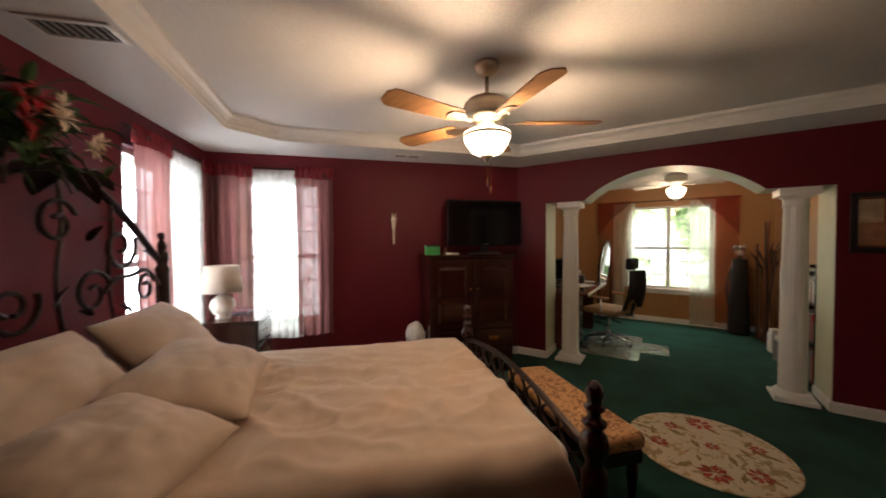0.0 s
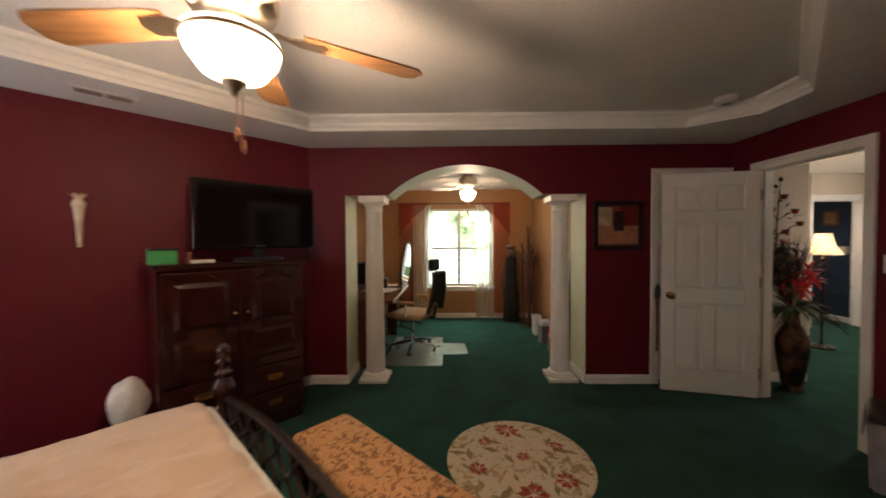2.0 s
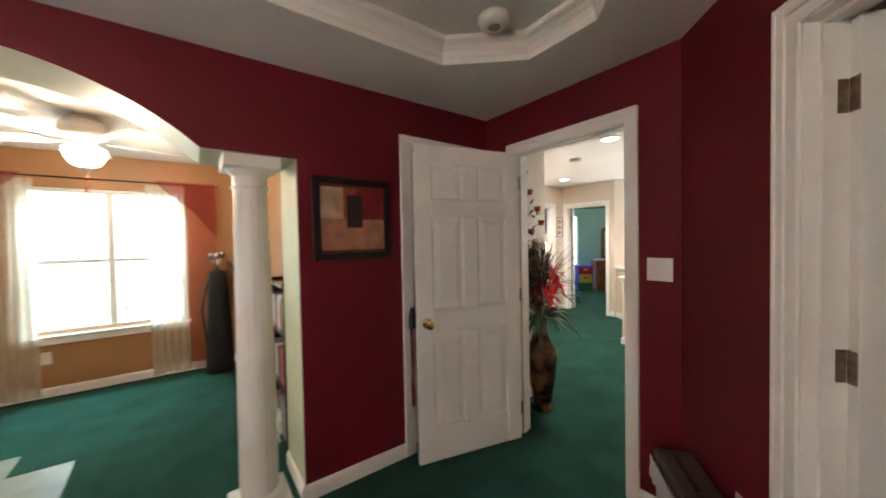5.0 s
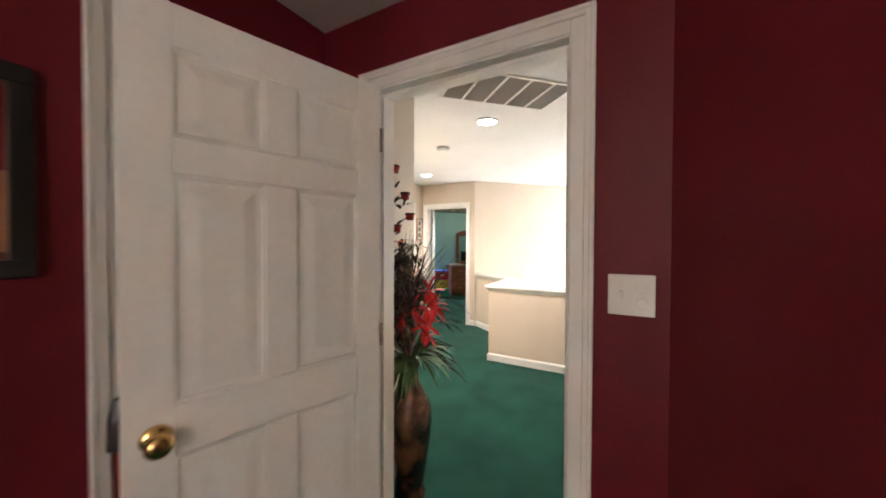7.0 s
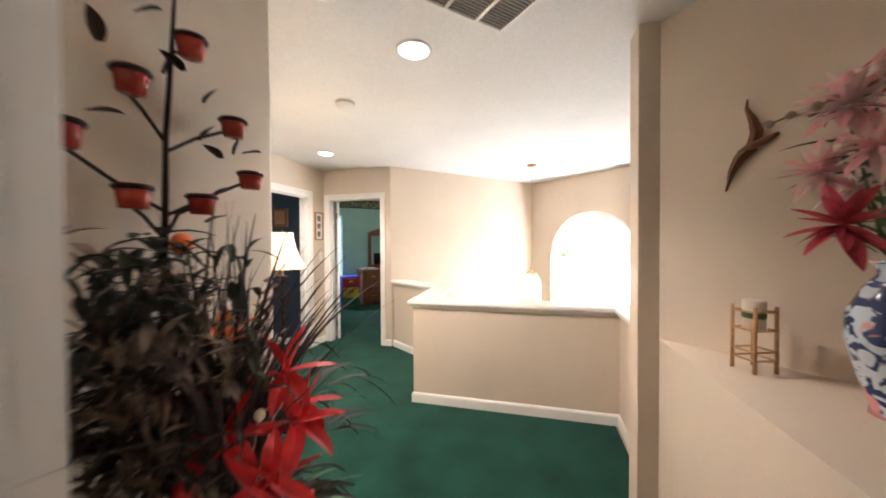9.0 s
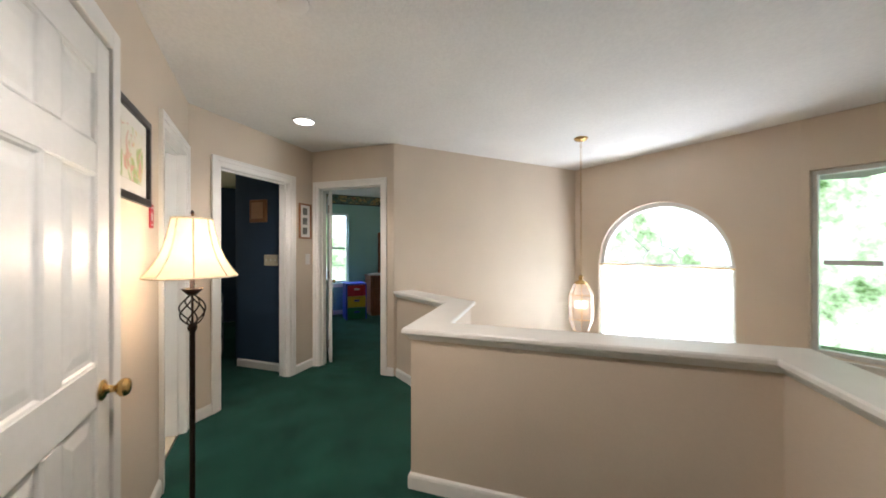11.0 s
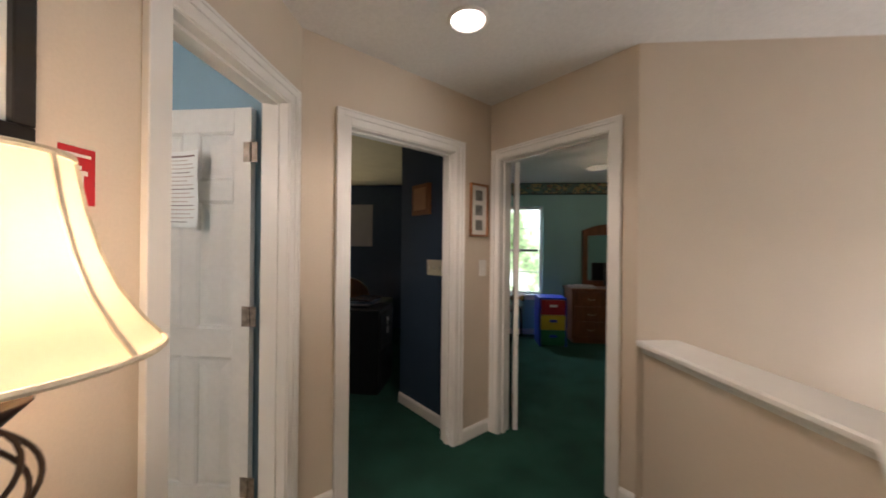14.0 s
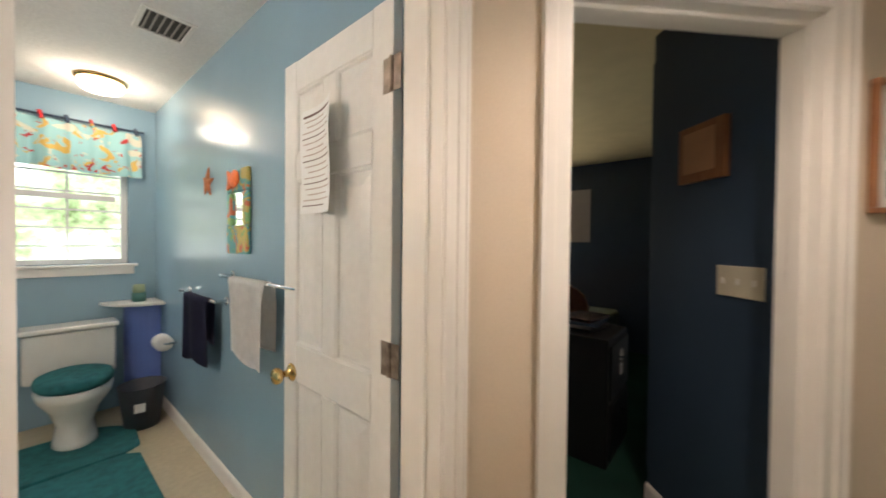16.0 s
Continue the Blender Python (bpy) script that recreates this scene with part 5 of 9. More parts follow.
# flowers on top of the headboard
rng = random.Random(21)
root = thing("flower_swag", BED @ pose(0.06, 0.47, 1.90), "silk swag of red and cream flowers above the headboard", "artificial flowers")
bm = B()
for i in range(150):
    p = Vector((rng.uniform(-0.02, 0.14), rng.gauss(0, 0.17), min(0.13, max(-0.16, rng.gauss(-0.02, 0.08)))))
    petal(bm, p, (rng.uniform(0, 1), rng.uniform(-1, 1), rng.uniform(-0.7, 0.8)), rng.uniform(0.09, 0.17), rng.uniform(0.03, 0.06), 0.8)
part("leaves", bm, M_PLEAF, root, "dark green silk leaves")
M_SILKRED = mat("dark_red_silk", (0.30, 0.008, 0.012), 0.6, var=0.3, scale=30)
for mtl, cnt in ((M_SILKRED, 6), (M_PCREAM, 6)):
    for i in range(cnt):
        bm = B()
        c = (0.13 + rng.uniform(0, 0.06), rng.gauss(0, 0.17), rng.gauss(0.03, 0.07))
        lily(bm, c, (1, rng.uniform(-0.5, 0.5), rng.uniform(-0.2, 0.5)), rng.uniform(0.055, 0.08), rng, 7, 0, 0.9)
        lily(bm, c, (1, 0, 0.2), 0.05, rng, 5, 0, 0.3)
        part("flower", bm, mtl, root)
for i in range(9):
    a = rng.uniform(0, 6.28)
    bm = B()
    tube(bm, arc((0.08, 0, 0), (0.16, 0.5 * math.cos(a), 0.28 * math.sin(a)), 0.06, 8), 0.004, 5)
    part("twig", bm, M_TWIG, root)

# bench at the foot of the bed
M_BENCH = blotch("tan_scroll_brocade", (0.52, 0.27, 0.11), [(26, 0.53, 0.03, (0.23, 0.10, 0.035)), (60, 0.60, 0.03, (0.62, 0.38, 0.18))], 0.75, 0.3)
bench = thing("bench", BED @ pose(2.655, 0.745, 0), "low bench with tan scroll-patterned upholstered top and dark legs", "bench")
bm = B()
box(bm, -0.165, -0.50, 0.35, 0.165, 0.50, 0.445, 0.040, 4)
part("cushion", bm, M_BENCH, bench, "tan scroll-patterned brocade", True)
bm = B()
box(bm, -0.15, -0.48, 0.28, 0.15, 0.48, 0.349, 0.006)
part("apron", bm, M_CHERRY, bench)
for x in (-0.12, 0.12):
    for y in (-0.44, 0.44):
        bm = B()
        lathe(bm, [(0, 0), (0.016, 0), (0.022, 0.04), (0.016, 0.08), (0.028, 0.20), (0.030, 0.28), (0, 0.28)], 14, (x, y, 0))
        part("leg", bm, M_CHERRY, bench, smooth=True)

# round rug
M_RUG = blotch("cream_floral_rug", (0.55, 0.47, 0.34), [(9, 0.60, 0.03, (0.30, 0.24, 0.12)), (11, 0.615, 0.03, (0.42, 0.30, 0.14)), (7.5, 0.68, 0.02, (0.36, 0.05, 0.03)), (30, 0.66, 0.02, (0.22, 0.16, 0.08))], 0.95, 0.6)
bm = B()
lathe(bm, [(0.0, 0.003), (0.455, 0.003), (0.462, 0.008), (0.458, 0.014), (0.445, 0.016), (0.0, 0.016)], 64)
rug = thing("rug", pose(0.865, 3.37, 0), "round cream rug with red flowers and olive leaves", "rug")
part("woven_disc", bm, M_RUG, rug)
M_RUGRED = mat("rug_red_wool", (0.33, 0.045, 0.03), 0.95, var=0.35, scale=40, bump=0.5)
M_RUGOLIVE = mat("rug_olive_wool", (0.24, 0.17, 0.07), 0.95, var=0.35, scale=40, bump=0.5)
rng = random.Random(12)
for fx, fy, fr in ((-0.02, 0.32, 0.085), (-0.20, 0.18, 0.05), (0.02, -0.31, 0.09), (0.24, -0.20, 0.07), (0.03, 0.02, 0.045), (-0.27, -0.10, 0.06), (0.28, 0.13, 0.05)):
    bm = B()
    for k in range(8):
        a = 2 * math.pi * k / 8 + rng.uniform(-0.1, 0.1)
        plate(bm, [(fx + fr * r * math.cos(a + d), fy + fr * r * math.sin(a + d)) for r, d in ((0.15, 0), (0.75, -0.3), (1.0, 0), (0.75, 0.3))], 0.0155, 0.0175)
    part("woven_flower", bm, M_RUGRED, rug, "red woven flower")
for k in range(26):
    a, r = rng.uniform(0, 6.28), 0.40 * math.sqrt(rng.random())
    px, py, d, ln = r * math.cos(a), r * math.sin(a), rng.uniform(0, 6.28), rng.uniform(0.03, 0.07)
    bm = B()
    plate(bm, [(px + ln * (p * math.cos(d) - q * math.sin(d)), py + ln * (p * math.sin(d) + q * math.cos(d))) for p, q in ((-1, 0), (0, -0.32), (1, 0), (0, 0.32))], 0.0155, 0.0168)
    part("woven_leaf", bm, M_RUGOLIVE, rug, "olive woven leaf")

# armoire with television
ARM = frame_on(bB, bA, 0, 0)
arm = thing("armoire", ARM @ pose(0.32, 0.02, 0), "dark cherry armoire with raised-panel doors and drawers below", "armoire")
AW, AD, AH = 0.92, 0.53, 1.28
bm = B()
box(bm, 0, 0, 0.09, AW, AD - 0.02, AH - 0.04, 0.004)
box(bm, 0.01, 0.01, 0.0, AW - 0.01, AD - 0.035, 0.0895)
part("body", bm, M_CHERRY, arm)
bm = B()
box(bm, -0.02, -0.01, AH - 0.0395, AW + 0.02, AD + 0.02, AH - 0.012, 0.008)
box(bm, -0.03, -0.012, AH - 0.0115, AW + 0.03, AD + 0.03, AH, 0.004)
part("top", bm, M_CHERRY, arm)
for x0, x1, kx in ((0.02, AW / 2 - 0.012, AW / 2 - 0.04), (AW / 2 + 0.012, AW - 0.02, AW / 2 + 0.04)):
    bm = B()
    box(bm, x0, AD - 0.0195, 0.50, x1, AD, AH - 0.06, 0.004)
    d = part("door", bm, M_CHERRY, arm)
    bm = B()
    for zz0, zz1 in ((0.56, 0.78), (0.84, AH - 0.13)):
        lo = [(x0 + 0.06, AD + 0.0005, zz0), (x1 - 0.06, AD + 0.0005, zz0), (x1 - 0.06, AD + 0.0005, zz1), (x0 + 0.06, AD + 0.0005, zz1)]
        hi_ = [(x0 + 0.09, AD + 0.010, zz0 + 0.03), (x1 - 0.09, AD + 0.010, zz0 + 0.03), (x1 - 0.09, AD + 0.010, zz1 - 0.03), (x0 + 0.09, AD + 0.010, zz1 - 0.03)]
        hexa(bm, lo + hi_)
    w_ = x1 - x0 - 0.12
    tube(bm, [(x0 + 0.06 + w_ * k, AD + 0.006, AH - 0.125 + 0.04 * math.sin(math.pi * k) - 0.02 * math.sin(3 * math.pi * k)) for k in [i / 12 for i in range(13)]], 0.007, 6)
    part("raised_panel", bm, M_CHERRY, d)
    bm = B()
    ball(bm, (kx, AD + 0.022, 0.92), 0.013)
    part("knob", bm, M_BRASS, d, "brass knob", True)
bm = B()
box(bm, AW / 2 - 0.011, AD - 0.019, 0.50, AW / 2 + 0.011, AD + 0.012, AH - 0.06, 0.005)
part("centre_post", bm, M_CHERRY, arm)
for r, (zz0, zz1) in enumerate(((0.11, 0.29), (0.305, 0.485))):
    for x0, x1 in ((0.02, AW / 2 - 0.01), (AW / 2 + 0.01, AW - 0.02)):
        bm = B()
        box(bm, x0, AD - 0.0195, zz0, x1, AD + 0.004, zz1, 0.006)
        d = part("drawer", bm, M_CHERRY, arm)
        bm = B()
        cx = (x0 + x1) / 2
        tube(bm, [(cx - 0.045, AD + 0.006, (zz0 + zz1) / 2), (cx - 0.03, AD + 0.026, (zz0 + zz1) / 2 - 0.014), (cx + 0.03, AD + 0.026, (zz0 + zz1) / 2 - 0.014), (cx + 0.045, AD + 0.006, (zz0 + zz1) / 2)], 0.004, 6)
        box(bm, cx - 0.055, AD + 0.0042, (zz0 + zz1) / 2 - 0.016, cx + 0.055, AD + 0.007, (zz0 + zz1) / 2 + 0.016, 0.003)
        part("pull", bm, M_BRASS, d, "antique brass pull")
tv = thing("television", ARM @ pose(0.17, 0.40, AH), "black flat-screen television on a stand atop the armoire", "television")
bm = B()
box(bm, 0, -0.02, 0.085, 0.86, 0.035, 0.585, 0.012, 3)
part("case", bm, mat("glossy_black", (0.008, 0.008, 0.009), 0.12, var=0.05), tv)
bm = B()
box(bm, 0.035, 0.0355, 0.135, 0.825, 0.037, 0.555)
part("screen", bm, mat("dark_screen", (0.004, 0.004, 0.005), 0.09, var=0.02), tv, "dark switched-off screen")
bm = B()
box(bm, 0.39, -0.01, 0.02, 0.47, 0.02, 0.09, 0.006)
lathe(bm, [(0, 0), (0.17, 0), (0.175, 0.008), (0.165, 0.018), (0, 0.02)], 32, (0.43, 0.0, 0))
part("stand", bm, M_BLACK, tv)
bm = B()
box(bm, 0.395, 0.0375, 0.100, 0.465, 0.039, 0.112)
part("maker_mark", bm, M_CHROME, tv, "small pale mark on the bezel")
root = thing("box", ARM @ pose(1.12, 0.42, AH), "bright green cardboard box on the armoire", "box")
bm = B()
box(bm, 0, -0.06, 0, 0.14, 0.06, 0.085, 0.002)
M_GREENB = mat("green_card", (0.05, 0.36, 0.10), 0.6, var=0.08)
part("carton", bm, M_GREENB, root)
bm = B()
box(bm, -0.004, -0.064, 0.0855, 0.144, 0.064, 0.10, 0.002)
part("lid", bm, M_BLACK, root, "black lid")
root = thing("remote_control", ARM @ pose(0.98, 0.46, AH, 0, 0, 8), "white remote control lying on the armoire", "remote control")
bm = B()
box(bm, -0.07, -0.02, 0, 0.07, 0.02, 0.018, 0.006, 2)
part("shell", bm, M_WHITEP, root)
bm = B()
for i in range(5):
    box(bm, -0.05 + 0.02 * i, -0.008, 0.018, -0.04 + 0.02 * i, 0.008, 0.021, 0.001, 1)
part("buttons", bm, M_SLAT, root)
root = thing("trinket", ARM @ pose(1.04, 0.40, AH), "small brown ornament on the armoire", "ornament")
bm = B()
lathe(bm, [(0, 0), (0.022, 0), (0.026, 0.02), (0.014, 0.04), (0.018, 0.055), (0.010, 0.07), (0, 0.072)], 14)
part("figure_stem", bm, M_PINE, root, smooth=True)

# wall pocket, plush footstool, nightstand
root = thing("wall_sconce", ARM @ pose(1.55, 0.0, 1.56), "slim cream wall vase hanging on the burgundy wall", "wall vase")
bm = B()
lathe(bm, [(0.0, -0.17), (0.010, -0.168), (0.013, -0.10), (0.018, 0.0), (0.026, 0.08), (0.034, 0.11), (0.030, 0.12), (0.022, 0.14), (0.0, 0.145)], 16, (0, 0.034, 0))
part("horn", bm, M_PCREAM, root, smooth=True)
bm = B()
for i in range(7):
    petal(bm, (0, 0.034, 0.12), (math.cos(i), math.sin(i) * 0.5 + 0.2, 1.6), 0.07, 0.02, 0.4)
part("dried_stems", bm, M_PCREAM, root)
root = thing("plush_cushion", ARM @ pose(1.36, 0.32, 0), "white fluffy round cushion on a low stool by the armoire", "cushion")
bm = B()
ball(bm, (0, 0, 0.40), 0.105, 0.11, 0.155, 40, 28)
for v in bm.verts:
    v.co += (v.co - Vector((0, 0, 0.40))) * 0.13 * noise.noise(v.co * 16)
part("fleece", bm, mat("white_fleece", (0.70, 0.66, 0.60), 0.95, var=0.1, scale=30, bump=1.0, bump_scale=140), root, smooth=True)
bm = B()
lathe(bm, [(0, 0), (0.13, 0), (0.13, 0.02), (0.05, 0.04), (0.05, 0.24), (0.12, 0.265), (0, 0.265)], 18)
part("stool", bm, M_CHERRY, root)

NS = frame_on(bA, bG)
ns = thing("nightstand", NS @ pose(0.06, 0.17, 0), "dark cherry nightstand beside the bed", "nightstand")
bm = B()
box(bm, 0, 0, 0.06, 0.50, 0.42, 0.685, 0.004)
box(bm, 0.015, 0.01, 0, 0.485, 0.40, 0.0595)
part("body", bm, M_CHERRY, ns)
bm = B()
box(bm, -0.02, -0.01, 0.6855, 0.52, 0.45, 0.72, 0.006)
part("top", bm, M_CHERRY, ns, "polished top")
for zz0, zz1 in ((0.09, 0.275), (0.29, 0.475), (0.49, 0.67)):
    bm = B()
    box(bm, 0.02, 0.4205, zz0, 0.48, 0.438, zz1, 0.006)
    d = part("drawer", bm, M_CHERRY, ns)
    bm = B()
    tube(bm, [(0.20, 0.439, (zz0 + zz1) / 2), (0.215, 0.46, (zz0 + zz1) / 2 - 0.01), (0.285, 0.46, (zz0 + zz1) / 2 - 0.01), (0.30, 0.439, (zz0 + zz1) / 2)], 0.004, 6)
    part("pull", bm, M_BRASS, d, "brass pull")
lamp = thing("table_lamp", NS @ pose(0.38, 0.27, 0.72), "white ceramic table lamp with off-white drum shade on the nightstand", "lamp")
bm = B()
lathe(bm, [(0, 0), (0.06, 0), (0.065, 0.012), (0.05, 0.025), (0.085, 0.06), (0.105, 0.115), (0.09, 0.175), (0.04, 0.215), (0.014, 0.23), (0.014, 0.30), (0, 0.30)], 24)
part("base", bm, mat("white_ceramic", (0.75, 0.70, 0.64), 0.15, var=0.04), lamp, smooth=True)
bm = B()
lathe(bm, [(0.165, 0.245), (0.14, 0.485), (0.1385, 0.485), (0.1635, 0.245)], 28)
part("shade", bm, mat("linen_shade", (0.66, 0.55, 0.46), 0.9, var=0.05, fine=0.05, fine_scale=200), lamp, "plain fabric shade", True)
root = thing("magazines", NS @ pose(0.13, 0.30, 0.72), "short stack of magazines on the nightstand", "magazines")
for i in range(4):
    bm = B()
    box(bm, -0.085, -0.115, 0.006 * i, 0.085, 0.115, 0.006 * i + 0.0055, 0.001, 1)
    moved(bm, pose(0.004 * i, 0, 0, 0, 0, 5 * i - 8))
    part("magazine", bm, mat("magazine_cover", (0.30 + 0.1 * i, 0.34, 0.40), 0.3, var=0.3, scale=20), root)

# picture on the arch wall
M_DKFRAME = mat("black_wood_frame", (0.012, 0.010, 0.009), 0.3, var=0.2)
AC = lambda r, g, b: mat("print_ink", (r, g, b), 0.4, var=0.25, scale=14)
framed("framed_print", frame_on(bC, bB, _sx(2.073), 1.55), 0.47, 0.475, 0.04, M_DKFRAME, "abstract print in reds and tans in a black frame", [
    ("red_field", -0.20, 0.0, -0.02, 0.18, AC(0.16, 0.012, 0.012)), ("tan_field", -0.20, -0.18, 0.20, -0.0005, AC(0.36, 0.17, 0.09)),
    ("cream_field", 0.06, 0.0, 0.20, 0.18, AC(0.45, 0.32, 0.20)), ("rust_field", -0.0195, 0.0, 0.0595, 0.18, AC(0.28, 0.07, 0.03))], matboard=AC(0.10, 0.03, 0.02))
bm = B()
box(bm, -0.055, 0.0102, -0.05, 0.04, 0.0116, 0.14)
box(bm, -0.03, 0.0118, -0.03, 0.02, 0.0126, 0.09)
pr = bpy.data.objects["framed_print"]
part("dark_block", bm, AC(0.03, 0.012, 0.012), pr)

# doors of the bedroom
hd = frame_on(bD, bC)
ang = math.atan2(4.43 - 4.243, 2.415 - 3.15)
door_leaf("door_1", pose(3.150, 4.243, 0, 0, 0, math.degrees(ang)), 0.757, "white six-panel door standing open against the burgundy wall", hinges="edge")
door_leaf("door_2", frame_on(bC, bB, _sx(2.462) - 0.018, 0.0, -0.10) @ Matrix.Rotation(math.pi, 4, 'Z') @ pose(0, -0.035, 0), 0.662, "white six-panel closet door in the burgundy wall", knob=True, hinges=False)
d2m = frame_on(bE, bD, _cl - 0.628, 0, -0.115)
door_leaf("door_3", d2m @ Matrix.Rotation(radians(-97), 4, 'Z') @ pose(0, -0.035, 0), 0.67, "white six-panel closet door opened inward", hinges=False)
hg = bpy.data.objects["door_3"]
for z in (0.23, 1.03, 1.80):
    bm = B()
    box(bm, -0.0028, 0.001, z - 0.048, -0.0004, 0.034, z + 0.048, 0.0006, 1)
    tube(bm, [(-0.008, 0.040, z - 0.048), (-0.008, 0.040, z + 0.048)], 0.007, 8)
    moved(bm, d2m @ Matrix.Rotation(radians(-97), 4, 'Z') @ pose(0, -0.035, 0))
    box_ = B()
    box(box_, _cl - 0.6285, -0.108, z - 0.048, _cl - 0.6262, -0.070, z + 0.048, 0.0006, 1)
    moved(box_, frame_on(bE, bD))
    for b_, nm in ((bm, "hinge"), (box_, "hinge_leaf")):
        moved(b_, hg.matrix_basis.inverted())
        part(nm, b_, M_HINGE, hg, "aged metal hinge")
root = thing("belt", frame_on(bC, bB, _sx(2.462) + 0.02, 0.95, 0.02), "black belt and red scarf hanging at the closet door's edge", "belt")
bm = B()
lathe(bm, [(0, -0.10), (0.028, -0.10), (0.024, -0.02), (0.012, 0.03), (0, 0.035)], 10)
moved(bm, pose(0, 0.02, 0))
part("pouch", bm, M_BLACK, root, "black pouch")
bm = B()
curtain(bm, -0.008, 0.010, -0.62, -0.10, 1, 0.004, 0.012)
part("scarf", bm, mat("rust_red_cloth", (0.22, 0.035, 0.02), 0.8, var=0.2), root, "rust red cloth")
switch_plate(frame_on(bD, bC, 0.092, 1.25), 0.117, 0.115, "white wall plate with a switch and an outlet on burgundy wall", 0)
swp = bpy.data.objects["light_switch"]
bm = B()
box(bm, 0.020, 0.0062, -0.012, 0.030, 0.014, 0.012, 0.002, 1)
part("toggle", bm, M_WHITEP, swp)
for z in (-0.02, 0.02):
    bm = B()
    lathe(bm, [(0.0, 0.0), (0.015, 0.0), (0.016, 0.0015), (0.013, 0.003), (0, 0.003)], 16)
    box(bm, -0.006, -0.004, 0.0031, -0.004, 0.004, 0.0036)
    box(bm, 0.004, -0.004, 0.0031, 0.006, 0.004, 0.0036)
    moved(bm, Matrix.Translation((-0.026, 0.0062, z)) @ Matrix.Rotation(radians(-90), 4, 'X'))
    part("socket", bm, M_WHITEP, swp)
outlet(frame_on(bE, bD, _cl - 0.40, 0.40))
# paper shredder, cord, storage chest
M_GREYP = mat("grey_smoked_plastic", (0.20, 0.19, 0.19), 0.35, var=0.12, scale=8)
bn = thing("waste_bin", frame_on(bE, bD, _cl - 0.27, 0, 0.125) @ pose(0, 0, 0, 0, 0, -8), "grey plastic shredder bin with a bag inside, by the door", "waste bin")
bm = B()
hexa(bm, [(-0.11, -0.06, 0), (0.11, -0.06, 0), (0.11, 0.06, 0), (-0.11, 0.06, 0), (-0.155, -0.075, 0.40), (0.155, -0.075, 0.40), (0.155, 0.075, 0.40), (-0.155, 0.075, 0.40)])
bmesh.ops.bevel(bm, geom=list(bm.edges), offset=0.014, segments=2, affect='EDGES')
part("bucket", bm, mat("clear_grey_plastic", (0.42, 0.40, 0.41), 0.3, var=0.25, scale=12), bn, "smoky grey bucket")
bm = B()
box(bm, -0.165, -0.082, 0.402, 0.165, 0.070, 0.455, 0.014, 3)
part("shredder_head", bm, mat("dark_brown_plastic", (0.07, 0.05, 0.045), 0.35, var=0.1), bn, "dark lid with paper slot")
bm = B()
box(bm, -0.11, -0.008, 0.4555, 0.11, 0.008, 0.459)
part("slot", bm, M_BLACK, bn)
bm = B()
curtain(bm, -0.15, 0.15, 0.33, 0.425, 6, 0.005, 0.086)
part("bag_edge", bm, mat("white_bag", (0.6, 0.58, 0.56), 0.5), bn, "crumpled bag edge")
cd = thing("power_cord", pose(0, 0, 0), "white power cord looping from the outlet to the floor", "cord")
p0 = frame_on(bE, bD, _cl - 0.40, 0.42, 0.02).translation
bm = B()
tube(bm, [p0, p0 + Vector((-0.03, 0.04, -0.02)), p0 + Vector((-0.05, 0.06, -0.18)), p0 + Vector((-0.02, 0.10, -0.36)), p0 + Vector((0.02, 0.20, -0.405)), p0 + Vector((0.10, 0.25, -0.405))], 0.004, 6)
part("cable", bm, M_WHITEP, cd)
bm = B()
ball(bm, p0 + Vector((-0.012, 0.012, 0)), 0.018)
part("plug", bm, M_WHITEP, cd)
ch = thing("storage_box", frame_on(bE, bD, _cl - 0.57, 0, 0.025), "shallow brown box standing at the closet doorway", "box")
M_NAP = mat("brown_board", (0.15, 0.075, 0.04), 0.85, var=0.2, scale=6, fine=0.1, bump=0.4, bump_scale=200)
bm = B()
box(bm, -0.72, 0.0, 0.0, 0.0, 0.10, 0.395, 0.004)
part("body", bm, M_NAP, ch)
bm = B()
box(bm, -0.73, 0.0, 0.3955, 0.01, 0.108, 0.42, 0.004)
part("lid", bm, M_NAP, ch)

# ---- office through the arch ----
window_unit("window_3", (oR, oY), (oL, oY), oR - 1.22, oR - 0.03, 0.58, 2.0, 0.16, "white double window with glazing bars", 2, (0.49,), True, (2, 6), 0.08)
OW = frame_on((oR, oY), (oL, oY))
cu = thing("curtain", OW, "red voile swags and pale sheers framing the office window", "curtain", "office curtains")
bm = B()
tube(bm, [(oR - 1.56, 0.06, 2.085), (oR + 0.50, 0.06, 2.085)], 0.008, 8)
part("rod", bm, M_IRON, cu)
M_VOILE = sheer("thin_red_voile", (0.55, 0.10, 0.07), 0.40, 0.2)
M_VOILEP = sheer("pale_voile", (0.82, 0.83, 0.72), 0.50, 0.3)


def jabot(bm, x_out, x_in, z, long, short, y=0.0, n=30, m=10):
    """A gathered tail of cloth, long at its outer side and rising in a slant to its inner side."""
    g = []
    for j in range(m + 1):
        v = j / m
        row = []
        for i in range(n + 1):
            u = i / n
            d = (long + (short - long) * u ** 0.8) * v
            row.append(bm.verts.new((x_out + (x_in - x_out) * u * (1 - 0.12 * v), y + 0.016 * math.sin(2 * math.pi * 4.5 * u + 0.6 * v) * (0.5 + 0.5 * v), z - d - 0.012 * math.sin(9 * u) * v)))
        g.append(row)
    for a, b in zip(g, g[1:]):
        for i in range(n):
            bm.faces.new((a[i], a[i + 1], b[i + 1], b[i]))


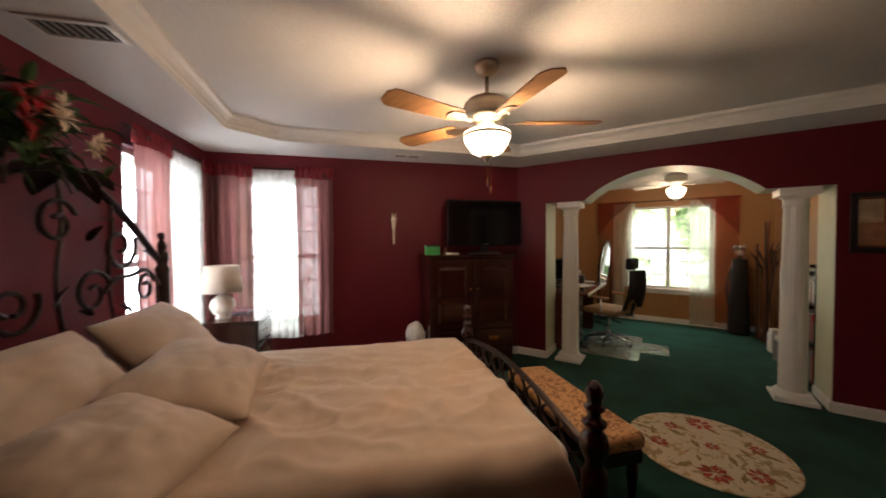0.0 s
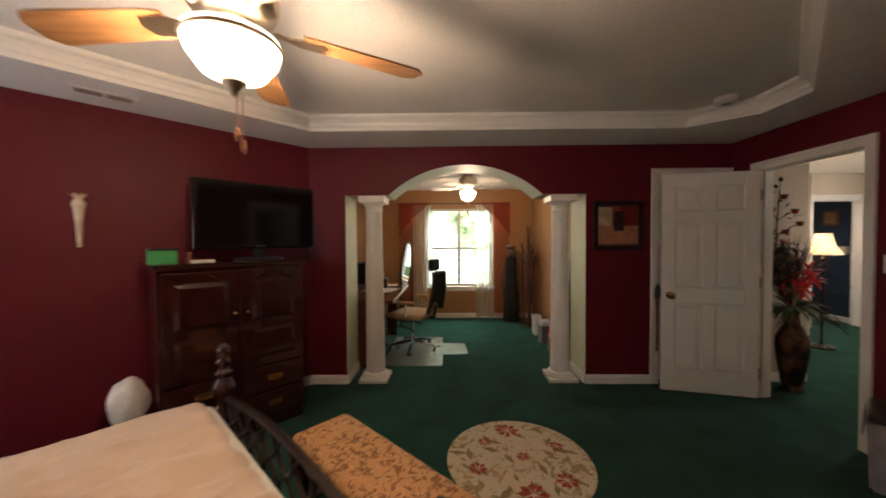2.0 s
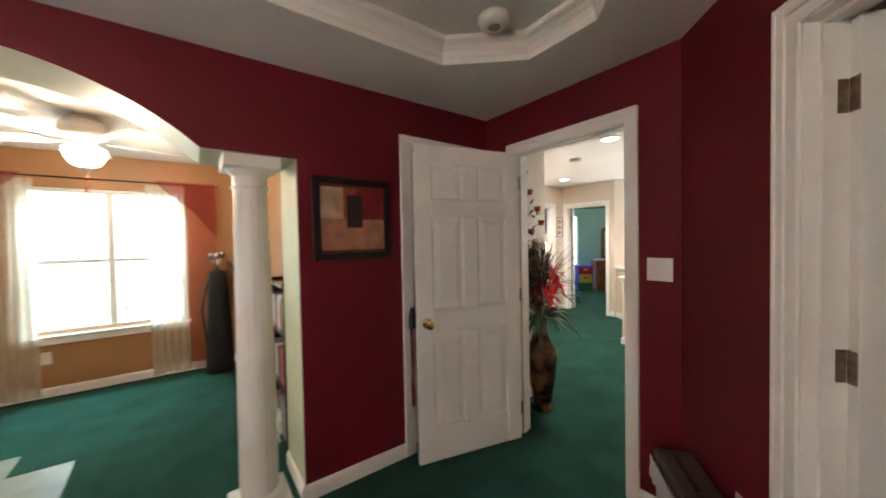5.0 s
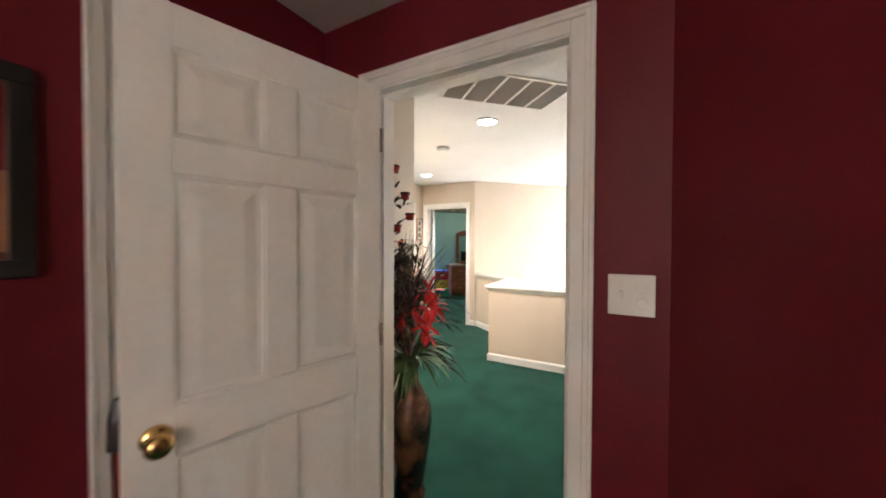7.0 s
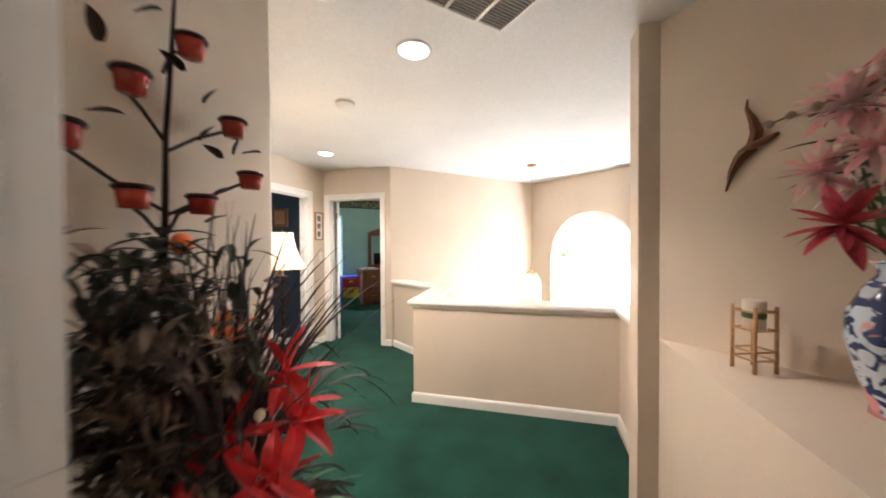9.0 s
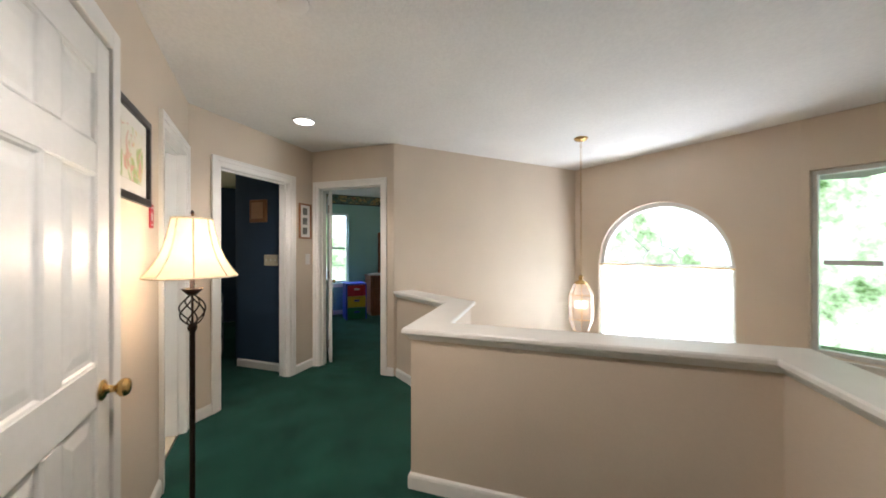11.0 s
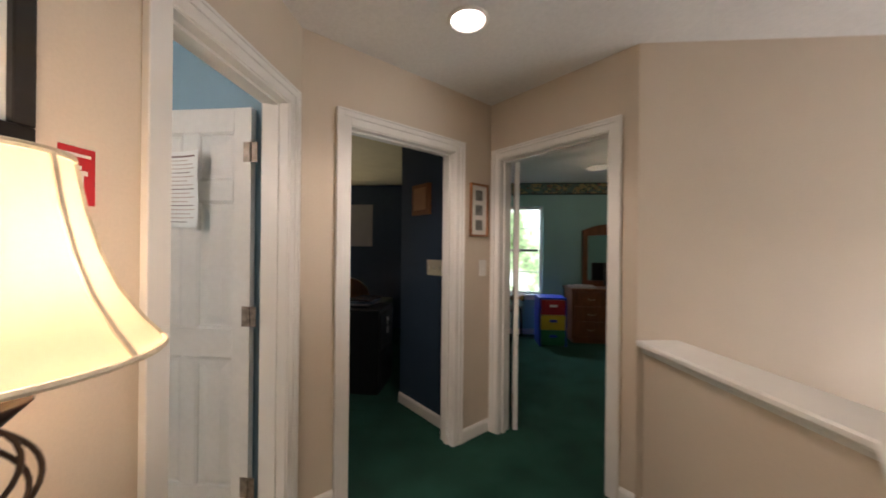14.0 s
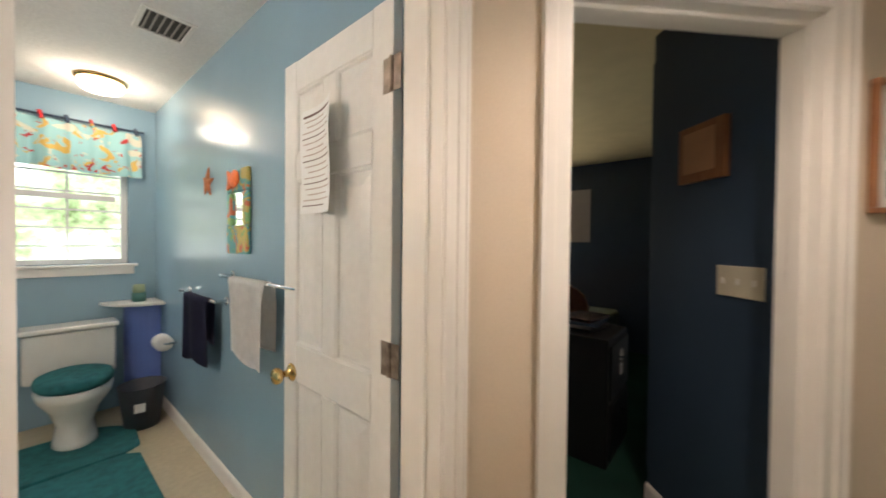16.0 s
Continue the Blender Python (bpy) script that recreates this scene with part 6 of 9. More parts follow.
for (p, q, w0, w1, sd) in ((oR - 1.53, oR - 1.24, oR - 1.26, oR - 0.92, 31), (oR + 0.20, oR + 0.46, oR - 0.14, oR + 0.22, 37)):
    bm = B()
    curtain(bm, p, q, 0.03, 2.09, 3, 0.02, 0.07, 0.05, 14, sd)
    part("red_panel", bm, M_VOILE, cu, "thin red voile side panel", True)
    bm = B()
    curtain(bm, w0, w1, 0.03, 2.06, 5, 0.014, 0.045, 0.05, 14, sd + 2)
    part("pale_sheer", bm, M_VOILEP, cu, "pale sheer panel", True)
    bm = B()
    if sd == 31:
        jabot(bm, p, oR - 1.00, 2.105, 0.62, 0.08, 0.10)
    else:
        jabot(bm, q, oR - 0.08, 2.105, 0.62, 0.08, 0.10)
    part("jabot", bm, M_SHEERO, cu, "slanting tail of red voile", True)
ceiling_fan(pose(0.71, 6.08, OZ), 18, "white five-blade ceiling fan with lit bowl in the office", 0.55, 0.16, M_DOOR, M_TRIM)
outlet(frame_on((oR, oY), (oL, oY), oR - 0.16, 0.37), "white wall outlet under the office window")

# desk along the left side
M_MAHOG = wood("mahogany_desk", (0.06, 0.012, 0.008), (0.16, 0.04, 0.022), 0.25, stretch=(1, 9, 1), coat=0.4)
dk = thing("desk", pose(0, 0, 0), "mahogany desk with a pale edge strip beside the column", "desk")
bm = B()
box(bm, -0.98, 4.98, 0.715, -0.20, 6.35, 0.75, 0.005)
part("desktop", bm, M_MAHOG, dk)
bm = B()
box(bm, -0.95, 5.0, 0.0, -0.33, 5.04, 0.7145, 0.003)
part("end_panel", bm, M_MAHOG, dk)
bm = B()
box(bm, -0.95, 5.0405, 0.02, -0.36, 5.46, 0.7145, 0.003)
ped = part("pedestal", bm, M_MAHOG, dk)
for i in range(3):
    bm = B()
    box(bm, -0.3595, 5.06, 0.06 + 0.22 * i, -0.345, 5.44, 0.26 + 0.22 * i, 0.004)
    dr = part("drawer", bm, M_MAHOG, ped)
bm = B()
box(bm, -0.95, 6.29, 0, -0.36, 6.33, 0.7145, 0.003)
part("end_panel", bm, M_MAHOG, dk)
bm = B()
box(bm, -0.1995, 5.0, 0.722, -0.182, 6.34, 0.757, 0.004)
part("edge_strip", bm, mat("pale_edge_strip", (0.62, 0.64, 0.60), 0.2, var=0.03), dk, "pale strip along the desk's edge")
root = thing("monitor", pose(-0.72, 5.62, 0.75, 0, 0, 70), "black computer monitor on the desk", "monitor")
bm = B()
box(bm, -0.24, -0.02, 0.09, 0.24, 0.02, 0.40, 0.01, 2)
part("case", bm, M_BLACK, root)
bm = B()
box(bm, -0.22, -0.0215, 0.11, 0.22, -0.0205, 0.38)
part("screen", bm, MATS["dark_screen"], root)
bm = B()
box(bm, -0.03, -0.01, 0.02, 0.03, 0.015, 0.10)
lathe(bm, [(0, 0), (0.11, 0), (0.11, 0.012), (0, 0.02)], 20)
part("foot", bm, M_BLACK, root)
root = thing("printer", pose(-0.62, 6.12, 0.7505, 0, 0, 6), "black desktop printer with paper in its tray", "printer")
bm = B()
box(bm, -0.16, -0.15, 0.0, 0.16, 0.15, 0.13, 0.02, 3)
part("body", bm, M_BLACK, root)
bm = B()
hexa(bm, [(-0.10, 0.10, 0.13), (0.10, 0.10, 0.13), (0.10, 0.112, 0.13), (-0.10, 0.112, 0.13), (-0.10, 0.13, 0.19), (0.10, 0.13, 0.19), (0.10, 0.136, 0.19), (-0.10, 0.136, 0.19)])
part("paper_stack", bm, M_PAPER, root)
bm = B()
box(bm, 0.1605, -0.09, 0.02, 0.30, 0.09, 0.028)
part("paper_tray", bm, M_PAPER, root)
rng = random.Random(3)
for i in range(2):
    root = thing("paper", pose(-0.40 + rng.uniform(-0.1, 0.12), 5.75 + 0.16 * i, 0.7505 + 0.0015 * i, 0, 0, rng.uniform(0, 90)), "loose sheet of white paper on the desk", "paper", "papers on the desk")
    bm = B()
    box(bm, -0.105, -0.14, 0.0, 0.105, 0.14, 0.0012)
    part("sheet", bm, M_PAPER, root)
root = thing("cup", pose(-0.36, 5.12, 0.75), "small yellow and red pencil cup on the desk", "cup")
bm = B()
lathe(bm, [(0, 0), (0.035, 0), (0.04, 0.09), (0.036, 0.09), (0.032, 0.006), (0, 0.006)], 18)
part("beaker", bm, mat("yellow_plastic", (0.60, 0.40, 0.05), 0.4), root, smooth=True)
bm = B()
for i in range(5):
    tube(bm, [(0.01 * math.cos(i), 0.01 * math.sin(i), 0.008), (0.03 * math.cos(i * 1.3), 0.03 * math.sin(i * 1.3), 0.17)], 0.004, 6)
part("pencils", bm, M_PRED, root)

# oval mirror standing behind the desk, and the chair
mr_ = thing("cheval_mirror", pose(-0.27, 6.80, 0, 0, 0, -111), "tall oval mirror on a stand beside the office window", "mirror")
MT = pose(0, 0, 1.0, -6, 0, 0)
bm = B()
n = 40
for (ra, rb, y0_, y1_) in ((0.17, 0.42, -0.012, 0.012),):
    inn = [Vector((0.155 * math.sin(2 * math.pi * i / n), 0, 0.405 * math.cos(2 * math.pi * i / n))) for i in range(n + 1)]
    tube(bm, [MT @ p for p in inn], 0.014, 8)
part("frame", bm, M_IRON, mr_, "thin dark oval frame")
bm = B()
vs = [bm.verts.new(MT @ Vector((0.15 * math.sin(2 * math.pi * i / n), 0.004, 0.40 * math.cos(2 * math.pi * i / n)))) for i in range(n)]
vb = [bm.verts.new(MT @ Vector((0.15 * math.sin(2 * math.pi * i / n), -0.004, 0.40 * math.cos(2 * math.pi * i / n)))) for i in range(n)]
bm.faces.new(vs), bm.faces.new(vb[::-1])
for i in range(n):
    bm.faces.new((vs[i], vb[i], vb[(i + 1) % n], vs[(i + 1) % n]))
part("glass", bm, M_MIRROR, mr_, "silvered glass")
for sx in (-1, 1):
    bm = B()
    tube(bm, [(sx * 0.19, 0, 0.02), (sx * 0.19, 0, 1.02)], 0.012, 8)
    tube(bm, [(sx * 0.19, -0.18, 0.012), (sx * 0.19, 0, 0.06), (sx * 0.19, 0.18, 0.012)], 0.011, 8)
    part("upright", bm, M_IRON, mr_)
bm = B()
tube(bm, [(-0.19, 0, 0.30), (0.19, 0, 0.30)], 0.010, 8)
part("stretcher", bm, M_IRON, mr_)

M_MESHB = mat("black_upholstery", (0.010, 0.010, 0.011), 0.85, var=0.2, scale=20, bump=0.5, bump_scale=260)
M_ARMT = mat("tan_armrest", (0.42, 0.26, 0.13), 0.5, var=0.1)
oc = thing("office_chair", pose(-0.04, 5.62, 0.006, 0, 0, -112), "black high-back office chair with headrest, tan seat and arms", "chair")
bm = B()
lathe(bm, [(0, 0.07), (0.035, 0.07), (0.03, 0.12), (0.025, 0.13), (0.025, 0.40), (0.05, 0.42), (0, 0.42)], 16)
part("gas_lift", bm, M_CHROME, oc, smooth=True)
for i in range(5):
    a = 2 * math.pi * i / 5 + 0.3
    bm = B()
    tube(bm, [(0.02 * math.cos(a), 0.02 * math.sin(a), 0.115), (0.16 * math.cos(a), 0.16 * math.sin(a), 0.10), (0.30 * math.cos(a), 0.30 * math.sin(a), 0.068)], [0.024, 0.020, 0.014], 8)
    lg = part("base_leg", bm, M_CHROME if i % 2 else M_BLACK, oc, smooth=True)
    bm = B()
    for d in (-0.014, 0.014):
        ball(bm, (0.30 * math.cos(a) - d * math.sin(a), 0.30 * math.sin(a) + d * math.cos(a), 0.0285), 0.012 + 0.0, 0.012, 0.0285)
    part("caster", bm, M_BLACK, lg, smooth=True)
bm = B()
box(bm, -0.25, -0.25, 0.42, 0.25, 0.24, 0.50, 0.035, 4)
part("seat", bm, M_ARMT, oc, "tan padded seat", True)
bm = B()
box(bm, -0.17, 0.205, 0.53, 0.17, 0.245, 0.86, 0.018, 3)
moved(bm, pose(0, 0, 0, -6, 0, 0))
part("back_cushion", bm, M_ARMT, oc, "tan back cushion", True)
bm = B()
g = []
for j in range(13):
    v = j / 12
    z = 0.52 + 0.50 * v
    hw_ = 0.22 - 0.05 * v
    row = []
    for i in range(9):
        u = 2 * i / 8 - 1
        row.append((u * hw_, 0.24 + 0.06 * v - 0.05 * u * u * -1 + 0.03 * math.sin(3 * v), z))
    g.append(row)
fr_ = [[bm.verts.new(p) for p in r] for r in g]
bk_ = [[bm.verts.new((p[0], p[1] + 0.04, p[2])) for p in r] for r in g]
for L_ in (fr_, bk_):
    for a, b in zip(L_, L_[1:]):
        for i in range(8):
            bm.faces.new((a[i], a[i + 1], b[i + 1], b[i]))
for k in range(12):
    for i in (0, 8):
        bm.faces.new((fr_[k][i], fr_[k + 1][i], bk_[k + 1][i], bk_[k][i]))
for i in range(8):
    for k in (0, 12):
        bm.faces.new((fr_[k][i], fr_[k][i + 1], bk_[k][i + 1], bk_[k][i]))
part("backrest", bm, M_MESHB, oc, smooth=True)
bm = B()
box(bm, -0.12, 0.27, 1.03, 0.12, 0.34, 1.18, 0.03, 4)
part("headrest", bm, M_MESHB, oc, "padded headrest", True)
bm = B()
tube(bm, [(0, 0.32, 0.98), (0, 0.34, 1.10)], 0.014, 8)
part("headrest_post", bm, M_BLACK, oc)
bm = B()
tube(bm, [(0, 0.12, 0.42), (0, 0.30, 0.44), (0, 0.33, 0.60)], 0.02, 8)
part("spine", bm, M_BLACK, oc)
for sx in (-1, 1):
    bm = B()
    tube(bm, [(sx * 0.24, 0.05, 0.45), (sx * 0.29, 0.05, 0.48), (sx * 0.29, 0.05, 0.64)], 0.014, 8)
    ar_ = part("arm_post", bm, M_CHROME, oc)
    bm = B()
    box(bm, sx * 0.29 - 0.035, -0.12, 0.64, sx * 0.29 + 0.035, 0.15, 0.67, 0.012, 3)
    part("arm_pad", bm, M_ARMT, ar_, "tan arm pad")
mt_ = thing("chair_mat", pose(0, 0, 0), "clear vinyl chair mat with a lip on the green carpet", "chair mat")
bm = B()
plate(bm, [(-0.34, 5.02), (0.33, 5.02), (0.35, 5.06), (0.35, 5.40), (0.64, 5.42), (0.66, 5.45), (0.64, 5.86), (0.34, 5.87), (0.33, 6.16), (-0.34, 6.18)], 0.001, 0.005)
part("sheet", bm, mat("vinyl_mat", (0.36, 0.42, 0.38), 0.18, var=0.10, spec=0.7, alpha=0.62), mt_)

# tall clutter in the far right corner
gb = thing("golf_bag", pose(1.52, 7.18, 0), "tall black bag with a silver clip, standing in the corner", "bag")
bm = B()
lathe(bm, [(0, 0), (0.13, 0), (0.135, 0.05), (0.12, 0.5), (0.10, 0.9), (0.085, 1.12), (0.0, 1.14)], 20)
part("body", bm, M_MESHB, gb, smooth=True)
bm = B()
for i in range(4):
    tube(bm, [(0.03 * math.cos(i * 1.6), 0.03 * math.sin(i * 1.6), 1.13), (0.05 * math.cos(i * 1.6), 0.05 * math.sin(i * 1.6), 1.27)], 0.008, 6)
    ball(bm, (0.05 * math.cos(i * 1.6), 0.05 * math.sin(i * 1.6), 1.30), 0.035, 0.03, 0.04, 10, 8)
part("club_heads", bm, M_CHROME, gb, "silver heads", True)
bm = B()
tube(bm, [(-0.12, -0.05, 0.35), (-0.16, -0.06, 0.7), (-0.10, -0.04, 1.0)], 0.012, 6)
part("strap", bm, M_BLACK, gb)
bs = thing("bamboo_poles", pose(1.76, 6.86, 0), "bundle of brown bamboo and fishing poles leaning in the corner", "poles")
rng = random.Random(8)
for i in range(11):
    x, y = rng.uniform(-0.08, 0.08), rng.uniform(-0.12, 0.12)
    h_ = rng.uniform(1.0, 1.75)
    bm = B()
    tube(bm, [(x, y, 0.01), (x * 0.6 + rng.uniform(-0.05, 0.08), y + rng.uniform(-0.05, 0.08), h_)], [0.016, 0.011], 7)
    part("pole", bm, M_TWIG if i % 3 else M_PINE, bs)
bm = B()
for i in range(26):
    a = rng.uniform(0, 6.28)
    petal(bm, (0.03 * math.cos(a), 0.03 * math.sin(a), 0.85 + rng.uniform(0, 0.3)), (math.cos(a) * 0.5, math.sin(a) * 0.5, 1.3), rng.uniform(0.2, 0.4), 0.03, 0.5)
part("dried_leaves", bm, M_GRASSY, bs)
rng = random.Random(18)
for i in range(7):
    w_, d_, h_ = rng.uniform(0.10, 0.18), rng.uniform(0.10, 0.16), rng.uniform(0.10, 0.26)
    root = thing("cardboard_box", pose(1.82 - 0.06 * (i % 2), 5.30 + 0.205 * i, 0, 0, 0, rng.uniform(-8, 8)), "open carton with papers on the floor by the office wall", "box", "cartons along the office wall")
    bm = B()
    box(bm, -w_ / 2, -d_ / 2, 0, w_ / 2, d_ / 2, h_, 0.003)
    part("carton", bm, (M_PAPER, M_PINE, M_PRED, M_GREYP, M_WHITEP)[i % 5], root)
    bm = B()
    box(bm, -w_ / 2 + 0.012, -d_ / 2 + 0.012, h_ + 0.0005, w_ / 2 - 0.012, d_ / 2 - 0.012, h_ + 0.05, 0.002)
    part("papers", bm, M_PAPER, root)
sh_ = thing("shelf_unit", pose(1.86, 5.10, 0), "narrow dark shelf with books and boxes behind the column", "shelf")
for z in (0.04, 0.42, 0.80, 1.12):
    bm = B()
    box(bm, -0.10, -0.11, z, 0.085, 0.40, z + 0.02, 0.002)
    part("shelf_board", bm, M_CHERRY, sh_)
for y in (-0.13, 0.40):
    bm = B()
    box(bm, -0.10, y, 0, 0.085, y + 0.02, 1.16, 0.002)
    part("side_panel", bm, M_CHERRY, sh_)
rng = random.Random(4)
for z in (0.06, 0.44, 0.82):
    y = -0.10
    while y < 0.32:
        t_ = rng.uniform(0.02, 0.05)
        root = thing("book", pose(1.86, 5.10 + y + t_ / 2, z), "upright book on the narrow shelf", "book", "books on the office shelf")
        bm = B()
        box(bm, -0.08, -t_ / 2 + 0.001, 0, 0.05, t_ / 2 - 0.001, rng.uniform(0.18, 0.27), 0.002, 1)
        part("cover", bm, (M_PRED, M_PAPER, M_GREYP, M_NAVY, M_PINE)[rng.randrange(5)], root)
        y += t_ + 0.004

# ---- hall ----
grille("ceiling_vent", Matrix.Translation((4.34, 4.10, HZ)) @ Matrix.Rotation(radians(-44.5), 4, 'Z'), 0.84, 0.44, 22, "large white return-air grille in the hall ceiling", 5)
for x, y in ((4.82, 4.43), (6.53, 6.115)):
    root = thing("recessed_light", pose(x, y, HZ), "lit round recessed ceiling light", "ceiling light", "recessed hall lights")
    bm = B()
    lathe(bm, [(0.098, -0.001), (0.098, -0.008), (0.084, -0.012), (0.078, -0.004), (0.078, -0.001)], 32)
    part("trim_ring", bm, M_WHITEP, root, smooth=True)
    bm = B()
    lathe(bm, [(0, -0.002), (0.077, -0.002), (0.06, -0.012), (0.0, -0.016)], 28)
    ln_ = part("lens", bm, M_LEDW, root, "glowing lens", True)
    ln_.visible_shadow = False
root = thing("smoke_detector", pose(5.33, 5.15, HZ), "round white smoke detector on the hall ceiling", "smoke detector")
bm = B()
lathe(bm, [(0.0, 0), (0.07, 0), (0.07, -0.022), (0.06, -0.04), (0.03, -0.045), (0.0, -0.046)], 24)
part("cover", bm, M_WHITEP, root, smooth=True)
bm = B()
lathe(bm, [(0.0705, -0.012), (0.0715, -0.015), (0.0705, -0.018)], 24)
part("vent_ring", bm, M_SLAT, root)

# floor vase with flowers
VX, VY = 3.62, 4.40
fv = thing("floor_vase", pose(VX, VY, 0), "tall dark bronze floor vase filled with red lilies and dry grasses", "vase")
M_VASE = mat("mottled_bronze_glaze", (0.028, 0.014, 0.011), 0.22, var=0.4, scale=7, second=(0.11, 0.05, 0.025), metal=0.3, bump=0.1, bump_scale=20)
bm = B()
lathe(bm, [(0, 0), (0.085, 0), (0.09, 0.015), (0.075, 0.04), (0.085, 0.12), (0.11, 0.28), (0.125, 0.42), (0.118, 0.50), (0.085, 0.57), (0.055, 0.63), (0.046, 0.69), (0.050, 0.74), (0.068, 0.775), (0.062, 0.775), (0.040, 0.74), (0, 0.72)], 36)
part("pot", bm, M_VASE, fv, smooth=True)
rng = random.Random(33)
bm = B()
for i in range(70):
    a = rng.uniform(0, 6.28)
    l = rng.uniform(0.16, 0.30)
    petal(bm, (0.03 * math.cos(a), 0.03 * math.sin(a), 0.76), (math.cos(a), math.sin(a) * 0.7, rng.uniform(0.1, 1.3)), l, rng.uniform(0.012, 0.03), rng.uniform(0.9, 2.2), 7)
tagged(part("grass_leaves", bm, M_PLEAF, fv), "arching green blades", kind="stuff")
bm = B()
for i in range(210):
    a = rng.uniform(2.0, 4.9)
    x, y = math.cos(a), math.sin(a) * 0.25 + 0.05
    top = rng.uniform(0.35, 0.72)
    petal(bm, (rng.uniform(-0.03, 0.03), 0, 0.76), (x * rng.uniform(0.05, 0.55), y * 0.35, 1.0), top, rng.uniform(0.004, 0.011), rng.uniform(0.5, 1.7), 10, 0, (rng.uniform(-1, 1), rng.uniform(-0.5, 0.2), -0.35))
tagged(part("dark_grass", bm, M_GRASSY, fv), "dark purple-brown dried grass", kind="stuff")
M_DRYLEAF = mat("dry_brown_foliage", (0.052, 0.037, 0.026), 0.8, var=0.5, scale=14, second=(0.22, 0.16, 0.11))
M_OLIVE = mat("dark_olive_foliage", (0.040, 0.046, 0.026), 0.75, var=0.5, scale=16)
for mtl, seed, lbl in ((M_DRYLEAF, 61, "feathery dry brown foliage"), (M_OLIVE, 67, "dark olive silk foliage")):
    r5 = random.Random(seed)
    bm = B()
    for i in range(11):
        p = Vector((r5.uniform(-0.03, 0.02), r5.uniform(-0.02, 0.03), 0.77))
        d = Vector((r5.uniform(-0.75, -0.10), r5.uniform(-0.22, 0.14), 1.0)).normalized()
        pts = [p.copy()]
        for k in range(9):
            d = (d + Vector((r5.uniform(-0.10, 0.06), r5.uniform(-0.06, 0.06), -0.02 * k))).normalized()
            q = pts[-1] + d * r5.uniform(0.055, 0.09)
            pts.append(Vector((max(q.x, -0.235 + 0.01 * (k % 3)), min(max(q.y, -0.10), 0.13), min(q.z, 1.62))))
        tube(bm, pts, 0.0025, 5)
        for k in range(2, 10):
            for m_ in range(6):
                way = (r5.uniform(-0.6, 1), r5.uniform(-0.8, 0.5), r5.uniform(-0.5, 1))
                petal(bm, pts[k] + Vector([r5.uniform(-0.02, 0.02) for _ in range(3)]), way, r5.uniform(0.03, 0.075), r5.uniform(0.008, 0.022), 0.8, 4)
    tagged(part("dry_foliage", bm, mtl, fv), lbl, kind="stuff")


def open_petals(owner, c, way, size, count, material, curl):
    way = Vector(way).normalized()
    a = way.orthogonal().normalized()
    b = way.cross(a)
    for i in range(count):
        t = 2 * math.pi * i / count + rng.uniform(-0.15, 0.15)
        rad = a * math.cos(t) + b * math.sin(t)
        pb = B()
        petal(pb, c, rad + way * rng.uniform(0.7, 1.1), size * rng.uniform(0.85, 1.1), size * 0.36, curl, 6, 0, -way * 0.9 + rad * 0.4)
        part("petal", pb, material, owner)


for (dx, dy, dz, sx_) in ((-0.07, -0.06, 1.05, 0.125), (0.01, -0.14, 1.04, 0.105), (-0.045, -0.13, 0.965, 0.105), (0.015, -0.115, 1.135, 0.095), (-0.06, -0.15, 0.915, 0.08), (0.05, -0.13, 1.06, 0.08)):
    bm = B()
    ball(bm, (dx, dy, dz), 0.010, 0.010, 0.012, 8, 6)
    fl = part("lily", bm, M_PRED, fv, "open red lily")
    open_petals(fl, (dx, dy, dz), (-0.6 + rng.uniform(-0.4, 0.5), -0.8, rng.uniform(0.0, 0.7)), sx_, 6, M_PRED, 1.2)
    bm = B()
    tube(bm, [(0, 0, 0.74), (dx * 0.6, dy * 0.5, dz - 0.15), (dx, dy, dz)], 0.004, 5)
    part("stem", bm, M_PLEAF, fl)
bm = B()
ball(bm, (-0.13, -0.04, 0.975), 0.022, 0.022, 0.03, 10, 8)
tube(bm, [(-0.02, 0, 0.76), (-0.09, -0.03, 0.88), (-0.13, -0.04, 0.955)], 0.003, 5)
part("bud", bm, M_PRED, fv, "closed red bud", True)
for k in range(5):
    bm = B()
    c = (rng.uniform(-0.08, 0.02), rng.uniform(-0.12, -0.05), rng.uniform(1.06, 1.15))
    ball(bm, c, 0.010, 0.010, 0.012, 8, 6)
    tube(bm, [(0, 0, 0.76), (c[0] * 0.6, c[1] * 0.6, 0.95), c], 0.0018, 5)
    part("bud", bm, M_PCREAM, fv, "small cream bud", True)
bm = B()
ball(bm, (-0.05, -0.03, 1.20), 0.012, 0.012, 0.016, 8, 6)
ol = part("lily", bm, M_PORANGE, fv, "orange lily")
open_petals(ol, (-0.05, -0.03, 1.20), (-0.2, -0.3, 1), 0.085, 6, M_PORANGE, 0.3)
bm = B()
tube(bm, [(0, 0, 0.76), (-0.03, -0.02, 1.0), (-0.05, -0.03, 1.195)], 0.0025, 5)
part("stem", bm, M_PLEAF, ol)
bm = B()
ball(bm, (-0.118, -0.025, 1.39), 0.017, 0.017, 0.019, 12, 10)
ob_ = part("berry", bm, M_PORANGE, fv, "orange round bud", True)
bm = B()
tube(bm, [(0, 0, 0.75), (-0.08, -0.02, 1.1), (-0.118, -0.025, 1.375)], 0.002, 5)
part("stem", bm, M_TWIG, ob_)
bm = B()
tube(bm, [(-0.02, -0.02, 0.78), (-0.05, -0.07, 0.95), (-0.10, -0.07, 1.08), (-0.16, -0.05, 1.22), (-0.15, -0.04, 1.36)], [0.007, 0.007, 0.0065, 0.006, 0.005], 8)
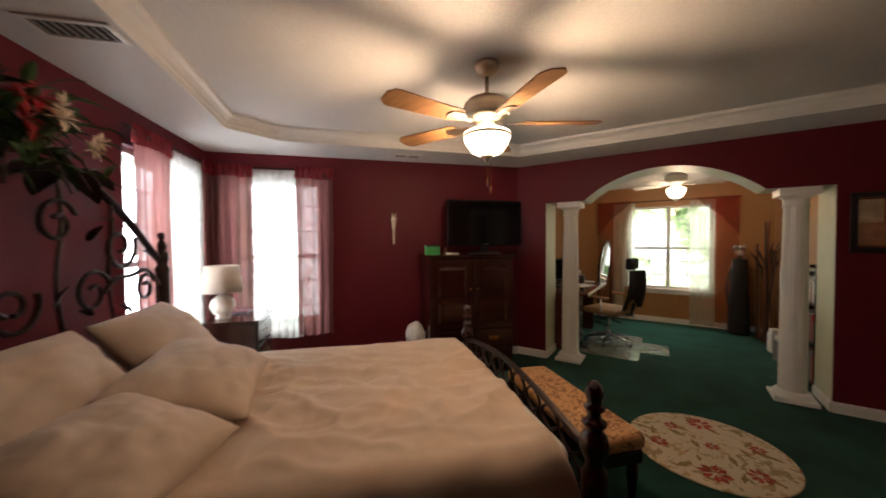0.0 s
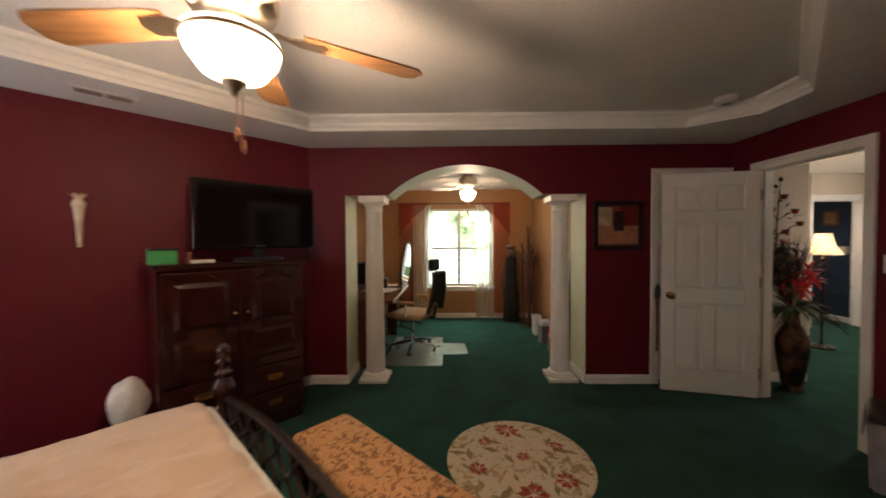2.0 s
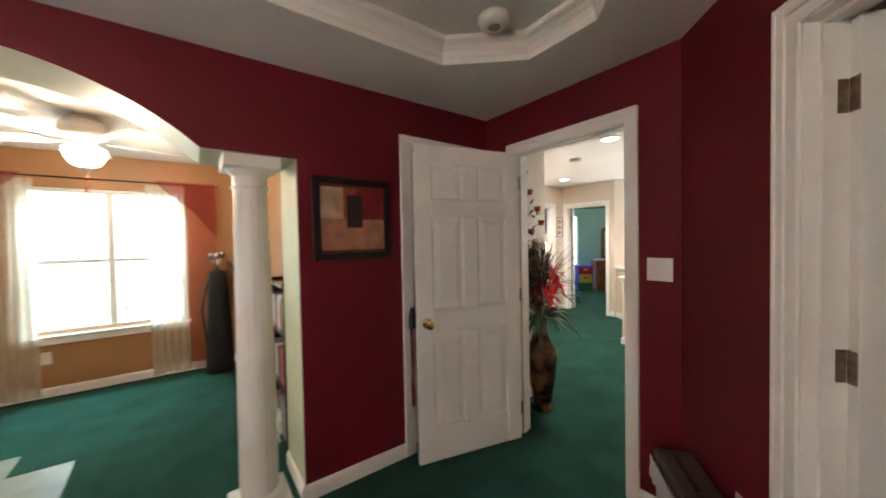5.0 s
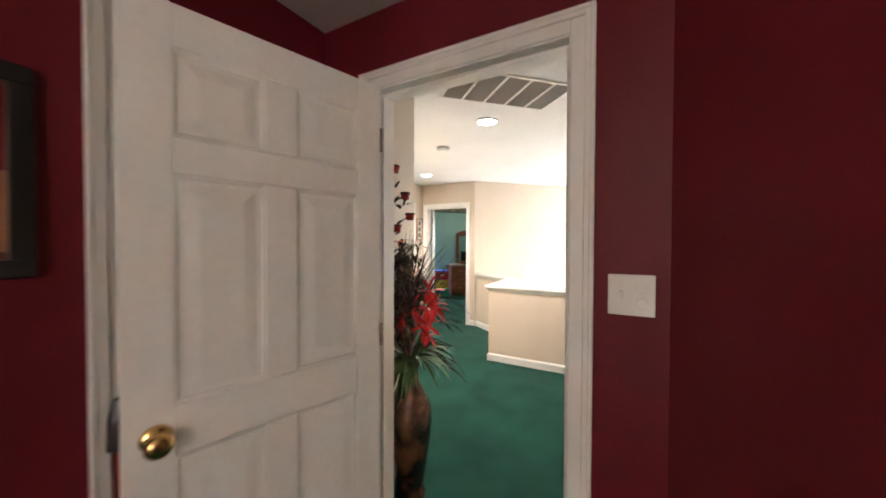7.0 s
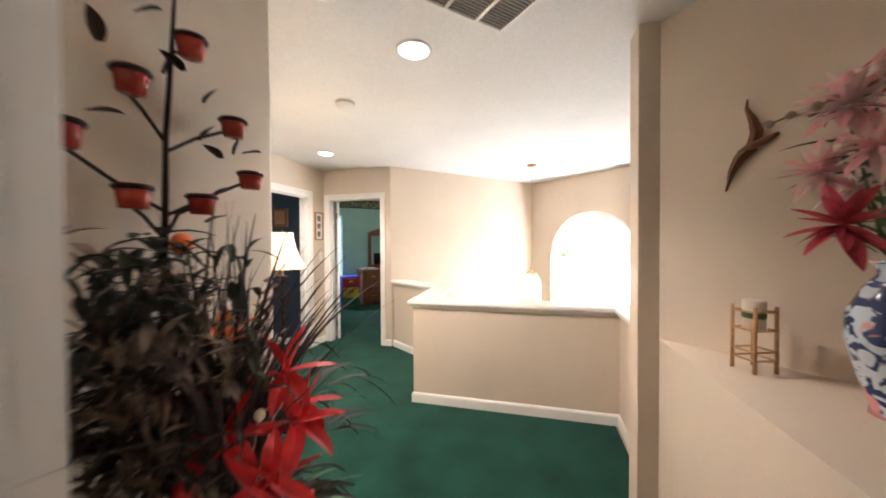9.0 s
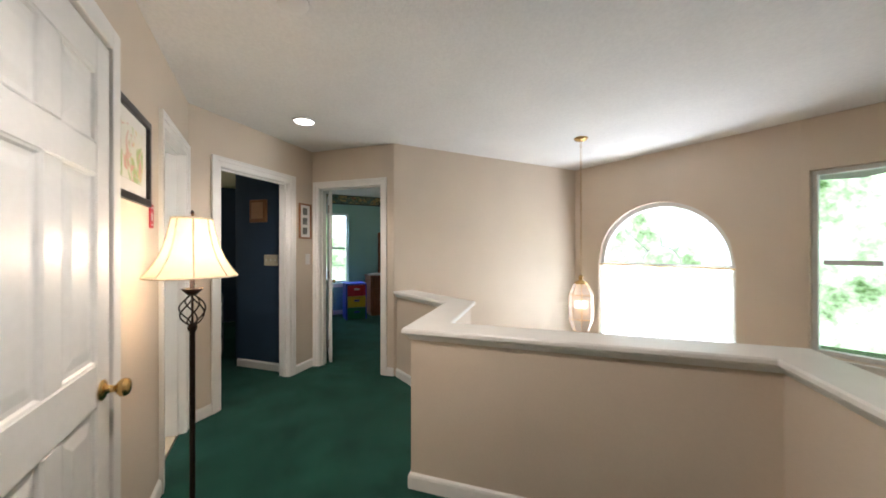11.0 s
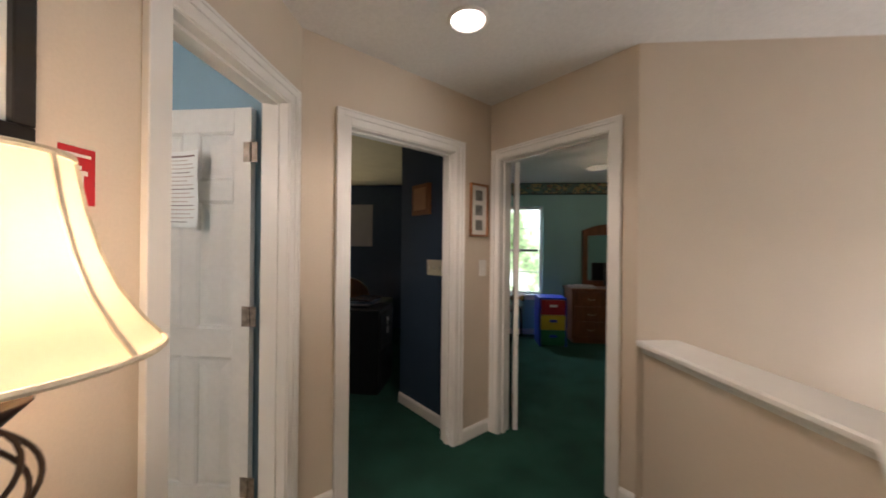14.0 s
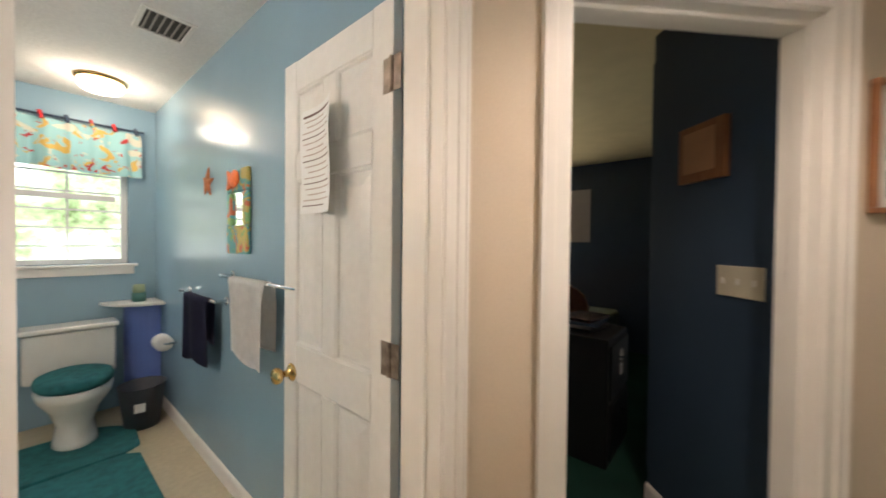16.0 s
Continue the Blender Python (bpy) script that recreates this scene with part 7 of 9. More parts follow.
for k in range(9):
    tube(bm, [(0.0 + 0.008 * k - 0.03, -0.05, 1.12 + 0.024 * k), (0.05 + 0.006 * k - 0.03, -0.055, 1.135 + 0.024 * k)], 0.004, 5)
part("curled_reed", bm, mat("mauve_reed", (0.28, 0.18, 0.17), 0.7, var=0.2), fv, "curling mauve reeds")
bm = B()
for i in range(42):
    a = rng.uniform(-0.9, 0.7)
    d = Vector((math.cos(a), math.sin(a) * 0.7 - 0.05, rng.uniform(-0.1, 0.75)))
    pts = [Vector((0, 0, 0.80))]
    for k in range(1, 7):
        pts.append(pts[-1] + d.normalized() * rng.uniform(0.035, 0.065) + Vector((0, 0, -0.010 * k)) + Vector([rng.uniform(-0.012, 0.012) for _ in range(3)]))
    tube(bm, pts, [0.004] * 4 + [0.003, 0.0025, 0.002], 5)
tagged(part("dark_twigs", bm, M_TWIG, fv), "wiry dark twigs", kind="stuff")
bm = B()
for i in range(30):
    a = rng.uniform(-0.8, 0.9)
    petal(bm, (0.22 * math.cos(a), 0.18 * math.sin(a) - 0.02, rng.uniform(0.9, 1.15)), (math.cos(a), math.sin(a) * 0.7 - 0.1, rng.uniform(-0.3, 0.6)), rng.uniform(0.12, 0.22), 0.014, 0.9)
tagged(part("dark_leaves", bm, M_TWIG, fv), "narrow dark leaves", kind="stuff")

# candle tree on the wall behind the vase
ct = thing("candle_tree", frame_on(hC, (3.287, 4.60)), "black wire tree wall sconce with small red glass candle pots", "wall sconce")
T = lambda x, z, y=0.04: (hC[0] - x, y, z)
bm = B()
tube(bm, [T(3.60, 1.05), T(3.61, 1.40), T(3.615, 1.62), T(3.63, 1.80), T(3.64, 1.95)], [0.007, 0.007, 0.006, 0.005, 0.003], 6)
part("stem", bm, M_IRON, ct)
M_POTG = mat("red_candle_glass", (0.33, 0.035, 0.02), 0.12, var=0.15, spec=0.6)
for px, pz in ((3.645, 1.815), (3.53, 1.69), (3.43, 1.565), (3.75, 1.675), (3.80, 1.555), (3.665, 1.478), (3.53, 1.478)):
    bm = B()
    c = T(px, pz, 0.075)
    lathe(bm, [(0, -0.022), (0.022, -0.022), (0.029, 0.022), (0.0265, 0.022), (0.02, -0.016), (0, -0.016)], 18, c)
    pt_ = part("candle_pot", bm, M_POTG, ct, "red glass candle pot", True)
    bm = B()
    lathe(bm, [(0.0295, 0.012), (0.032, 0.015), (0.032, 0.018), (0.0295, 0.021)], 18, c)
    part("ring", bm, M_IRON, pt_)
    bm = B()
    lathe(bm, [(0, -0.0155), (0.0195, -0.0155), (0.0235, 0.006), (0, 0.006)], 14, c)
    part("candle", bm, M_PCREAM, pt_)
    bm = B()
    s_ = -1 if px > 3.62 else 1
    z0_ = pz - 0.06 - abs(px - 3.62) * 0.25
    tube(bm, [T(3.612, z0_), T((px + 3.612) / 2, z0_ + 0.05), T(px, pz - 0.005, 0.05), T(px, pz + 0.016, 0.06)], 0.004, 6)
    part("branch", bm, M_IRON, ct)
rng = random.Random(14)
for px, pz in ((3.56, 1.84), (3.50, 1.75), (3.47, 1.86), (3.43, 1.66), (3.70, 1.72), (3.78, 1.62), (3.81, 1.63), (3.74, 1.60), (3.69, 1.63), (3.60, 1.90), (3.64, 1.96), (3.72, 1.50), (3.70, 1.44), (3.48, 1.62), (3.65, 1.77), (3.42, 1.77)):
    bm = B()
    petal(bm, T(px, pz, 0.045), (rng.uniform(-1, 1), 0.1, rng.uniform(0.2, 1)), 0.055, 0.032, 0.3)
    part("leaf", bm, M_IRON, ct)
nt_ = thing("card", frame_on(hC, (3.287, 4.60), hC[0] - 3.63, 1.22, 0.02), "small white printed card tucked behind the flowers", "card")
bm = B()
box(bm, -0.035, 0, -0.06, 0.035, 0.003, 0.06)
part("sheet", bm, M_PAPER, nt_)
bm = B()
for k in range(5):
    box(bm, -0.025, 0.0032, 0.03 - 0.018 * k, 0.025, 0.0038, 0.036 - 0.018 * k)
part("text_bars", bm, M_INK, nt_)

# ledge: candle stand, porcelain vase, bird
cs = thing("candle_stand", pose(4.535, 3.035, 0.925, 0, 0, 20), "bamboo candle stand holding a white pillar candle on the ledge", "candle holder")
M_BAMB = mat("golden_bamboo", (0.42, 0.24, 0.09), 0.4, var=0.2, scale=30)
for x in (-0.042, 0.042):
    for y in (-0.042, 0.042):
        bm = B()
        lathe(bm, [(0, 0), (0.007, 0), (0.006, 0.07), (0.008, 0.073), (0.006, 0.077), (0.006, 0.15), (0.008, 0.154), (0.006, 0.158), (0.006, 0.235), (0.0, 0.235)], 10, (x, y, 0))
        part("bamboo_leg", bm, M_BAMB, cs, smooth=True)
for z in (0.045, 0.075, 0.15, 0.215):
    bm = B()
    for a, b in (((-1, -1), (1, -1)), ((1, -1), (1, 1)), ((1, 1), (-1, 1)), ((-1, 1), (-1, -1))):
        tube(bm, [(0.042 * a[0], 0.042 * a[1], z), (0.042 * b[0], 0.042 * b[1], z)], 0.004, 6)
    part("crossbar", bm, M_BAMB, cs)
bm = B()
lathe(bm, [(0, 0.152), (0.034, 0.152), (0.034, 0.25), (0.030, 0.254), (0.0, 0.250)], 24)
part("pillar_candle", bm, mat("ivory_wax", (0.72, 0.66, 0.54), 0.45, var=0.05, sub=0.2), cs, "ivory candle", True)
bm = B()
lathe(bm, [(0.0342, 0.19), (0.035, 0.192), (0.035, 0.212), (0.0342, 0.214)], 24)
part("candle_band", bm, M_PLEAF, cs)

bv = thing("porcelain_vase", pose(4.215, 2.875, 0.925), "blue and white porcelain vase holding pink silk flowers", "vase")
M_PORC = blotch("blue_white_porcelain", (0.52, 0.60, 0.68), [(16, 0.52, 0.03, (0.02, 0.035, 0.13)), (9, 0.58, 0.03, (0.62, 0.28, 0.28))], 0.12, 0.02)
bm = B()
lathe(bm, [(0, 0), (0.062, 0), (0.060, 0.02), (0.085, 0.10), (0.108, 0.20), (0.106, 0.27), (0.075, 0.34), (0.05, 0.375), (0.055, 0.40), (0.066, 0.412), (0.058, 0.412), (0.04, 0.38), (0, 0.37)], 32)
part("pot", bm, M_PORC, bv, smooth=True)
rng = random.Random(44)
for i in range(12):
    a = rng.uniform(0, 6.28)
    r = rng.uniform(0.05, 0.22)
    c = (r * math.cos(a), r * math.sin(a), rng.uniform(0.52, 0.90))
    bm = B()
    lily(bm, c, (math.cos(a) - 0.4, math.sin(a) + 0.4, 0.6), rng.uniform(0.08, 0.12), rng, 7, 0, 0.9)
    fl = part("silk_flower", bm, M_PPINK if i % 4 else M_PRED, bv)
    bm = B()
    tube(bm, [(0, 0, 0.38), (c[0] * 0.4, c[1] * 0.4, 0.5), c], 0.003, 5)
    part("stem", bm, M_PLEAF, fl)
M_CRIMS = mat("crimson_petal", (0.50, 0.05, 0.08), 0.5, var=0.3, scale=25)
M_BLUSH = mat("blush_petal", (0.80, 0.62, 0.58), 0.6, var=0.2, scale=22, second=(0.74, 0.34, 0.36))
for c, sz, mtl, lbl in (((-0.115, 0.215, 0.50), 0.115, M_CRIMS, "large crimson flower"), ((-0.10, 0.20, 0.78), 0.115, M_BLUSH, "large blush pink flower"),
                        ((-0.13, 0.16, 0.68), 0.10, M_BLUSH, "large blush pink flower"), ((-0.03, 0.20, 0.64), 0.10, M_BLUSH, "large blush pink flower"), ((-0.02, 0.15, 0.84), 0.09, M_BLUSH, "blush pink flower")):
    bm = B()
    face = Vector((-0.75, 0.60, 0.35 + rng.uniform(-0.3, 0.3)))
    lily(bm, c, face, sz, rng, 8, 0, 1.0)
    lily(bm, Vector(c) + face * 0.012, face, sz * 0.75, rng, 7, 0, 0.5)
    lily(bm, Vector(c) + face * 0.02, face, sz * 0.45, rng, 6, 0, 0.1)
    fl = part("silk_flower", bm, mtl, bv, lbl)
    bm = B()
    tube(bm, [(0, 0, 0.38), (c[0] * 0.4, c[1] * 0.4, 0.46), c], 0.003, 5)
    part("stem", bm, M_PLEAF, fl)
bm = B()
for i in range(40):
    a = rng.uniform(0, 6.28)
    petal(bm, (0.05 * math.cos(a), 0.05 * math.sin(a), 0.42 + rng.uniform(0, 0.3)), (math.cos(a), math.sin(a), rng.uniform(0, 1.2)), rng.uniform(0.10, 0.22), 0.03, 0.8)
part("leaves", bm, M_PLEAF, bv)
bm = B()
for i in range(5):
    a = rng.uniform(1.4, 3.0)
    p = Vector((0.1 * math.cos(a), 0.1 * math.sin(a), 0.75))
    pts = [p + Vector((0.10 * k * math.cos(a) * 0.5, 0.1 * k * math.sin(a) * 0.5, 0.05 * k - 0.01 * k * k)) for k in range(5)]
    tube(bm, pts, 0.003, 5)
    for q in pts[2:]:
        ball(bm, q, 0.012, 0.012, 0.012, 6, 5)
part("berry_sprays", bm, mat("dusty_berries", (0.30, 0.22, 0.16), 0.7, var=0.3), bv, "dusty berry sprays")

NB = frame_on((3.85, 2.17), (4.90, 3.22))
bird = thing("wall_bird", NB @ pose((4.655 - 3.85) * 1.414, 0.005, 1.76), "carved wooden seagull mounted on the beige wall", "wall decoration")
bm = B()
def wing(bm, pts, w):
    L = len(pts)
    ring = []
    for i, p in enumerate(pts):
        k = i / (L - 1)
        ww = w * (1 - 0.75 * k) * (0.6 + 0.4 * math.sin(math.pi * min(1, k + 0.25)))
        d = (Vector(pts[min(i + 1, L - 1)]) - Vector(pts[max(i - 1, 0)])).normalized()
        nn = Vector((d.z, 0, -d.x))
        c = Vector(p)
        ring.append([bm.verts.new(c + nn * ww + Vector((0, -0.004, 0))), bm.verts.new(c + Vector((0, 0.010 * (1 - k) + 0.002, 0))), bm.verts.new(c - nn * ww + Vector((0, -0.004, 0)))])
    for a, b in zip(ring, ring[1:]):
        for j in range(2):
            bm.faces.new((a[j], a[j + 1], b[j + 1], b[j]))
        bm.faces.new((a[2], a[0], b[0], b[2]))
    bm.faces.new(ring[0]), bm.faces.new(ring[-1][::-1])
wing(bm, [(0.0, 0.012, 0.0), (-0.012, 0.016, 0.05), (0.0, 0.018, 0.10), (0.02, 0.016, 0.15), (0.018, 0.014, 0.185)], 0.026)
wing(bm, [(0.0, 0.012, 0.0), (0.04, 0.016, -0.04), (0.065, 0.016, -0.09), (0.075, 0.014, -0.13), (0.085, 0.014, -0.165)], 0.026)
part("wings", bm, M_PINE, bird, "brown carved wings")
bm = B()
tube(bm, [(0.045, 0.012, -0.015), (0.0, 0.018, 0.0), (-0.04, 0.016, 0.012), (-0.075, 0.013, 0.03)], [0.006, 0.016, 0.014, 0.007], 8)
part("body", bm, M_PINE, bird)

# closet door on the angled wall, picture, floor lamp, sign
AWL = (V(hE) - V(hC)).length
sA = lambda x: (hE[0] - x) / (hE[0] - hC[0]) * AWL       # distance from hE along the angled wall
s_cl = sA(4.895)
door_leaf("door_4", frame_on(hE, hC, s_cl + 0.08 + 0.70, 0, 0.037) @ Matrix.Rotation(math.pi, 4, 'Z'), 0.70, "white six-panel hall closet door, closed", hinges=False, knob_z=0.875)
bm = B()
for xa, xb in ((s_cl, s_cl + 0.068), (s_cl + 0.792, s_cl + 0.86)):
    box(bm, xa, 0.0005, 0, xb, 0.045, 2.10, 0.004, 2)
box(bm, s_cl + 0.0685, 0.0005, 2.025, s_cl + 0.7915, 0.045, 2.10, 0.004, 2)
structure("trim", bm, M_TRIM, "white closet door casing").matrix_world = frame_on(hE, hC)
M_GREENP = blotch("watercolour_garden", (0.68, 0.67, 0.58), [(9, 0.50, 0.10, (0.36, 0.46, 0.16)), (12, 0.58, 0.06, (0.60, 0.34, 0.26)), (16, 0.62, 0.05, (0.66, 0.50, 0.20))], 0.4, 0.02)
framed("framed_watercolour", frame_on(hE, hC, sA(5.075), 1.738), 0.45, 0.405, 0.033, M_DKFRAME, "garden watercolour with white mount in a black frame", [("watercolour", -0.135, -0.115, 0.135, 0.115, M_GREENP)])
M_SIGNR = mat("red_sign", (0.42, 0.012, 0.018), 0.35, var=0.06)
sg_ = thing("sign", frame_on(hE, hC, sA(5.287), 1.50), "small red sign with a white shirt pictogram on the hall wall", "sign")
bm = B()
box(bm, -0.034, 0.0, -0.060, 0.034, 0.004, 0.060, 0.001, 1)
part("board", bm, M_SIGNR, sg_)
bm = B()
box(bm, -0.010, 0.0042, -0.022, 0.010, 0.005, 0.012)
box(bm, -0.018, 0.0042, 0.002, 0.018, 0.005, 0.012)
box(bm, -0.006, 0.0042, 0.014, 0.006, 0.005, 0.022)
box(bm, -0.024, 0.0042, 0.040, 0.024, 0.005, 0.046)
box(bm, -0.014, 0.0042, -0.046, 0.014, 0.005, -0.040)
part("pictogram", bm, M_PAPER, sg_, "white pictogram and bars")
fl_ = thing("floor_lamp", pose(5.251, 5.65, 0), "bronze floor lamp with twisted cage and lit cream bell shade", "lamp")
bm = B()
lathe(bm, [(0, 0), (0.13, 0), (0.135, 0.01), (0.12, 0.022), (0.05, 0.04), (0.02, 0.06), (0.015, 0.08), (0.0115, 0.09), (0.0115, 0.95), (0.018, 0.96), (0.020, 0.975), (0.012, 0.99), (0, 0.99)], 24)
part("pole", bm, M_IRON, fl_, smooth=True)
for i in range(6):
    a0 = 2 * math.pi * i / 6
    bm = B()
    tube(bm, [((0.010 + 0.042 * math.sin(math.pi * k) ** 0.8) * math.cos(a0 + 2.2 * k), (0.010 + 0.042 * math.sin(math.pi * k) ** 0.8) * math.sin(a0 + 2.2 * k), 0.98 + 0.14 * k) for k in [j / 14 for j in range(15)]], 0.0035, 6)
    part("cage_wire", bm, M_IRON, fl_, "twisted cage wire")
bm = B()
tube(bm, [(0, 0, 0.98), (0, 0, 1.13)], 0.005, 8)
lathe(bm, [(0, 1.12), (0.016, 1.12), (0.045, 1.150), (0.042, 1.152), (0.010, 1.135), (0.010, 1.24), (0, 1.24)], 20)
part("neck", bm, M_IRON, fl_, smooth=True)
bm = B()
SHP = [(0.178, 1.208), (0.152, 1.243), (0.124, 1.29), (0.103, 1.345), (0.088, 1.405), (0.076, 1.475)]
lathe(bm, SHP + [(r - 0.002, z) for r, z in SHP[::-1]], 48)
shd = part("shade", bm, M_SHADE, fl_, "glowing cream bell shade", True)
shd.visible_shadow = False
for i in range(8):
    a = 2 * math.pi * i / 8 + 0.2
    bm = B()
    tube(bm, [((r + 0.002) * math.cos(a), (r + 0.002) * math.sin(a), z) for r, z in SHP], 0.004, 5)
    part("shade_seam", bm, M_PCREAM, fl_)
for r, z in (SHP[0], SHP[-1]):
    bm = B()
    tube(bm, [((r + 0.001) * math.cos(2 * math.pi * i / 40), (r + 0.001) * math.sin(2 * math.pi * i / 40), z) for i in range(41)], 0.005, 6)
    part("shade_binding", bm, M_PCREAM, fl_)
bm = B()
lathe(bm, [(0, 1.46), (0.004, 1.46), (0.004, 1.49), (0.009, 1.498), (0.005, 1.51), (0, 1.515)], 10)
tube(bm, [(-0.074, 0, 1.472), (0.074, 0, 1.472)], 0.002, 5)
part("finial", bm, M_IRON, fl_)

# doors at the hall's end
door_leaf("door_5", pose(5.772, 6.777, 0, 0, 0, 134.5), 0.615, "white six-panel bathroom door opened inward", knob_z=0.86)
bd = bpy.data.objects["door_5"]
M_NOTE = mat("note_ink_brown", (0.48, 0.36, 0.32), 0.8, var=0.1)
pp = thing("paper_sign", bd.matrix_basis @ pose(0.35, 0.037, 1.625, 0, 0, 0), "white sheet of printed house rules taped to the bathroom door", "sign")


def curled(u, v):
    """A point of the taped sheet, u across and v up, whose free side stands off the door."""
    return Vector((u, 0.004 + 0.048 * max(0.0, (0.06 - u) / 0.19) ** 2 + 0.003 * math.sin(22 * v), v + 0.02 * u))


bm = B()
g = [[bm.verts.new(curled(-0.13 + 0.26 * i / 12, -0.18 + 0.36 * j / 10)) for i in range(13)] for j in range(11)]
for a, b in zip(g, g[1:]):
    for i in range(12):
        bm.faces.new((a[i], a[i + 1], b[i + 1], b[i]))
part("sheet", bm, mat("bright_sheet", (0.86, 0.86, 0.85), 0.8, var=0.02), pp)
for k in range(17):
    bm = B()
    u1 = 0.112 - (0.0, 0.012, 0.03, 0.004)[k % 4]
    u0 = -0.10 + (0.0, 0.05, 0.01, 0.0, 0.03)[k % 5]
    z = 0.155 - 0.0193 * k
    h = 0.0040 if k == 0 else 0.0017
    rows_ = [[bm.verts.new(curled(u0 + (u1 - u0) * i / 10, z + d) + Vector((0, 0.0012, 0))) for i in range(11)] for d in (-h, h)]
    for i in range(10):
        bm.faces.new((rows_[0][i], rows_[0][i + 1], rows_[1][i + 1], rows_[1][i]))
    part("text_bar", bm, M_INK if k % 4 == 0 else M_NOTE, pp)
door_leaf("door_6", frame_on((7.335, 5.66), (7.335, 6.69), 0.95 - 0.050, 0, -0.124) @ Matrix.Rotation(radians(-51), 4, 'Z') @ pose(0, -0.036, 0), 0.76, "white six-panel door of the teal room opened inward")
M_OAKF = wood("oak_frame", (0.20, 0.08, 0.03), (0.34, 0.15, 0.06), 0.4)
M_PHOTO = mat("grey_photo", (0.16, 0.16, 0.15), 0.3, var=0.5, scale=30)
framed("photo_frame", frame_on((7.335, 6.69), hE, 7.335 - 7.203, 1.64), 0.185, 0.385, 0.016, M_OAKF, "narrow oak frame with three small photographs", [("photo", -0.035, 0.07, 0.035, 0.145, M_PHOTO), ("photo", -0.035, -0.037, 0.035, 0.037, M_PHOTO), ("photo", -0.035, -0.145, 0.035, -0.07, M_PHOTO)])
switch_plate(frame_on((7.335, 6.69), hE, 7.335 - 7.253, 1.22), 0.075, 0.118, "white single light switch plate", 1)

# pendant lantern over the stairwell
pl = thing("pendant_lantern", pose(7.77, 3.81, HZ), "brass and cut glass lantern hanging on a long chain", "pendant light")
bm = B()
lathe(bm, [(0, 0), (0.065, 0), (0.068, -0.008), (0.05, -0.024), (0.012, -0.034), (0, -0.034)], 24)
part("canopy", bm, M_BRASS, pl, smooth=True)
lk = B()
tube(lk, [(0.008 * math.cos(2 * math.pi * i / 10), 0, 0.017 * math.sin(2 * math.pi * i / 10)) for i in range(11)], 0.002, 5)
lme = mesh_of("chain_link", lk, M_BRASS)
for i in range(46):
    ob = new("chain_link", lme)
    ob.parent = pl
    ob.location, ob.rotation_euler = (0, 0, -0.05 - 0.0285 * i), (0, 0, math.pi / 2 * (i % 2))
bm = B()
lathe(bm, [(0, -1.36), (0.010, -1.365), (0.024, -1.385), (0.020, -1.405), (0.012, -1.415), (0.06, -1.44), (0.066, -1.45), (0, -1.45)], 18)
part("crown", bm, M_BRASS, pl, smooth=True)
M_LGLASS = mat("bevelled_clear_glass", (0.95, 0.90, 0.87), 0.08, var=0.0, trans=0.72)
rz = [(0.062, -1.45), (0.115, -1.56), (0.118, -1.80), (0.075, -1.92)]
for i in range(8):
    a, b = 2 * math.pi * i / 8, 2 * math.pi * (i + 1) / 8
    for (r0, z0_), (r1, z1_) in zip(rz, rz[1:]):
        bm = B()
        q = [(r0 * math.cos(a), r0 * math.sin(a), z0_), (r0 * math.cos(b), r0 * math.sin(b), z0_), (r1 * math.cos(b), r1 * math.sin(b), z1_), (r1 * math.cos(a), r1 * math.sin(a), z1_)]
        inn = [(x * 0.975, y * 0.975, z) for x, y, z in q]
        hexa(bm, inn + q)
        gl = part("glass_panel", bm, M_LGLASS, pl, "cut glass")
        gl.visible_shadow = False
bm = B()
for r, z in rz:
    tube(bm, [(r * 1.01 * math.cos(2 * math.pi * i / 8), r * 1.01 * math.sin(2 * math.pi * i / 8), z) for i in range(9)], 0.0028, 6)
for i in range(8):
    a = 2 * math.pi * i / 8
    tube(bm, [(r * 1.01 * math.cos(a), r * 1.01 * math.sin(a), z) for r, z in rz], 0.0022, 5)
part("brass_cage", bm, M_BRASS, pl, "brass came")
for i in range(4):
    a = 2 * math.pi * i / 4 + 0.4
    c = (0.045 * math.cos(a), 0.045 * math.sin(a), 0)
    bm = B()
    lathe(bm, [(0, -1.80), (0.009, -1.80), (0.009, -1.70), (0, -1.70)], 10, c)
    cn = part("candle_sleeve", bm, M_PCREAM, pl)
    bm = B()
    lathe(bm, [(0, -1.70), (0.010, -1.69), (0.013, -1.67), (0.006, -1.635), (0, -1.62)], 10, c)
    fb = part("flame_bulb", bm, M_BOWL, cn, "lit flame bulb", True)
    fb.visible_shadow = False
bm = B()
tube(bm, [(0, 0, -1.44), (0, 0, -1.82)], 0.004, 6)
lathe(bm, [(0, -1.83), (0.055, -1.825), (0.058, -1.81), (0.01, -1.80), (0, -1.80)], 16)
part("candelabra", bm, M_BRASS, pl)

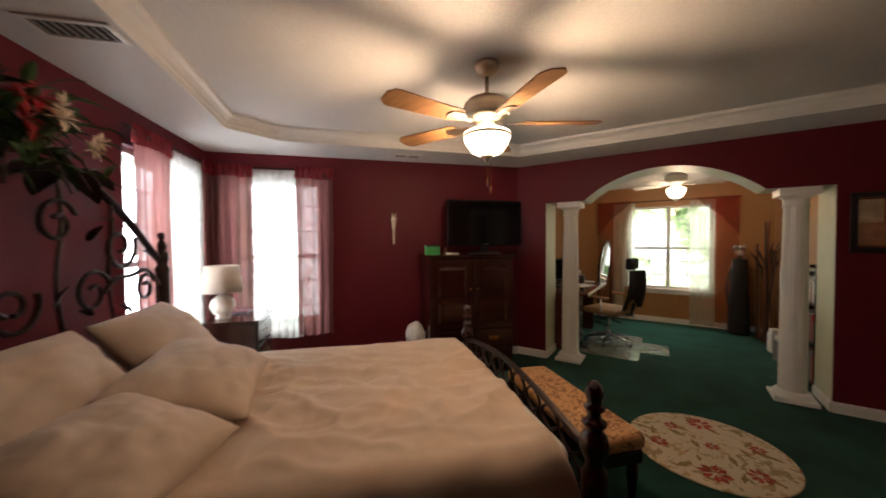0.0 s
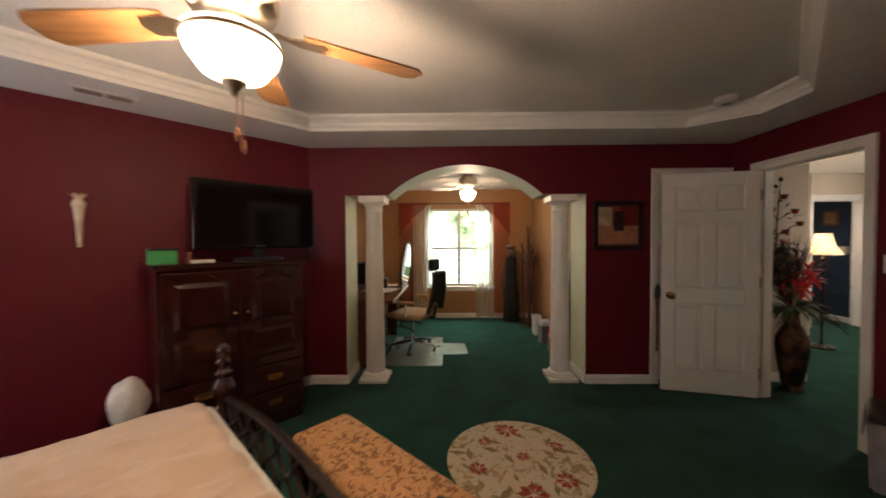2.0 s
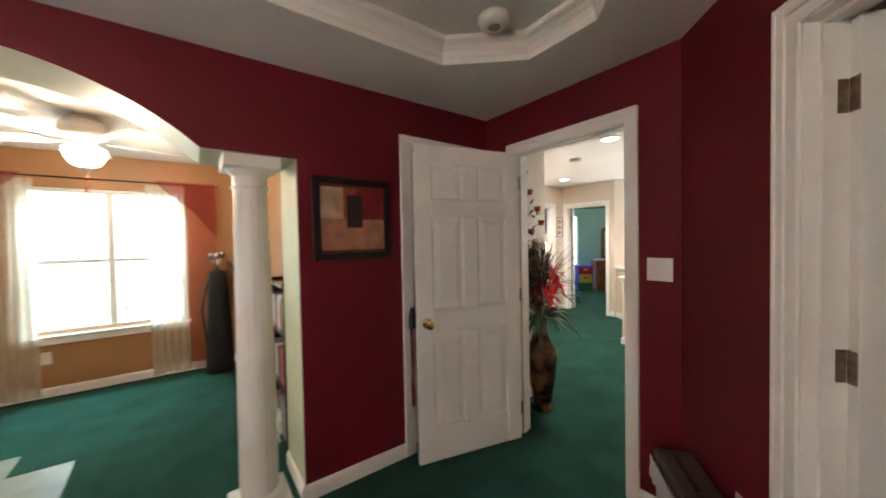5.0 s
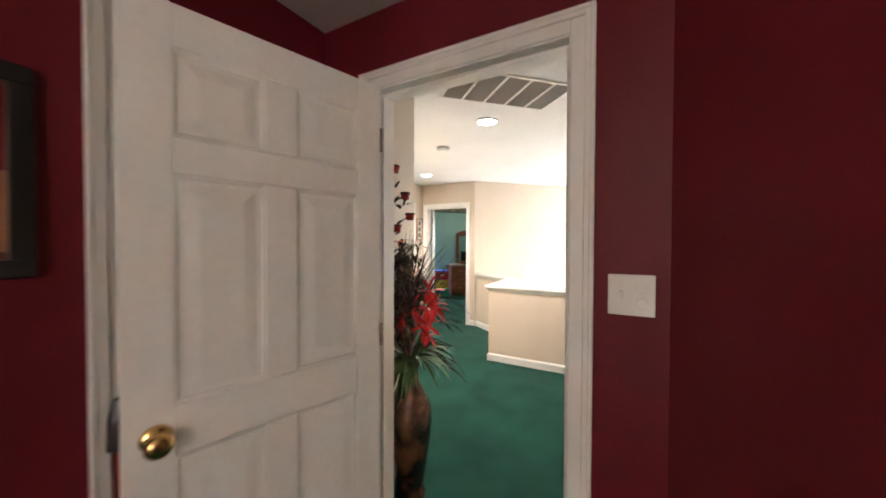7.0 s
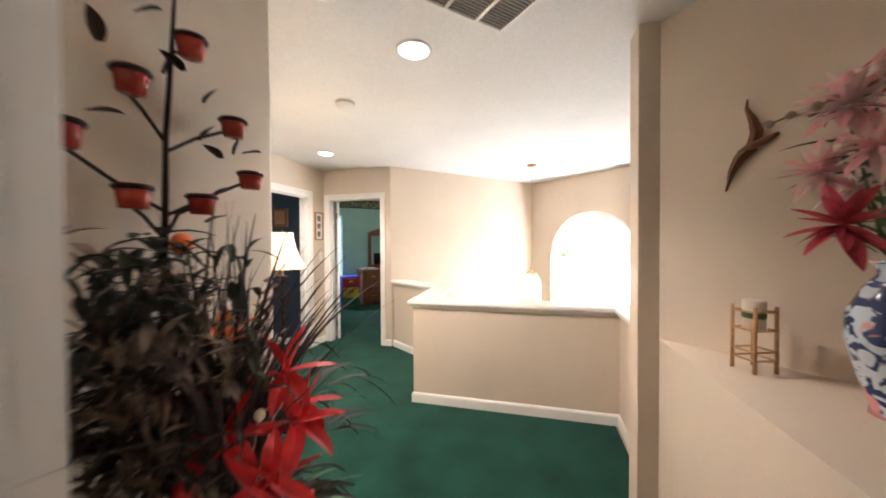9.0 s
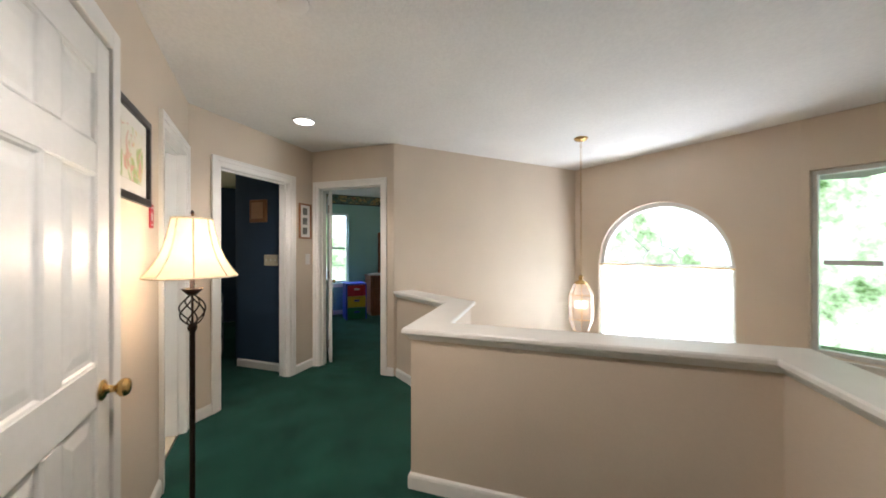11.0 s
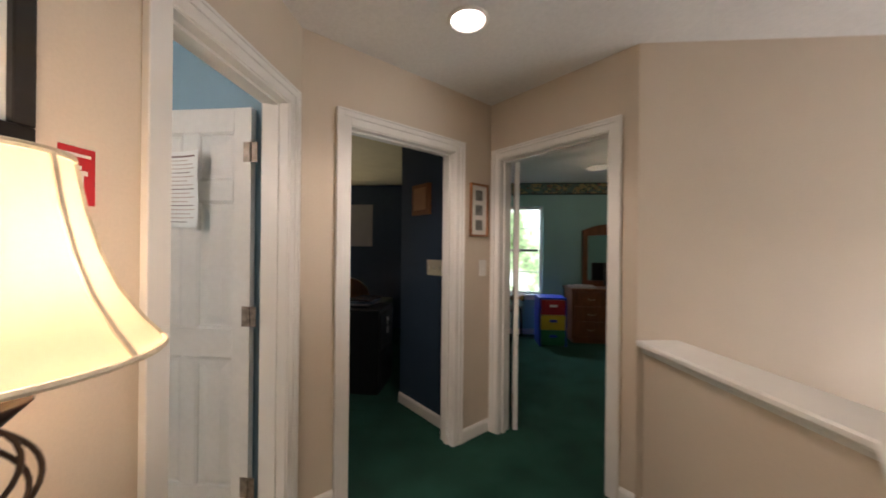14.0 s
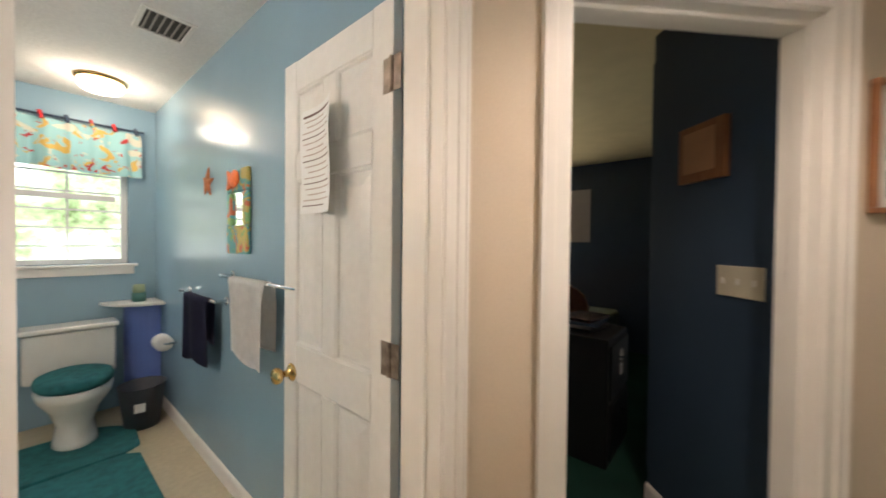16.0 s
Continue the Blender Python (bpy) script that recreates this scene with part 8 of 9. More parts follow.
# arched stairwell window with a cafe curtain
aw = thing("window_4", frame_on(vE, vW), "tall arched window with radiating bars in the stairwell", "window", "", "structure")
bm = B()
cx, rr_ = 1.155, 0.715
arcp = [(cx + rr_ * math.cos(math.pi * i / 32), 1.155 + rr_ * math.sin(math.pi * i / 32)) for i in range(33)]
for (xa, za), (xb, zb) in zip(arcp, arcp[1:]):
    f0, f1 = 0.93, 1.0
    hexa(bm, [(cx + (xa - cx) * f0, -0.14, 1.155 + (za - 1.155) * f0), (cx + (xb - cx) * f0, -0.14, 1.155 + (zb - 1.155) * f0), (cx + (xb - cx) * f0, -0.05, 1.155 + (zb - 1.155) * f0), (cx + (xa - cx) * f0, -0.05, 1.155 + (za - 1.155) * f0),
              (xa, -0.14, za), (xb, -0.14, zb), (xb, -0.05, zb), (xa, -0.05, za)])
box(bm, 0.441, -0.14, -0.019, 0.49, -0.05, 1.155)
box(bm, 1.82, -0.14, -0.019, 1.869, -0.05, 1.155)
box(bm, 0.49, -0.14, -0.019, 1.82, -0.05, 0.03)
part("window_frame", bm, M_FRAME, aw)
bm = B()
box(bm, 0.49, -0.13, 1.12, 1.82, -0.06, 1.165, 0.003, 1)
part("transom", bm, M_FRAME, aw)
bm = B()
box(bm, cx - 0.025, -0.128, 0.03, cx + 0.025, -0.062, 1.12, 0.003, 1)
part("mullion", bm, M_FRAME, aw)
bm = B()
for a in (45, 90, 135):
    c_, s_ = math.cos(radians(a)), math.sin(radians(a))
    tube(bm, [(cx + 0.2 * c_, -0.105, 1.165 + 0.2 * s_), (cx + 0.66 * c_, -0.105, 1.155 + 0.66 * s_)], 0.007, 5)
tube(bm, [(cx + 0.2 * math.cos(math.pi * i / 16), -0.105, 1.165 + 0.2 * math.sin(math.pi * i / 16)) for i in range(17)], 0.007, 5)
part("glazing_bar", bm, M_FRAME, aw)
bm = B()
ins = [bm.verts.new((cx + 0.68 * math.cos(math.pi * i / 24), -0.112, 1.155 + 0.68 * math.sin(math.pi * i / 24))) for i in range(25)] + [bm.verts.new((0.475, -0.112, 0.02)), bm.verts.new((1.835, -0.112, 0.02))]
out_ = [bm.verts.new(v.co + Vector((0, 0.004, 0))) for v in ins]
bm.faces.new(ins), bm.faces.new(out_[::-1])
for i in range(len(ins)):
    j = (i + 1) % len(ins)
    bm.faces.new((ins[i], ins[j], out_[j], out_[i]))
pn = part("pane", bm, M_GLASS, aw)
pn.visible_shadow = False
cu = thing("curtain", frame_on(vE, vW), "white sheer cafe curtain on a rod across the arched window", "curtain")
bm = B()
tube(bm, [(0.42, -0.02, 1.135), (1.89, -0.02, 1.135)], 0.008, 8)
part("rod", bm, M_BRASS, cu)
bm = B()
curtain(bm, 0.45, 1.86, 0.01, 1.15, 15, 0.012, -0.025, 0, 12, 71)
part("sheer_panel", bm, M_SHEERW, cu, "gathered white sheer", True)

# ---- bathroom ----
bR0, bR1, bW1 = (5.85, 6.75), (3.62, 8.98), (2.32, 7.68)
window_unit("window_5", bR1, bW1, 0.17, 0.84, 1.16, 2.0, 0.14, "small white double-hung bathroom window", 1, (0.62,), True, (2, 6), 0.06)
BWF = frame_on(bR1, bW1)
M_FISHV = blotch("sea_print_cotton", (0.30, 0.55, 0.58), [(7, 0.55, 0.03, (0.62, 0.60, 0.50)), (10, 0.60, 0.03, (0.62, 0.40, 0.10)), (14, 0.63, 0.02, (0.45, 0.05, 0.05))], 0.85, 0.1)
va = thing("curtain", BWF, "sea-print cotton valance with tab ties above the bathroom window", "curtain")
bm = B()
tube(bm, [(0.08, 0.05, 2.235), (0.94, 0.05, 2.235)], 0.008, 8)
part("rod", bm, M_NAVY, va)
bm = B()
curtain(bm, 0.10, 0.91, 1.86, 2.21, 6, 0.022, 0.055, 0, 8, 81)
part("valance", bm, M_FISHV, va, "turquoise sea-creature print", True)
for i in range(7):
    x = 0.13 + 0.125 * i
    bm = B()
    tube(bm, [(x, 0.075, 2.20), (x + 0.01, 0.066, 2.25), (x + 0.005, 0.04, 2.243), (x - 0.005, 0.045, 2.20)], 0.012, 6)
    part("tab_tie", bm, (M_NAVY, M_PRED, M_FISHV)[i % 3], va)
# ceiling light and vent
bl = thing("ceiling_light", pose(3.70, 8.37, HZ), "round brass ceiling light with lit ribbed glass", "ceiling light")
bm = B()
lathe(bm, [(0, 0), (0.13, 0), (0.132, -0.012), (0.12, -0.022), (0, -0.022)], 28)
part("rim", bm, M_BRASS, bl, smooth=True)
bm = B()
lathe(bm, [(0.115, -0.022), (0.118, -0.05), (0.10, -0.075), (0.05, -0.092), (0, -0.096)], 40)
gb_ = part("glass_dome", bm, M_BOWL, bl, "glowing ribbed glass", True)
gb_.visible_shadow = False
grille("ceiling_vent", Matrix.Translation((4.55, 7.70, HZ)) @ Matrix.Rotation(radians(-45), 4, 'Z'), 0.26, 0.22, 6, "square exhaust vent in the bathroom ceiling", 1)
# unseen light bar, added to carry the fill for the bathroom door and wall
vl = thing("unseen_light_bar", frame_on(bW1, (4.58, 5.43), 2.26, 1.93), "added brass light bar with round lit bulbs, out of view", "wall light")
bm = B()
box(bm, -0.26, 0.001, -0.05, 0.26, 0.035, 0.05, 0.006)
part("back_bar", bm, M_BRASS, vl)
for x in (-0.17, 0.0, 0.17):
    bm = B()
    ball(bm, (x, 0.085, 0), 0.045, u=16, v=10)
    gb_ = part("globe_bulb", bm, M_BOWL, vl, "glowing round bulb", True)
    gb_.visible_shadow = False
# right wall: towels, star, fish mirror
BRF = frame_on(bR0, bR1)
sb = lambda x: (bR0[0] - x) * 1.41421
M_NAVT = mat("navy_terry", (0.010, 0.012, 0.05), 0.95, var=0.2, scale=30, bump=1.0, bump_scale=220)
M_WHT = mat("white_terry", (0.86, 0.84, 0.82), 0.95, var=0.05, scale=30, bump=0.3, bump_scale=220)
for x0, x1, z, nm in ((4.86, 5.42, 1.17, "a"), (4.33, 4.80, 1.02, "b")):
    tb = thing("towel_bar", BRF @ pose(sb(x1), 0, z), "chrome towel bar on the blue wall", "towel bar", "bathroom towel bars")
    L_ = sb(x0) - sb(x1)
    bm = B()
    tube(bm, [(0, 0.06, 0), (L_, 0.06, 0)], 0.008, 10)
    part("bar", bm, M_CHROME, tb, smooth=True)
    for xx in (0.0, L_):
        bm = B()
        tube(bm, [(xx, 0.001, 0), (xx, 0.008, 0), (xx, 0.012, 0), (xx, 0.062, 0)], [0.024, 0.022, 0.010, 0.010], 12)
        part("bracket", bm, M_CHROME, tb)


def towel(m, w, front, back, seed, material, label):
    """A towel folded over a bar at the origin."""
    bm = B()
    n, k = 24, 30
    g = []
    tot = front + back
    for j in range(k + 1):
        s_ = -back + tot * j / k
        row = []
        for i in range(n + 1):
            u = i / n
            side = 1 if s_ >= 0 else -1
            d = abs(s_)
            y = side * (0.012 + 0.010 * min(1, d / 0.03)) + side * 0.010 * math.sin(9 * u + seed + 2 * d) * min(1, d / 0.1)
            if d < 0.02:
                y = s_ * 1.1
            z = 0.010 - max(0, d - 0.01) * (1 + 0.04 * math.sin(3.2 * u + 1.3 * seed)) + (0.012 * math.sin(9 * u + seed) if j in (k,) else 0)
            row.append(bm.verts.new(((u - 0.5) * w * (1 - 0.10 * min(1, d / front) * math.sin(seed)), y, z)))
        g.append(row)
    for a, b in zip(g, g[1:]):
        for i in range(n):
            bm.faces.new((a[i], a[i + 1], b[i + 1], b[i]))
    bmesh.ops.solidify(bm, geom=bm.faces[:], thickness=0.008)
    return solid("towel", bm, material, label, "towel", m, "bathroom towels", smooth=True)


towel(BRF @ pose(sb(5.12), 0.06, 1.17), 0.40, 0.38, 0.30, 1.0, M_WHT, "white terry towel folded over the towel bar")
towel(BRF @ pose(sb(4.60), 0.06, 1.02), 0.44, 0.40, 0.28, 3.2, M_NAVT, "navy blue terry towel folded over the towel bar")
st = thing("starfish", BRF @ pose(sb(4.589), 0.002, 1.70), "orange starfish ornament on the blue wall", "wall decoration")
bm = B()
pts = []
for i in range(10):
    r = 0.095 if i % 2 == 0 else 0.034
    a = math.pi / 2 + math.pi * i / 5 + 0.12
    pts.append((r * math.cos(a), r * math.sin(a)))
rim = [bm.verts.new((x, 0.0, z)) for x, z in pts]
rim2 = [bm.verts.new((x * 0.9, 0.008, z * 0.9)) for x, z in pts]
top = bm.verts.new((0, 0.024, 0))
bm.faces.new(rim[::-1])
for i in range(10):
    j = (i + 1) % 10
    bm.faces.new((rim[i], rim[j], rim2[j], rim2[i]))
    bm.faces.new((rim2[i], rim2[j], top))
part("star", bm, mat("terracotta_orange", (0.42, 0.13, 0.045), 0.7, var=0.25, scale=40, bump=0.6, bump_scale=120), st)
M_FISHF = blotch("painted_reef", (0.10, 0.36, 0.38), [(8, 0.50, 0.03, (0.50, 0.40, 0.10)), (11, 0.58, 0.03, (0.55, 0.14, 0.06)), (15, 0.62, 0.03, (0.20, 0.42, 0.16))], 0.5, 0.2)
fm = thing("fish_mirror", BRF @ pose(sb(4.935), 0.001, 1.50), "small mirror in a painted fish and reef frame", "mirror")
bm = B()
W_, H_ = 0.135, 0.215
for x0, x1, z0_, z1_ in ((-W_, W_, -H_, -0.07), (-W_, W_, 0.10, H_), (-W_, -0.07, -0.0695, 0.0995), (0.07, W_, -0.0695, 0.0995)):
    box(bm, x0, 0.001, z0_, x1, 0.022, z1_, 0.010, 2)
part("frame", bm, M_FISHF, fm, "brightly painted frame")
bm = B()
box(bm, -0.07, 0.002, -0.07, 0.07, 0.008, 0.10)
part("glass", bm, M_MIRROR, fm)
bm = B()
ball(bm, (0.01, 0.028, 0.165), 0.06, 0.012, 0.045, 16, 10)
plate(bm, [(0.055, -0.04), (0.105, -0.05), (0.09, 0.0), (0.105, 0.05), (0.055, 0.03)], 0.022, 0.032)
bm.verts.ensure_lookup_table()
for v in bm.verts[-10:]:
    v.co = Vector((v.co.x, v.co.z, v.co.y + 0.165))
part("fish", bm, M_PORANGE, fm, "orange fish")
# corner shelf with candle, toilet paper
cs2 = thing("corner_shelf", pose(3.62, 8.98, 0.84), "white wooden corner shelf over a blue support", "shelf")
d1, d2 = Vector((0.707, -0.707)), Vector((-0.707, -0.707))
bm = B()
o = Vector((0.0, -0.006))
pp_ = [o] + [o + d2 * 0.34 * math.cos(t) + d1 * 0.34 * math.sin(t) for t in [math.pi / 2 * i / 8 for i in range(9)]]
plate(bm, [(p.x, p.y) for p in pp_], 0.0, 0.018)
part("board", bm, M_TRIM, cs2)
bm = B()
pp_ = [o] + [o + d2 * 0.20 * math.cos(t) + d1 * 0.20 * math.sin(t) for t in [math.pi / 2 * i / 8 for i in range(9)]]
plate(bm, [(p.x, p.y) for p in pp_], -0.84, -0.001)
part("support", bm, mat("periwinkle_blue", (0.13, 0.20, 0.52), 0.5, var=0.06), cs2, "periwinkle blue corner column")
cn = thing("candle", pose(3.62, 8.80, 0.858), "two-tone green pillar candle on the corner shelf", "candle")
bm = B()
lathe(bm, [(0, 0), (0.045, 0), (0.045, 0.07), (0, 0.07)], 22)
part("wax_base", bm, mat("dark_teal_wax", (0.05, 0.16, 0.14), 0.5), cn, smooth=True)
bm = B()
lathe(bm, [(0.0, 0.0705), (0.038, 0.0705), (0.038, 0.13), (0.03, 0.135), (0, 0.13)], 22)
part("wax_top", bm, mat("sage_wax", (0.34, 0.42, 0.26), 0.5), cn, smooth=True)
tp = thing("toilet_paper", BRF @ pose(sb(4.10), 0, 0.60), "toilet roll on a chrome arm", "toilet paper")
bm = B()
tube(bm, [(0, 0.001, 0), (0, 0.05, 0), (0.02, 0.07, 0), (0.15, 0.07, 0)], 0.008, 8)
part("holder", bm, M_CHROME, tp)
bm = B()
lathe(bm, [(0.02, 0), (0.056, 0), (0.056, 0.105), (0.02, 0.105)], 28)
moved(bm, Matrix.Translation((0.03, 0.07, 0)) @ Matrix.Rotation(radians(90), 4, 'Y'))
part("roll", bm, M_PAPER, tp, smooth=True)
# toilet facing out from the window wall
M_CHINA = mat("white_china", (0.74, 0.72, 0.68), 0.12, var=0.03)
M_TEALC = mat("teal_plush", (0.015, 0.13, 0.14), 0.95, var=0.25, scale=25, bump=1.0, bump_scale=200)
TL = frame_on(bR1, bW1, 0.50, 0, 0)
to = thing("toilet", TL, "white china toilet with teal plush lid cover", "toilet")
bm = B()
box(bm, -0.23, 0.02, 0.36, 0.23, 0.22, 0.70, 0.025, 3)
part("tank", bm, M_CHINA, to, smooth=True)
bm = B()
box(bm, -0.245, 0.012, 0.701, 0.245, 0.235, 0.735, 0.010, 3)
part("tank_lid", bm, M_CHINA, to)
bm = B()
g = []
for rx, ry, cy, z in ((0.11, 0.17, 0.46, 0.0), (0.105, 0.16, 0.46, 0.05), (0.09, 0.14, 0.44, 0.14), (0.12, 0.18, 0.45, 0.24), (0.175, 0.24, 0.46, 0.33), (0.185, 0.255, 0.46, 0.385), (0.17, 0.24, 0.46, 0.395)):
    g.append([bm.verts.new((rx * math.cos(2 * math.pi * i / 32), cy + ry * math.sin(2 * math.pi * i / 32), z)) for i in range(32)])
for a, b in zip(g, g[1:]):
    for i in range(32):
        bm.faces.new((a[i], a[(i + 1) % 32], b[(i + 1) % 32], b[i]))
bm.faces.new(g[0][::-1]), bm.faces.new(g[-1])
box(bm, -0.13, 0.06, 0.25, 0.13, 0.28, 0.359, 0.02, 2)
part("bowl", bm, M_CHINA, to, smooth=True)
bm = B()
g = []
for k, z in ((0.94, 0.396), (1.0, 0.41), (1.02, 0.43), (0.98, 0.452), (0.85, 0.462), (0.0, 0.466)):
    if k:
        g.append([bm.verts.new((0.185 * k * math.cos(2 * math.pi * i / 32), 0.46 + 0.25 * k * math.sin(2 * math.pi * i / 32), z)) for i in range(32)])
for a, b in zip(g, g[1:]):
    for i in range(32):
        bm.faces.new((a[i], a[(i + 1) % 32], b[(i + 1) % 32], b[i]))
bm.faces.new(g[0][::-1]), bm.faces.new(g[-1])
part("lid_cover", bm, M_TEALC, to, "teal plush lid cover", True)
wb = thing("waste_bin", pose(3.86, 8.50, 0), "small dark grey plastic waste bin by the toilet", "waste bin")
bm = B()
lathe(bm, [(0, 0.01), (0.10, 0.0), (0.135, 0.30), (0.14, 0.305), (0.13, 0.30), (0.095, 0.012)], 28)
part("bucket", bm, mat("charcoal_plastic", (0.06, 0.065, 0.085), 0.45, var=0.1), wb, smooth=True)
bm = B()
box(bm, -0.03, -0.132, 0.14, 0.03, -0.128, 0.20)
moved(bm, pose(0, 0, 0, 0, 0, 30))
part("label", bm, M_PAPER, wb, "pale label")


def shaggy(m, pts, label):
    root = thing("bath_mat", m, label, "bath mat", "bathroom mats")
    bm = B()
    plate(bm, pts, 0.001, 0.02)
    bmesh.ops.bevel(bm, geom=list(bm.edges), offset=0.006, segments=2, affect='EDGES')
    part("plush_top", bm, M_TEALC, root)


BF = Matrix(((0.7071, 0.7071, 0, 3.87), (-0.7071, 0.7071, 0, 8.12), (0, 0, 1, 0), (0, 0, 0, 1)))
shaggy(BF, [(-0.42, -0.40), (0.10, -0.40), (0.12, 0.10), (0.05, 0.20), (-0.25, 0.22), (-0.36, 0.12), (-0.42, 0.05)], "teal contour bath mat round the toilet")
shaggy(BF, [(0.13, -0.45), (0.95, -0.45), (1.0, -0.40), (1.0, 0.12), (0.93, 0.18), (0.18, 0.18), (0.13, 0.12)], "long teal plush bath mat on cream vinyl")

# ---- blue room ----
switch_plate(frame_on((7.07, 6.81), (7.07, 7.504), 0.21, 1.21), 0.19, 0.122, "ivory triple light switch plate on slate blue wall", 3, mat("ivory_plastic", (0.62, 0.57, 0.44), 0.4))
pq = thing("wooden_plaque", frame_on((7.07, 6.81), (7.07, 7.504), 0.375, 1.755), "wooden plaque with a pale printed panel on slate blue wall", "plaque")
bm = B()
box(bm, -0.115, 0.001, -0.125, 0.115, 0.030, 0.125, 0.004)
part("board", bm, M_OAKF, pq)
bm = B()
box(bm, -0.075, 0.0305, -0.085, 0.085, 0.033, 0.095)
part("text_panel", bm, mat("tan_label", (0.48, 0.26, 0.13), 0.6, var=0.1), pq)
BFA, BFB = (9.1, 9.36), (6.75, 11.71)
ps = thing("poster", frame_on(BFA, BFB, (9.1 - 8.0) * 1.414, 1.75), "pale blank paper poster on the slate blue wall", "poster")
bm = B()
box(bm, -0.34, 0.001, -0.36, 0.34, 0.003, 0.36)
part("sheet", bm, mat("grey_paper", (0.42, 0.38, 0.38), 0.8, var=0.05), ps)
fc = thing("filing_cabinet", pose(6.995, 8.05, 0, 0, 0, 44), "black two-drawer cabinet with papers piled on it", "cabinet")
bm = B()
box(bm, -0.24, -0.22, 0.0, 0.24, 0.22, 0.78, 0.008)
part("body", bm, M_BLACK, fc)
for z0_, z1_ in ((0.05, 0.38), (0.41, 0.74)):
    bm = B()
    box(bm, -0.22, -0.236, z0_, 0.22, -0.2205, z1_, 0.006)
    d = part("drawer", bm, M_BLACK, fc)
    bm = B()
    tube(bm, [(-0.04, -0.238, z1_ - 0.10), (-0.03, -0.258, z1_ - 0.10), (0.03, -0.258, z1_ - 0.10), (0.04, -0.238, z1_ - 0.10)], 0.005, 6)
    part("pull", bm, M_CHROME, d, "bright metal pull")
bm = B()
for k in range(2):
    box(bm, -0.02, -0.2415, 0.52 + 0.09 * k, 0.04, -0.2365, 0.59 + 0.09 * k)
part("sticker", bm, M_PAPER, fc, "pale stickers")
rng = random.Random(2)
for i in range(4):
    root = thing("folder", pose(6.995 + rng.uniform(-0.03, 0.03), 8.05 + rng.uniform(-0.03, 0.03), 0.78 + 0.022 * i, 0, 0, 44 + rng.uniform(-12, 12)), "dark folder lying on the black cabinet", "folder", "folders on the cabinet")
    bm = B()
    box(bm, -0.15, -0.11, 0.0, 0.15, 0.11, 0.0205, 0.003)
    part("cover", bm, (M_BLACK, M_GREYP, M_NAVY, M_CHERRY)[i], root)
ub = thing("bed", pose(7.6, 9.75, 0, 0, 0, 135), "wooden bed with rounded orange-brown headboard and grey bedding", "bed")
bm = B()
box(bm, -0.5, -1.0, 0.25, 0.5, 0.55, 0.52, 0.06, 3)
part("bedding", bm, mat("grey_green_bedding", (0.10, 0.12, 0.10), 0.9, var=0.3), ub, smooth=True)
bm = B()
pts_ = [(-0.5, 0.0), (0.5, 0.0), (0.5, 0.75)] + [(0.5 * math.cos(math.pi * i / 14), 0.75 + 0.25 * math.sin(math.pi * i / 14)) for i in range(1, 14)] + [(-0.5, 0.75)]
plate(bm, pts_, 0.555, 0.595)
for v in bm.verts:
    v.co = Vector((v.co.x, v.co.z, v.co.y))
part("headboard", bm, M_PINE, ub)
for x in (-0.47, 0.47):
    bm = B()
    box(bm, x - 0.03, -1.0, 0, x + 0.03, -0.94, 0.2495)
    part("leg", bm, M_PINE, ub)
bm = B()
box(bm, -0.49, -0.99, 0.16, 0.49, 0.554, 0.249)
part("rail", bm, M_PINE, ub)

# ---- teal room ----
TFA, TFB = (12.15, 6.11), (9.0, 9.26)
sT = lambda x: (12.15 - x) * 1.41421
window_unit("window_6", TFA, TFB, 2.82, 3.52, 0.64, 2.06, 0.14, "white double-hung window in the teal room", 1, (0.5,), True, (1, 4), 0.06)
# unseen window, added around the blue room's fill lamp
window_unit("added_window", BFA, BFB, 2.2, 3.1, 0.6, 2.0, 0.14, "added white double-hung window, out of view in the blue room", 1, (0.5,), True, None, 0.06)
M_BORD = blotch("landscape_border", (0.10, 0.16, 0.14), [(9, 0.50, 0.04, (0.36, 0.30, 0.14)), (15, 0.56, 0.04, (0.05, 0.09, 0.06)), (20, 0.62, 0.03, (0.30, 0.10, 0.06))], 0.7, 0.05)
bm = B()
box(bm, 0.02, 0.0005, 2.255, 4.43, 0.003, 2.436)
tb_ = structure("trim", bm, M_BORD, "wallpaper border of a landscape below the ceiling")
tb_.matrix_world = frame_on(TFA, TFB)
bm = B()
box(bm, 0.02, 0.0031, 2.245, 4.43, 0.0045, 2.268)
box(bm, 0.02, 0.0031, 2.424, 4.43, 0.0045, 2.437)
structure("trim", bm, mat("border_dark_band", (0.02, 0.03, 0.04), 0.7), "dark edge bands of the wallpaper border").matrix_world = frame_on(TFA, TFB)
dr0 = sT(10.39)
DRF = frame_on(TFA, TFB, dr0, 0, 0.02)
ds = thing("dresser", DRF, "honey-coloured wooden dresser desk with drawers", "dresser")
DL, DD, DH = 1.32, 0.48, 0.80
bm = B()
box(bm, -0.52, 0.0, 0.07, 0.0, DD - 0.02, DH - 0.03, 0.004)
box(bm, -0.50, 0.02, 0.0, -0.02, DD - 0.05, 0.0695)
part("pedestal", bm, M_PINE, ds)
bm = B()
box(bm, -DL, 0.0, 0.52, -0.5205, DD - 0.02, DH - 0.03, 0.004)
part("knee_drawer_box", bm, M_PINE, ds)
bm = B()
box(bm, -DL, 0.01, 0.0, -DL + 0.04, DD - 0.03, 0.5195)
part("end_panel", bm, M_PINE, ds)
bm = B()
box(bm, -DL - 0.02, -0.005, DH - 0.0295, 0.02, DD + 0.015, DH, 0.008)
part("top", bm, M_PINE, ds)
